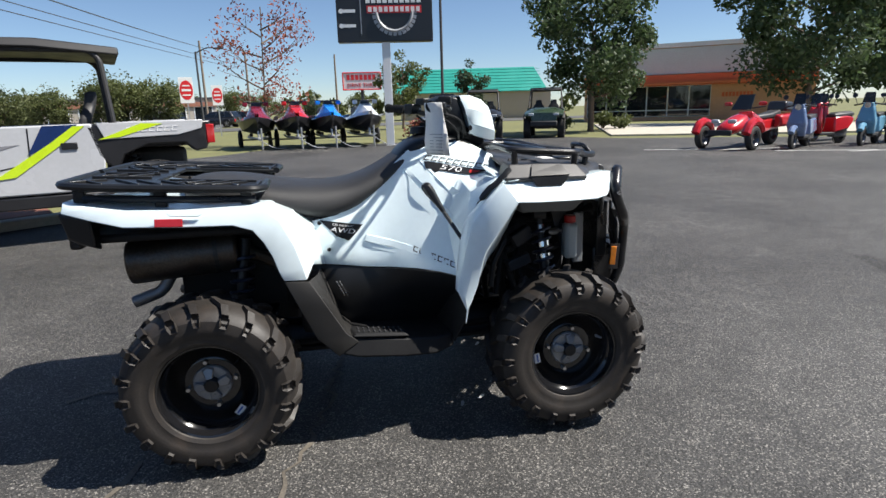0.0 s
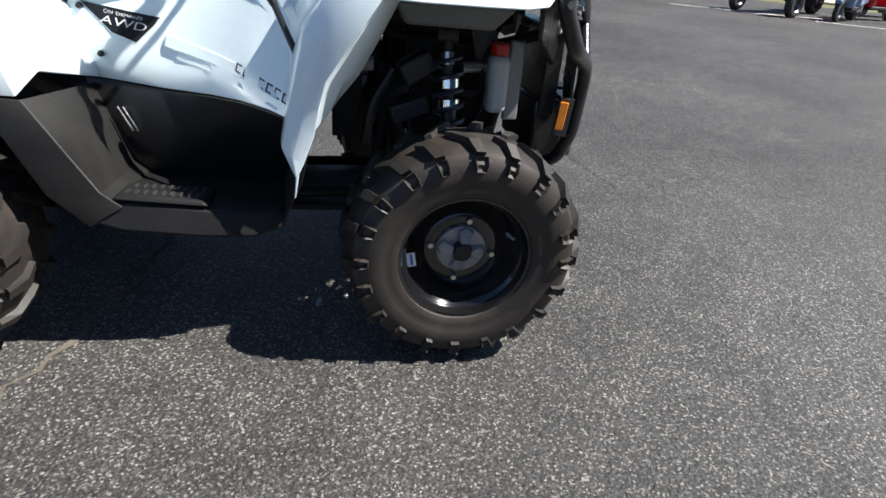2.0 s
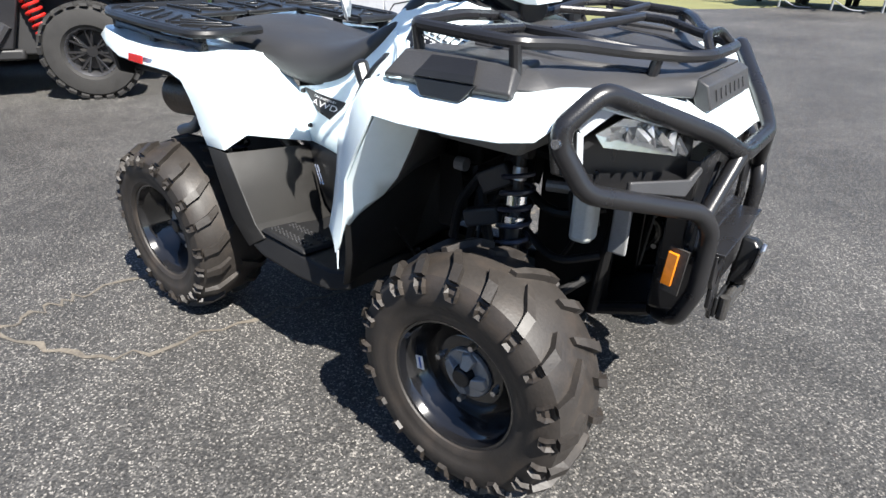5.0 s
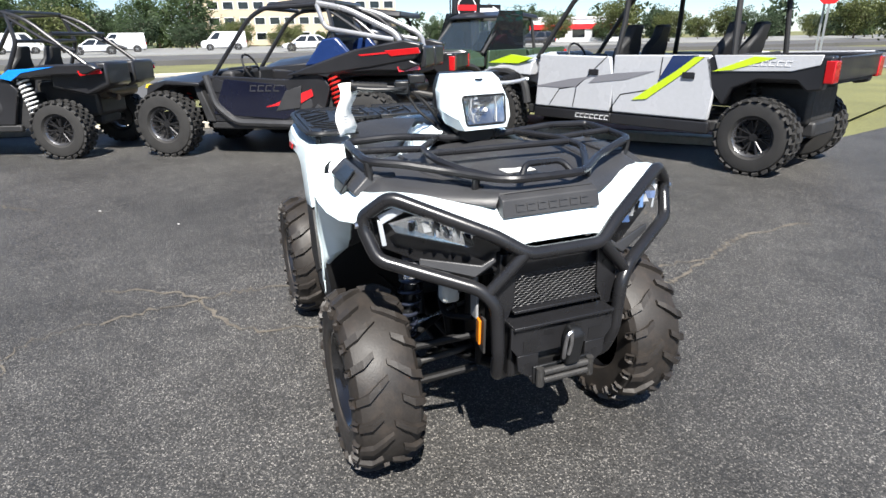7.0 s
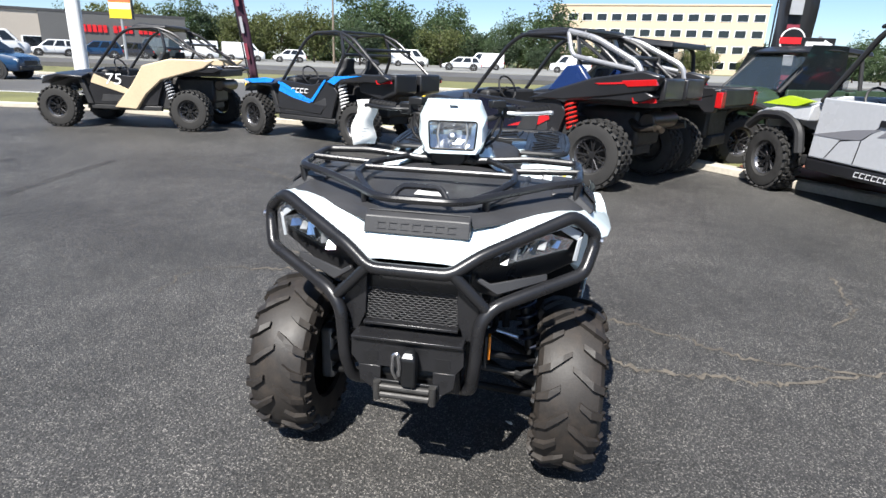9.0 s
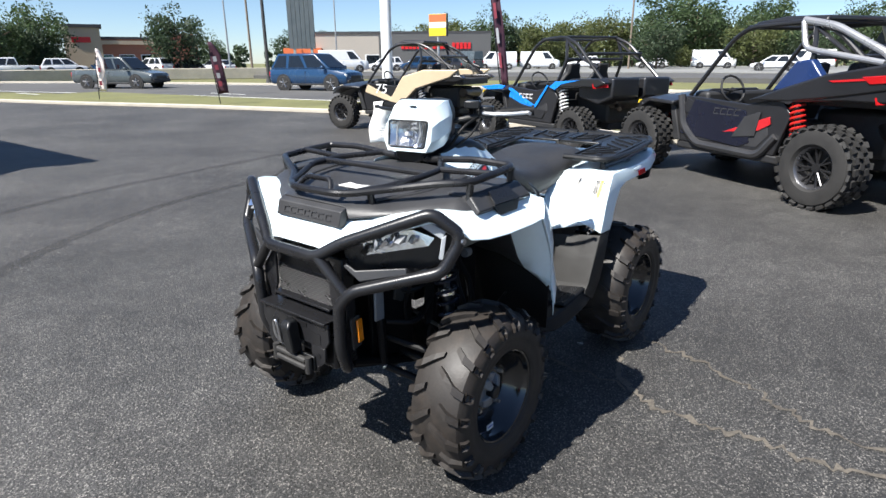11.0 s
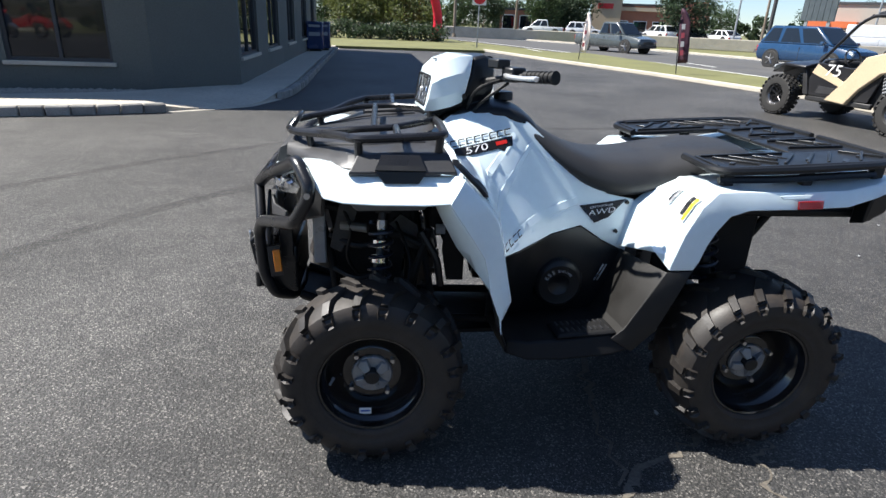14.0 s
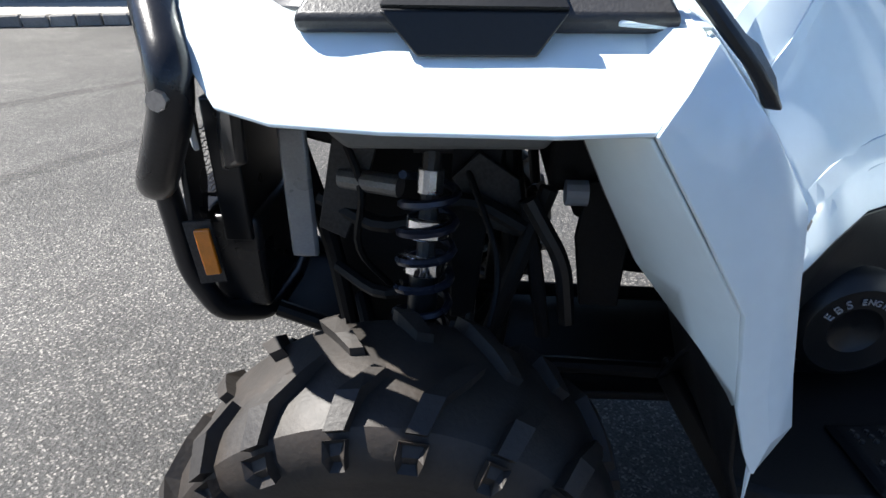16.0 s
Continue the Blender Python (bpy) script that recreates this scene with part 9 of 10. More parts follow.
# ---- cars, water craft, trike, scooters ----
M_CARW = surface("white_car_paint", (0.72, 0.73, 0.74), 0.25, scale=2, vary=0.04, coat=0.6)
M_CARB = surface("blue_car_paint", (0.012, 0.045, 0.11), 0.25, scale=2, vary=0.05, coat=0.6)
M_CARG = surface("grey_car_paint", (0.075, 0.09, 0.095), 0.25, scale=2, vary=0.05, coat=0.6)
M_CARK = surface("dark_car_paint", (0.03, 0.03, 0.035), 0.25, scale=2, vary=0.05, coat=0.6)


def car(label, m, paint, L=4.6, W=1.85, Ht=1.65, kind="suv", name="parked_car"):
    """A road car, nose along +x, of lofted body, cabin, panes and wheels."""
    c = thing(name, label, "car", m)
    w, h = W / 2, Ht
    belt = h * (0.58 if kind != "van" else 0.55)

    def sec(x, k, zb, zt, top=0.93):
        return [(x, -w * k * 0.9, zb), (x, -w * k, zb + 0.16), (x, -w * k, zb + (zt - zb) * 0.68), (x, -w * k * top, zt), (x, w * k * top, zt), (x, w * k, zb + (zt - zb) * 0.68), (x, w * k, zb + 0.16), (x, w * k * 0.9, zb)]
    nose = 0.5 if kind == "van" else 1.15
    rows = [sec(-L / 2, 0.88, 0.44, belt - 0.06), sec(-L / 2 + 0.14, 0.97, 0.33, belt), sec(0, 1.0, 0.29, belt), sec(L / 2 - nose, 1.0, 0.29, belt), sec(L / 2 - nose * 0.5, 0.98, 0.30, belt - 0.07, 0.88), sec(L / 2 - 0.08, 0.88, 0.33, belt - 0.17, 0.85), sec(L / 2, 0.74, 0.42, belt - 0.30, 0.85)]
    part("body", loft(B(), rows), paint, c, bevel=0.035)
    if kind == "van":
        cab = [(-L / 2 + 0.03, belt), (-L / 2 + 0.08, h), (L / 2 - 1.65, h), (L / 2 - 0.75, belt)]
    elif kind == "pickup":
        cab = [(-0.62, belt), (-0.42, h), (0.70, h), (1.50, belt)]
    else:
        cab = [(-L / 2 + 0.10, belt), (-L / 2 + (0.55 if kind == "suv" else 1.05), h), (0.42, h), (1.42, belt)]
    yb, yt = w * 0.92, w * 0.76

    def side(u, v, s, out=0.008):
        """A point on the cabin's side: u along it, v from belt to roof."""
        a = cab[0][0] + (cab[3][0] - cab[0][0]) * u
        b = cab[1][0] + (cab[2][0] - cab[1][0]) * u
        return (a + (b - a) * v, s * (yb + (yt - yb) * v + out), belt + (h - belt) * v)
    part("cabin", loft(B(), [[(x, s * (yb if z < h - 0.01 else yt), z) for x, z in cab] for s in (-1, 1)]), paint, c, bevel=0.06)
    spans = ((0.74, 0.95),) if kind == "van" else ((0.06, 0.46), (0.51, 0.95)) if kind == "pickup" else ((0.04, 0.27), (0.31, 0.60), (0.64, 0.96))
    for s in (1, -1):
        for a, b in spans:
            part("side_window", plate(B(), [side(a, 0.10, s), side(b, 0.10, s), side(b - 0.02, 0.86, s), side(a + 0.02, 0.86, s)][::s], 0.008), M_TINT, c, "dark side window")
        for x in (-L * 0.30, L * 0.31):
            part("wheel_arch", cyl(B(), (x, s * (w - 0.10), 0.38), (x, s * (w + 0.006), 0.38), 0.455, seg=26), M_UMATTE, c, "dark wheel arch")
            wh = part("wheel", cyl(B(), (x, s * (w - 0.20), 0.375), (x, s * (w + 0.015), 0.375), 0.375, seg=26), M_UTYRE, c, bevel=0.03)
            hub = part("rim", cyl(B(), (x, s * (w - 0.02), 0.375), (x, s * (w + 0.020), 0.375), 0.265, 0.25, 22), M_UMATTE, wh)
            for k in range(5):
                a = k * 2 * math.pi / 5 + 0.3
                part("spoke", tube(B(), [(x, s * (w + 0.022), 0.375), (x + 0.25 * math.cos(a), s * (w + 0.022), 0.375 + 0.25 * math.sin(a))], 0.034, 5, 0), M_STEEL, wh)
        part("headlight", box(B(), L / 2 - 0.32, L / 2 - 0.05, s * w * 0.70 - 0.16, s * w * 0.70 + 0.16, belt - 0.40, belt - 0.25), M_DRL, c, bevel=0.03)
        part("tail_lamp", box(B(), -L / 2 - 0.01, -L / 2 + 0.12, s * w * 0.80 - 0.10, s * w * 0.80 + 0.12, belt - 0.38, belt - 0.12), M_REDLENS, c, bevel=0.02)
        part("door_mirror", box(B(), cab[3][0] - 0.42, cab[3][0] - 0.25, s * (w + 0.02), s * (w + 0.20), belt + 0.02, belt + 0.17), paint, c, bevel=0.03)
        part("sill", box(B(), -L * 0.22, L * 0.22, s * (w - 0.06), s * (w + 0.004), 0.27, 0.36), M_UMATTE, c, bevel=0.01)
        part("door_seam", box(B(), -0.06, -0.045, s * (w * 0.985), s * (w + 0.003), 0.42, belt - 0.10), M_UMATTE, c)
    if kind == "pickup":
        part("load_bed", box(B(), -L / 2 + 0.08, -0.70, -w * 0.84, w * 0.84, belt - 0.02, belt + 0.006), M_UMATTE, c, "dark open load bed")
    (xa, za), (xb, zb) = cab[3], cab[2]
    ws = [(xa + (xb - xa) * v + 0.012, y * (1 if v < 0.5 else 0.84), za + (zb - za) * v + 0.010) for v, y in ((0.10, -w * 0.80), (0.10, w * 0.80), (0.90, w * 0.80), (0.90, -w * 0.80))]
    part("windscreen", plate(B(), ws, 0.010), M_TINT, c, "dark windscreen")
    (xa, za), (xb, zb) = cab[0], cab[1]
    if kind != "van":
        rs = [(xa + (xb - xa) * v - 0.012, y * (1 if v < 0.5 else 0.84), za + (zb - za) * v + 0.010) for v, y in ((0.12, w * 0.78), (0.12, -w * 0.78), (0.88, -w * 0.78), (0.88, w * 0.78))]
        part("rear_window", plate(B(), rs, 0.010), M_TINT, c)
    part("grille", box(B(), L / 2 - 0.06, L / 2 + 0.012, -w * 0.48, w * 0.48, belt - 0.52, belt - 0.32), M_UMATTE, c, "dark grille", bevel=0.01)
    part("bumper", box(B(), L / 2 - 0.10, L / 2 + 0.04, -w * 0.80, w * 0.80, 0.36, 0.54), M_UMATTE, c, bevel=0.04)
    return c


car("grey-green pickup truck on the road", pose(-13.8, -36.5, 0.02, 0, 0, 118), M_CARG, 5.4, 1.95, 1.8, "pickup", "pickup_truck")
car("blue sport utility car on the road", pose(-18.3, -23.8, 0.02, 0, 0, 106), M_CARB, 4.8, 1.95, 1.85, "suv", "passing_car")
lots = [(-143, 82, M_CARG, "van"), (-146, 86, M_CARW, "van"), (-141, 80, M_CARK, "suv"), (-138.5, 76, M_CARB, "suv"), (-135.5, 80, M_CARW, "suv"), (-131.5, 70, M_CARW, "van"), (-128.5, 72, M_CARK, "suv"), (-150, 88, M_CARW, "van"), (-154, 90, M_CARW, "suv"),
        (-120.5, 78, M_CARW, "sedan"), (-118.0, 82, M_CARK, "sedan"), (-115.5, 80, M_CARW, "suv"), (-112.0, 78, M_CARB, "sedan"), (-109.0, 82, M_CARW, "suv"), (-105.5, 72, M_CARW, "pickup"), (-160, 95, M_CARW, "sedan"), (-165, 90, M_CARW, "van")]
for k, (az, d, p, kd) in enumerate(lots):
    nm = {"van": "white delivery van" if p is M_CARW else "grey van", "suv": "sport utility car", "sedan": "low sedan", "pickup": "pickup truck"}[kd]
    col = {id(M_CARW): "white", id(M_CARG): "grey", id(M_CARK): "dark", id(M_CARB): "blue"}[id(p)]
    car("parked %s %s beyond the street" % (col, nm.replace("white ", "").replace("grey ", "")), pose(*P1(az, d, 0.34), 0, 0, az + random.Random(k).choice((88, 94, -86, 40))), p, 5.6 if kd == "van" else 4.6, 1.9, 2.4 if kd == "van" else 1.5 if kd == "sedan" else 1.75, kd)
for k, (az, d, p, kd) in enumerate(((178, 82, M_CARW, "van"), (171, 62, M_CARW, "sedan"), (186, 84, M_CARW, "van"), (188, 70, M_CARW, "suv"), (150, 70, M_CARK, "suv"))):
    car("parked %s vehicle across the street" % ("white" if p is M_CARW else "dark"), pose(*P2(az, d, 0.32), 0, 0, az + 90), p, 5.4 if kd == "van" else 4.6, 1.9, 2.2 if kd == "van" else 1.5, kd)
for az, d in ((99.3, 66), (104, 62), (97.2, 70)):
    car("dark car on the side street", pose(*P0(az, d, 0.03), 0, 0, az + 60), M_CARK, 4.5, 1.85, 1.6)


def watercraft(label, m, paint):
    """A personal watercraft on a small trailer, bow along +x."""
    tr = thing("trailer", "galvanised boat trailer under a personal watercraft", "trailer", m, "watercraft trailers")
    part("frame", tube(B(), [(-1.4, -0.35, 0.42), (0.8, -0.35, 0.42), (1.9, 0, 0.40), (0.8, 0.35, 0.42), (-1.4, 0.35, 0.42)], 0.035, 8, 0.1), M_GALV, tr)
    part("axle", cyl(B(), (-0.6, -0.62, 0.28), (-0.6, 0.62, 0.28), 0.03, seg=8), M_GALV, tr)
    part("tongue", tube(B(), [(0.5, 0, 0.42), (2.3, 0, 0.40)], 0.035, 8, 0), M_GALV, tr)
    part("jack", cyl(B(), (1.75, 0.1, 0.02), (1.75, 0.1, 0.75), 0.03, seg=8), M_GALV, tr)
    part("winch_post", tube(B(), [(1.5, 0, 0.42), (1.42, 0, 0.90)], 0.035, 8, 0), M_GALV, tr)
    part("chain", tube(B(), [(2.25, 0.0, 0.38), (2.1, 0.5, 0.06), (1.9, 0.9, 0.05)], 0.015, 6, 0.2), M_GALV, tr)
    for s in (1, -1):
        part("bunk", box(B(), -1.2, 0.7, s * 0.25 - 0.05, s * 0.25 + 0.05, 0.44, 0.52), M_UMATTE, tr)
        wh = part("wheel", cyl(B(), (-0.6, s * 0.58, 0.28), (-0.6, s * 0.74, 0.28), 0.27, seg=20), M_UTYRE, tr, bevel=0.03)
        part("rim", cyl(B(), (-0.6, s * 0.73, 0.28), (-0.6, s * 0.75, 0.28), 0.14, seg=16), M_DECALW, wh)
        part("mudguard", tube(B(), [(-0.95, s * 0.66, 0.35), (-0.85, s * 0.66, 0.6), (-0.35, s * 0.66, 0.6), (-0.25, s * 0.66, 0.35)], 0.06, 6, 0.1), M_UMATTE, tr)
    c = thing("personal_watercraft", label, "watercraft", m @ pose(0, 0, 0.47) @ Matrix.Scale(1.18, 4), "watercraft")

    def row(x, w, zk, zd, zt):
        return [(x, 0, zk), (x, w * 0.8, zk + 0.12), (x, w, zd), (x, w * 0.72, zd + 0.10), (x, w * 0.35, zt), (x, -w * 0.35, zt), (x, -w * 0.72, zd + 0.10), (x, -w, zd), (x, -w * 0.8, zk + 0.12)]
    part("hull", loft(B(), [[(x, y, min(z, zd)) for x, y, z in row(x0, w, zk, zd, zd)] for x0, w, zk, zd in ((-1.5, 0.55, 0.05, 0.35), (-0.5, 0.60, 0.0, 0.36), (0.7, 0.52, 0.03, 0.42), (1.3, 0.30, 0.16, 0.50), (1.62, 0.05, 0.36, 0.55))]), M_UBLACK, c, "black hull", bevel=0.02)
    part("deck", loft(B(), [row(x0, w, zd - 0.02, zd, zt) for x0, w, zd, zt in ((-1.48, 0.50, 0.36, 0.50), (-0.4, 0.54, 0.37, 0.52), (0.25, 0.50, 0.40, 0.72), (0.75, 0.46, 0.44, 0.86), (1.2, 0.32, 0.50, 0.76), (1.58, 0.06, 0.55, 0.60))]), paint, c, "coloured upper deck", bevel=0.02)
    part("seat", loft(B(), [[(x0, -0.18, 0.48), (x0, 0.18, 0.48), (x0, 0.15, zt), (x0, -0.15, zt)] for x0, zt in ((-1.2, 0.74), (-0.6, 0.80), (-0.1, 0.72), (0.3, 0.74))]), M_SEAT, c, "black seat", bevel=0.04)
    part("handlebar", tube(B(), [(0.38, -0.36, 0.98), (0.50, -0.12, 0.96), (0.50, 0.12, 0.96), (0.38, 0.36, 0.98)], 0.022, 8, 0.06), M_UMATTE, c)
    part("console", loft(B(), [[(0.40, -0.14, 0.68), (0.40, 0.14, 0.68), (0.40, 0.10, 0.98), (0.40, -0.10, 0.98)], [(0.75, -0.18, 0.78), (0.75, 0.18, 0.78), (0.70, 0.12, 0.96), (0.70, -0.12, 0.96)]]), M_UBLACK, c, bevel=0.03)
    for s in (1, -1):
        part("mirror", box(B(), 0.62, 0.74, s * 0.30 - 0.07, s * 0.30 + 0.07, 0.86, 0.97), paint, c, bevel=0.02)
        part("side_flash", prism(B(), [(-1.2, 0.42), (0.7, 0.48), (1.1, 0.56), (-0.2, 0.50)], "y", s * 0.50, s * 0.56), M_DECALG, c, bevel=0.006)


M_WINE = surface("wine_red_paint", (0.20, 0.012, 0.03), 0.25, scale=3, vary=0.06, coat=0.6)
for x, y, p, lab in ((-1.95, 20.3, M_WINE, "dark wine-red personal watercraft on a trailer"), (-0.6, 19.9, M_REDP, "bright red personal watercraft on a trailer"), (0.55, 19.8, M_BLUE, "bright blue personal watercraft on a trailer"), (1.85, 19.9, M_CARW, "white and black personal watercraft on a trailer")):
    watercraft(lab, pose(x, y, 0, 0, 0, -84), p)


def road_wheel(parent, x, y, R, w, label="wheel"):
    wh = part("wheel", revolve(B(), [(-w, R * 0.62), (-w, R * 0.85), (-w * 0.6, R), (w * 0.6, R), (w, R * 0.85), (w, R * 0.62)], (x, y, R), 32, False), M_UTYRE, parent, smooth=True)
    part("rim", revolve(B(), [(-w * 0.9, R * 0.64), (-w * 0.5, R * 0.55), (w * 0.5, R * 0.55), (w * 0.9, R * 0.64)], (x, y, R), 28), M_URIMB, wh, smooth=True)
    bm = B()
    for k in range(5):
        a = k * 2 * math.pi / 5
        tube(bm, [(x, y, R), (x + R * 0.6 * math.cos(a), y, R + R * 0.6 * math.sin(a))], R * 0.06, 6, 0)
    part("spokes", bm, M_URIMB, wh)


trike = thing("three_wheel_motorcycle", "red three-wheel touring motorcycle with two front wheels", "motorcycle", ground_pose((12.75, 12.05), (10.55, 11.0)))
for s in (1, -1):
    road_wheel(trike, 1.85 + 0.5, s * 0.66, 0.30, 0.085)
    part("front_mudguard", tube(B(), [(1.96, s * 0.66, 0.46), (2.08, s * 0.66, 0.64), (2.35, s * 0.66, 0.72), (2.60, s * 0.66, 0.62), (2.72, s * 0.66, 0.42)], 0.11, 8, 0.2), M_REDP, trike, smooth=True)
    part("fork_arm", tube(B(), [(2.2, s * 0.2, 0.38), (2.35, s * 0.6, 0.30)], 0.03, 8, 0), M_UMATTE, trike)
    part("headlight", box(B(), 2.50, 2.62, s * 0.22 - 0.1, s * 0.22 + 0.1, 0.66, 0.76), M_DRL, trike, bevel=0.03)
    part("pannier", loft(B(), [[(-0.55, s * 0.22, 0.50), (-0.55, s * 0.46, 0.54), (-0.55, s * 0.46, 0.82), (-0.55, s * 0.22, 0.86)], [(0.30, s * 0.20, 0.46), (0.30, s * 0.42, 0.50), (0.30, s * 0.40, 0.78), (0.30, s * 0.20, 0.84)]]), M_REDP, trike, "red side case", bevel=0.06)
    part("mirror", box(B(), 1.50, 1.58, s * 0.45 - 0.1, s * 0.45 + 0.1, 1.08, 1.18), M_REDP, trike, bevel=0.03)
road_wheel(trike, 0.0, 0, 0.31, 0.11)
part("nose", loft(B(), [[(1.55, -0.34, 0.45), (1.55, 0.34, 0.45), (1.50, 0.30, 1.0), (1.50, -0.30, 1.0)], [(2.1, -0.36, 0.34), (2.1, 0.36, 0.34), (2.05, 0.30, 0.84), (2.05, -0.30, 0.84)], [(2.72, -0.34, 0.32), (2.72, 0.34, 0.32), (2.60, 0.22, 0.64), (2.60, -0.22, 0.64)]]), M_REDP, trike, "red nose fairing", subsurf=2)
part("lower_grille", box(B(), 2.68, 2.76, -0.30, 0.30, 0.36, 0.50), M_UMATTE, trike, bevel=0.02)
part("windscreen", plate(B(), [(1.75, -0.26, 0.98), (1.75, 0.26, 0.98), (1.45, 0.20, 1.36), (1.45, -0.20, 1.36)], 0.01), M_TINT, trike, "dark windscreen")
part("body", loft(B(), [[(-0.1, -0.20, 0.45), (-0.1, 0.20, 0.45), (-0.1, 0.18, 0.78), (-0.1, -0.18, 0.78)], [(0.8, -0.22, 0.35), (0.8, 0.22, 0.35), (0.8, 0.18, 0.70), (0.8, -0.18, 0.70)], [(1.55, -0.28, 0.40), (1.55, 0.28, 0.40), (1.5, 0.2, 0.95), (1.5, -0.2, 0.95)]]), M_REDP, trike, bevel=0.05)
part("seat", loft(B(), [[(-0.2, -0.18, 0.78), (-0.2, 0.18, 0.78), (-0.2, 0.16, 0.95), (-0.2, -0.16, 0.95)], [(0.35, -0.19, 0.72), (0.35, 0.19, 0.72), (0.35, 0.17, 0.86), (0.35, -0.17, 0.86)], [(1.1, -0.16, 0.70), (1.1, 0.16, 0.70), (1.1, 0.13, 0.82), (1.1, -0.13, 0.82)]]), M_SEAT, trike, "black seat", bevel=0.04)
part("top_case", loft(B(), [[(-0.72, -0.30, 0.88), (-0.72, 0.30, 0.88), (-0.70, 0.26, 1.16), (-0.70, -0.26, 1.16)], [(-0.22, -0.28, 0.90), (-0.22, 0.28, 0.90), (-0.26, 0.24, 1.18), (-0.26, -0.24, 1.18)]]), M_UBLACK, trike, "black top case", bevel=0.06)
part("handlebar", tube(B(), [(1.25, -0.40, 1.06), (1.40, -0.15, 1.02), (1.40, 0.15, 1.02), (1.25, 0.40, 1.06)], 0.02, 8, 0.05), M_UMATTE, trike)


def scooter(label, m, paint, shade):
    s = thing("motor_scooter", label, "scooter", m, "motor scooters")
    road_wheel(s, 0, 0, 0.24, 0.06)
    road_wheel(s, 1.28, 0, 0.24, 0.055)
    part("rear_body", loft(B(), [[(-0.42, -0.08, 0.58), (-0.42, 0.08, 0.58), (-0.40, 0.07, 0.72), (-0.40, -0.07, 0.72)], [(-0.05, -0.20, 0.38), (-0.05, 0.20, 0.38), (-0.05, 0.16, 0.74), (-0.05, -0.16, 0.74)], [(0.45, -0.18, 0.30), (0.45, 0.18, 0.30), (0.42, 0.15, 0.72), (0.42, -0.15, 0.72)]]), paint, s, "painted tail", bevel=0.04)
    part("floorboard", box(B(), 0.40, 0.98, -0.17, 0.17, 0.24, 0.32), M_UMATTE, s, bevel=0.02)
    part("leg_shield", loft(B(), [[(0.92, -0.20, 0.30), (0.92, 0.20, 0.30), (1.02, 0.18, 0.30), (1.02, -0.18, 0.30)], [(1.02, -0.25, 0.62), (1.02, 0.25, 0.62), (1.14, 0.20, 0.62), (1.14, -0.20, 0.62)], [(0.96, -0.16, 1.0), (0.96, 0.16, 1.0), (1.06, 0.12, 1.0), (1.06, -0.12, 1.0)]]), paint, s, "painted front shield", bevel=0.03)
    part("front_mudguard", tube(B(), [(1.05, 0, 0.44), (1.20, 0, 0.53), (1.38, 0, 0.51), (1.50, 0, 0.40)], 0.075, 8, 0.1), paint, s, smooth=True)
    part("seat", loft(B(), [[(-0.36, -0.12, 0.73), (-0.36, 0.12, 0.73), (-0.36, 0.11, 0.83), (-0.36, -0.11, 0.83)], [(0.42, -0.15, 0.70), (0.42, 0.15, 0.70), (0.42, 0.12, 0.80), (0.42, -0.12, 0.80)]]), shade, s, "dark seat", bevel=0.03)
    part("handlebar", tube(B(), [(0.88, -0.34, 1.02), (0.98, -0.12, 1.06), (0.98, 0.12, 1.06), (0.88, 0.34, 1.02)], 0.02, 8, 0.05), M_UMATTE, s)
    part("head_cover", loft(B(), [[(0.90, -0.16, 1.0), (0.90, 0.16, 1.0), (0.92, 0.12, 1.12), (0.92, -0.12, 1.12)], [(1.06, -0.12, 0.98), (1.06, 0.12, 0.98), (1.06, 0.10, 1.08), (1.06, -0.10, 1.08)]]), paint, s, bevel=0.02)
    part("headlight", cyl(B(), (1.03, 0, 1.03), (1.09, 0, 1.02), 0.075, seg=16), M_CHROME, s)
    part("screen", plate(B(), [(1.05, -0.14, 1.08), (1.05, 0.14, 1.08), (0.95, 0.11, 1.34), (0.95, -0.11, 1.34)], 0.006), M_TINT, s, "small dark windscreen")
    for y in (-0.34, 0.34):
        part("mirror", cyl(B(), (0.92, y, 1.26), (0.935, y, 1.265), 0.06, seg=14), M_UBLACK, s)
        part("mirror_stem", cyl(B(), (0.92, y * 0.8, 1.05), (0.92, y, 1.24), 0.008, seg=6), M_UBLACK, s)
    part("engine", box(B(), -0.15, 0.35, -0.10, 0.12, 0.18, 0.40), M_ALU, s, bevel=0.03)
    part("muffler", cyl(B(), (-0.35, -0.17, 0.30), (0.15, -0.17, 0.26), 0.06, seg=12), M_EXH, s)
    part("stand", tube(B(), [(0.45, 0.1, 0.25), (0.40, 0.20, 0.01)], 0.012, 6, 0), M_IRON, s)


M_SLATE = surface("slate_blue_paint", (0.16, 0.22, 0.36), 0.25, scale=3, vary=0.05, coat=0.6)
M_SKYB = surface("pale_blue_paint", (0.16, 0.36, 0.50), 0.25, scale=3, vary=0.05, coat=0.6)
scooter("slate blue motor scooter with a dark seat", ground_pose((12.95, 10.95), (11.75, 10.15)), M_SLATE, M_SEAT)
scooter("red motor scooter behind the blue one", ground_pose((14.4, 11.4), (13.15, 11.2)), M_REDP, M_SEAT)
scooter("pale blue motor scooter with white trim", ground_pose((15.05, 10.9), (13.75, 10.15)), M_SKYB, M_SEAT)
scooter("dark motor scooter at the end of the row", ground_pose((16.4, 11.3), (15.1, 10.6)), M_UBLACK, M_SEAT)
scooter("red motor scooter at the end of the row", ground_pose((15.6, 12.6), (14.2, 12.2)), M_REDP, M_SEAT)
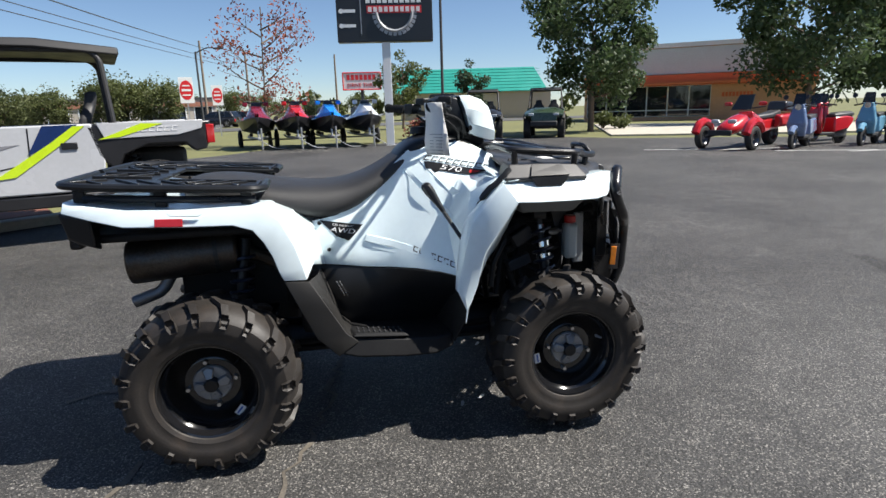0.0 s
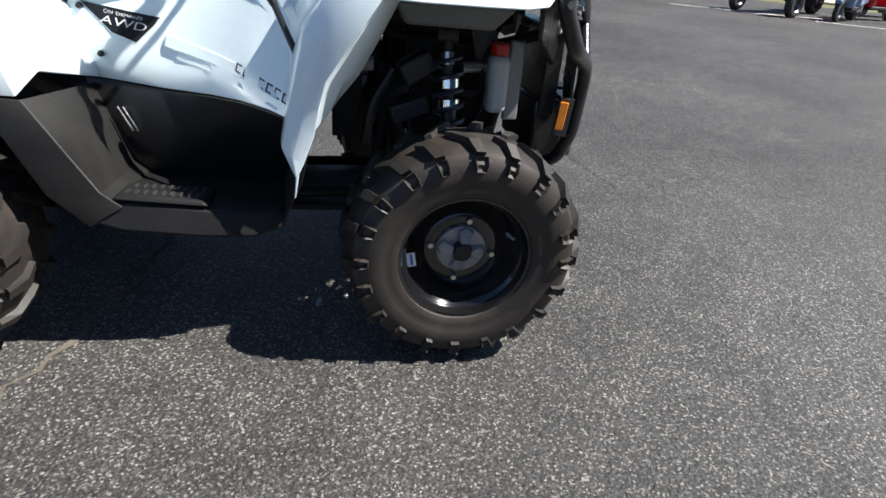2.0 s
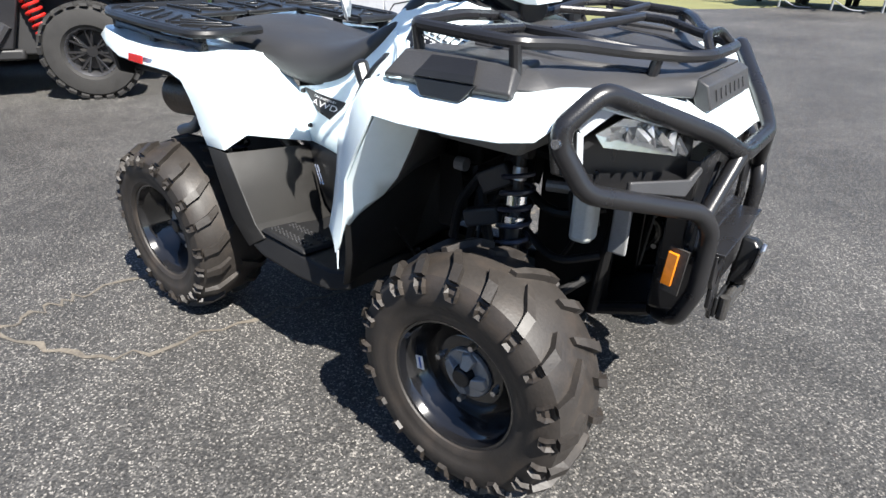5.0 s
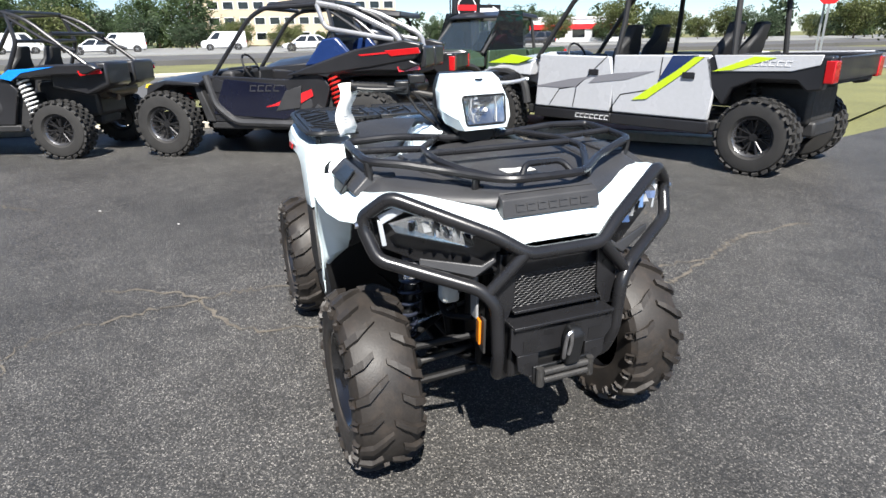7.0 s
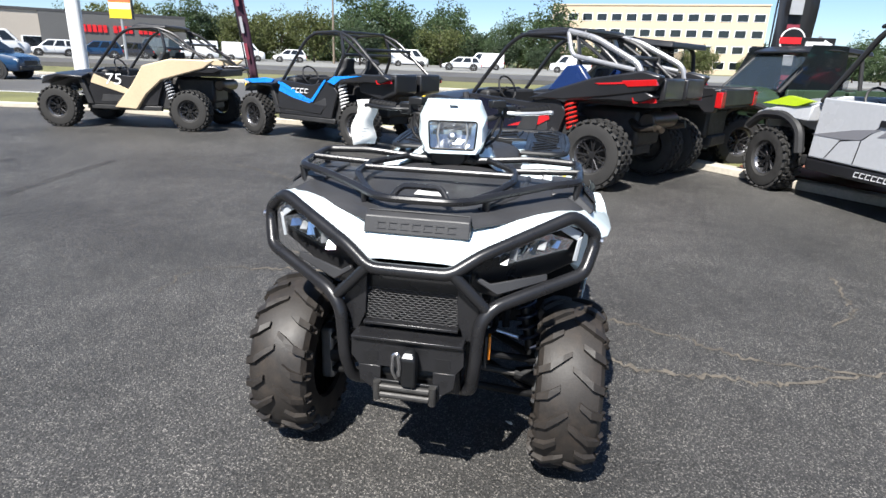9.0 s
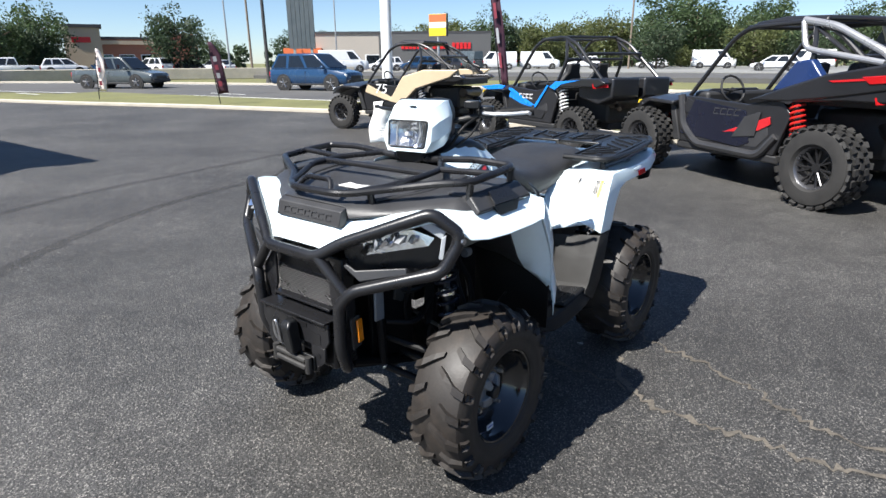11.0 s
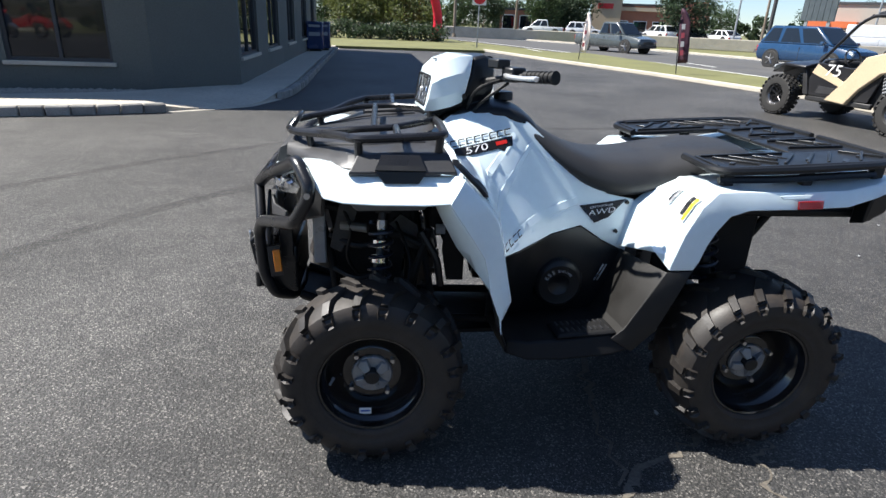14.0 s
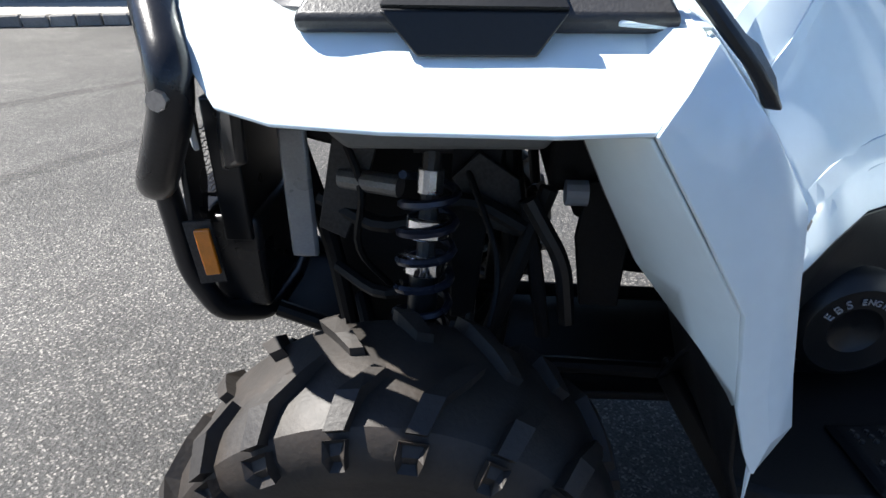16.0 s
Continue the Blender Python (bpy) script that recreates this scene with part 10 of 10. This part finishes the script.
# far utility vehicles facing the lot
crew_utv("dark utility side-by-side far across the lot", ground_pose((9.9, 21.8), (8.75, 19.2)), 2.2, 2, M_OLIVE, False)
crew_utv("black utility side-by-side far across the lot", ground_pose((7.3, 22.6), (6.5, 19.9)), 2.2, 2, M_UBLACK, False)
sport_utv("dark sport side-by-side far across the lot", ground_pose((5.6, 22.8), (4.9, 20.4)), 2.3, M_UBLACK, M_REDP, M_UBLACK, M_DECALG, 0.36, 0.66, M_UBLACK)
# white parking lines near the trike
for k in range(5):
    bm = box(B(), 0, 2.2 if k else 3.0, -0.05, 0.05, 0.0035, 0.006, pose(8.8 + 1.2 * k, 11.9 - 1.9 * k * 0.5, 0, 0, 0, -25 + 18 * (k % 2)))
    lone("parking_line", bm, M_LINE, "worn white parking line", "road marking", kind="structure")
# mulch bed and white end block by the grey side-by-side
lone("mulch_bed", prism(B(), [(-2.9, 5.4), (-5.8, 3.1), (-6.5, 3.9), (-3.4, 6.3)], "z", 0.0, 0.10), M_MULCH, "reddish mulch bed beside the kerb", "mulch bed", kind="structure")
lone("kerb_end", box(B(), -0.22, 0.22, -0.16, 0.16, 0, 0.24, pose(-1.95, 5.65, 0, 0, 0, 35)), M_CONCRETE, "white painted concrete kerb end", "kerb", kind="structure", bevel=0.05)

# ---- stone kerb blocks by the dealership ----
rk = random.Random(9)
kerb_stone = lone("stone_kerb", strip(B(), [(3.22, -27), (3.0, -16), (2.84, -10), (2.92, -8.5), (3.25, -7.42), (3.75, -6.92), (4.25, -6.58), (5.3, -6.10), (6.5, -5.77), (9, -5.27), (22, -3.2)], -0.02, 0.10, -0.01, 0.006), M_CONCRETE, "grey mortar bed under the granite kerb blocks", "kerb", kind="structure")
blocks = []
for v in range(4):
    bm = B()
    L, W2, H2 = 0.27, 0.125, 0.145
    vs = [Vector((x * L / 2 + rk.uniform(-0.012, 0.012), y * W2 / 2 + rk.uniform(-0.01, 0.01), z + rk.uniform(-0.008, 0.008))) for x in (-1, 1) for y in (-1, 1) for z in (0, H2)]
    q = [bm.verts.new(p) for p in vs]
    for f in ((0, 1, 3, 2), (4, 6, 7, 5), (0, 4, 5, 1), (2, 3, 7, 6), (0, 2, 6, 4), (1, 5, 7, 3)):
        bm.faces.new([q[i] for i in f])
    bmesh.ops.bevel(bm, geom=list(bm.edges), offset=0.018, segments=1, affect="EDGES")
    blocks.append(finish(bm, M_KERBSTONE, False))
line = rounded([(3.22, -27, 0), (3.0, -16, 0), (2.84, -10, 0), (2.92, -8.5, 0), (3.25, -7.42, 0), (3.75, -6.92, 0), (4.25, -6.58, 0), (5.3, -6.10, 0), (6.5, -5.77, 0), (9, -5.27, 0), (22, -3.2, 0)], 0.5)
total = sum((b - a).length for a, b in zip(line, line[1:]))
pos = 2.0
while pos < total and len(kerb_stone.children) < 150:
    acc = 0.0
    for a, b in zip(line, line[1:]):
        l = (b - a).length
        if acc + l >= pos:
            p, d = a.lerp(b, (pos - acc) / l), (b - a).normalized()
            break
        acc += l
    pos += 0.285
    if p.x < 4.2 and p.y > -8.4:
        continue
    o = new("kerb_block", rk.choice(blocks))
    o.parent = kerb_stone
    o.matrix_local = Matrix.Translation((p.x, p.y, rk.uniform(-0.012, 0.0))) @ pose(0, 0, 0, 0, 0, math.degrees(math.atan2(d.y, d.x)) + rk.uniform(-2, 2))
# fallen leaves and grit on the asphalt
for k, (x, y, a) in enumerate(((1.02, -0.26, 20), (0.93, -0.30, 70), (-2.66, -1.87, 40), (0.05, 0.42, 10), (1.15, 0.30, 50), (0.22, 0.37, 80), (-1.95, -1.22, 30))):
    bm = B()
    pts = [(0.019, 0), (0.008, 0.008), (-0.014, 0.005), (-0.020, 0), (-0.011, -0.006), (0.008, -0.007)]
    top = [bm.verts.new((u, v, 0.006 + 0.004 * math.sin(u * 90))) for u, v in pts]
    bot = [bm.verts.new((u * 0.9, v * 0.9, 0.003)) for u, v in pts]
    bm.faces.new(top), bm.faces.new(bot[::-1]), bridge(bm, bot, top)
    lone("fallen_leaf", bm, M_DECALG if k % 2 else M_PAPER, "small pale dry leaf on the asphalt", "leaf", group="leaves on the asphalt", m=pose(x, y, 0.0, 0, 0, a))
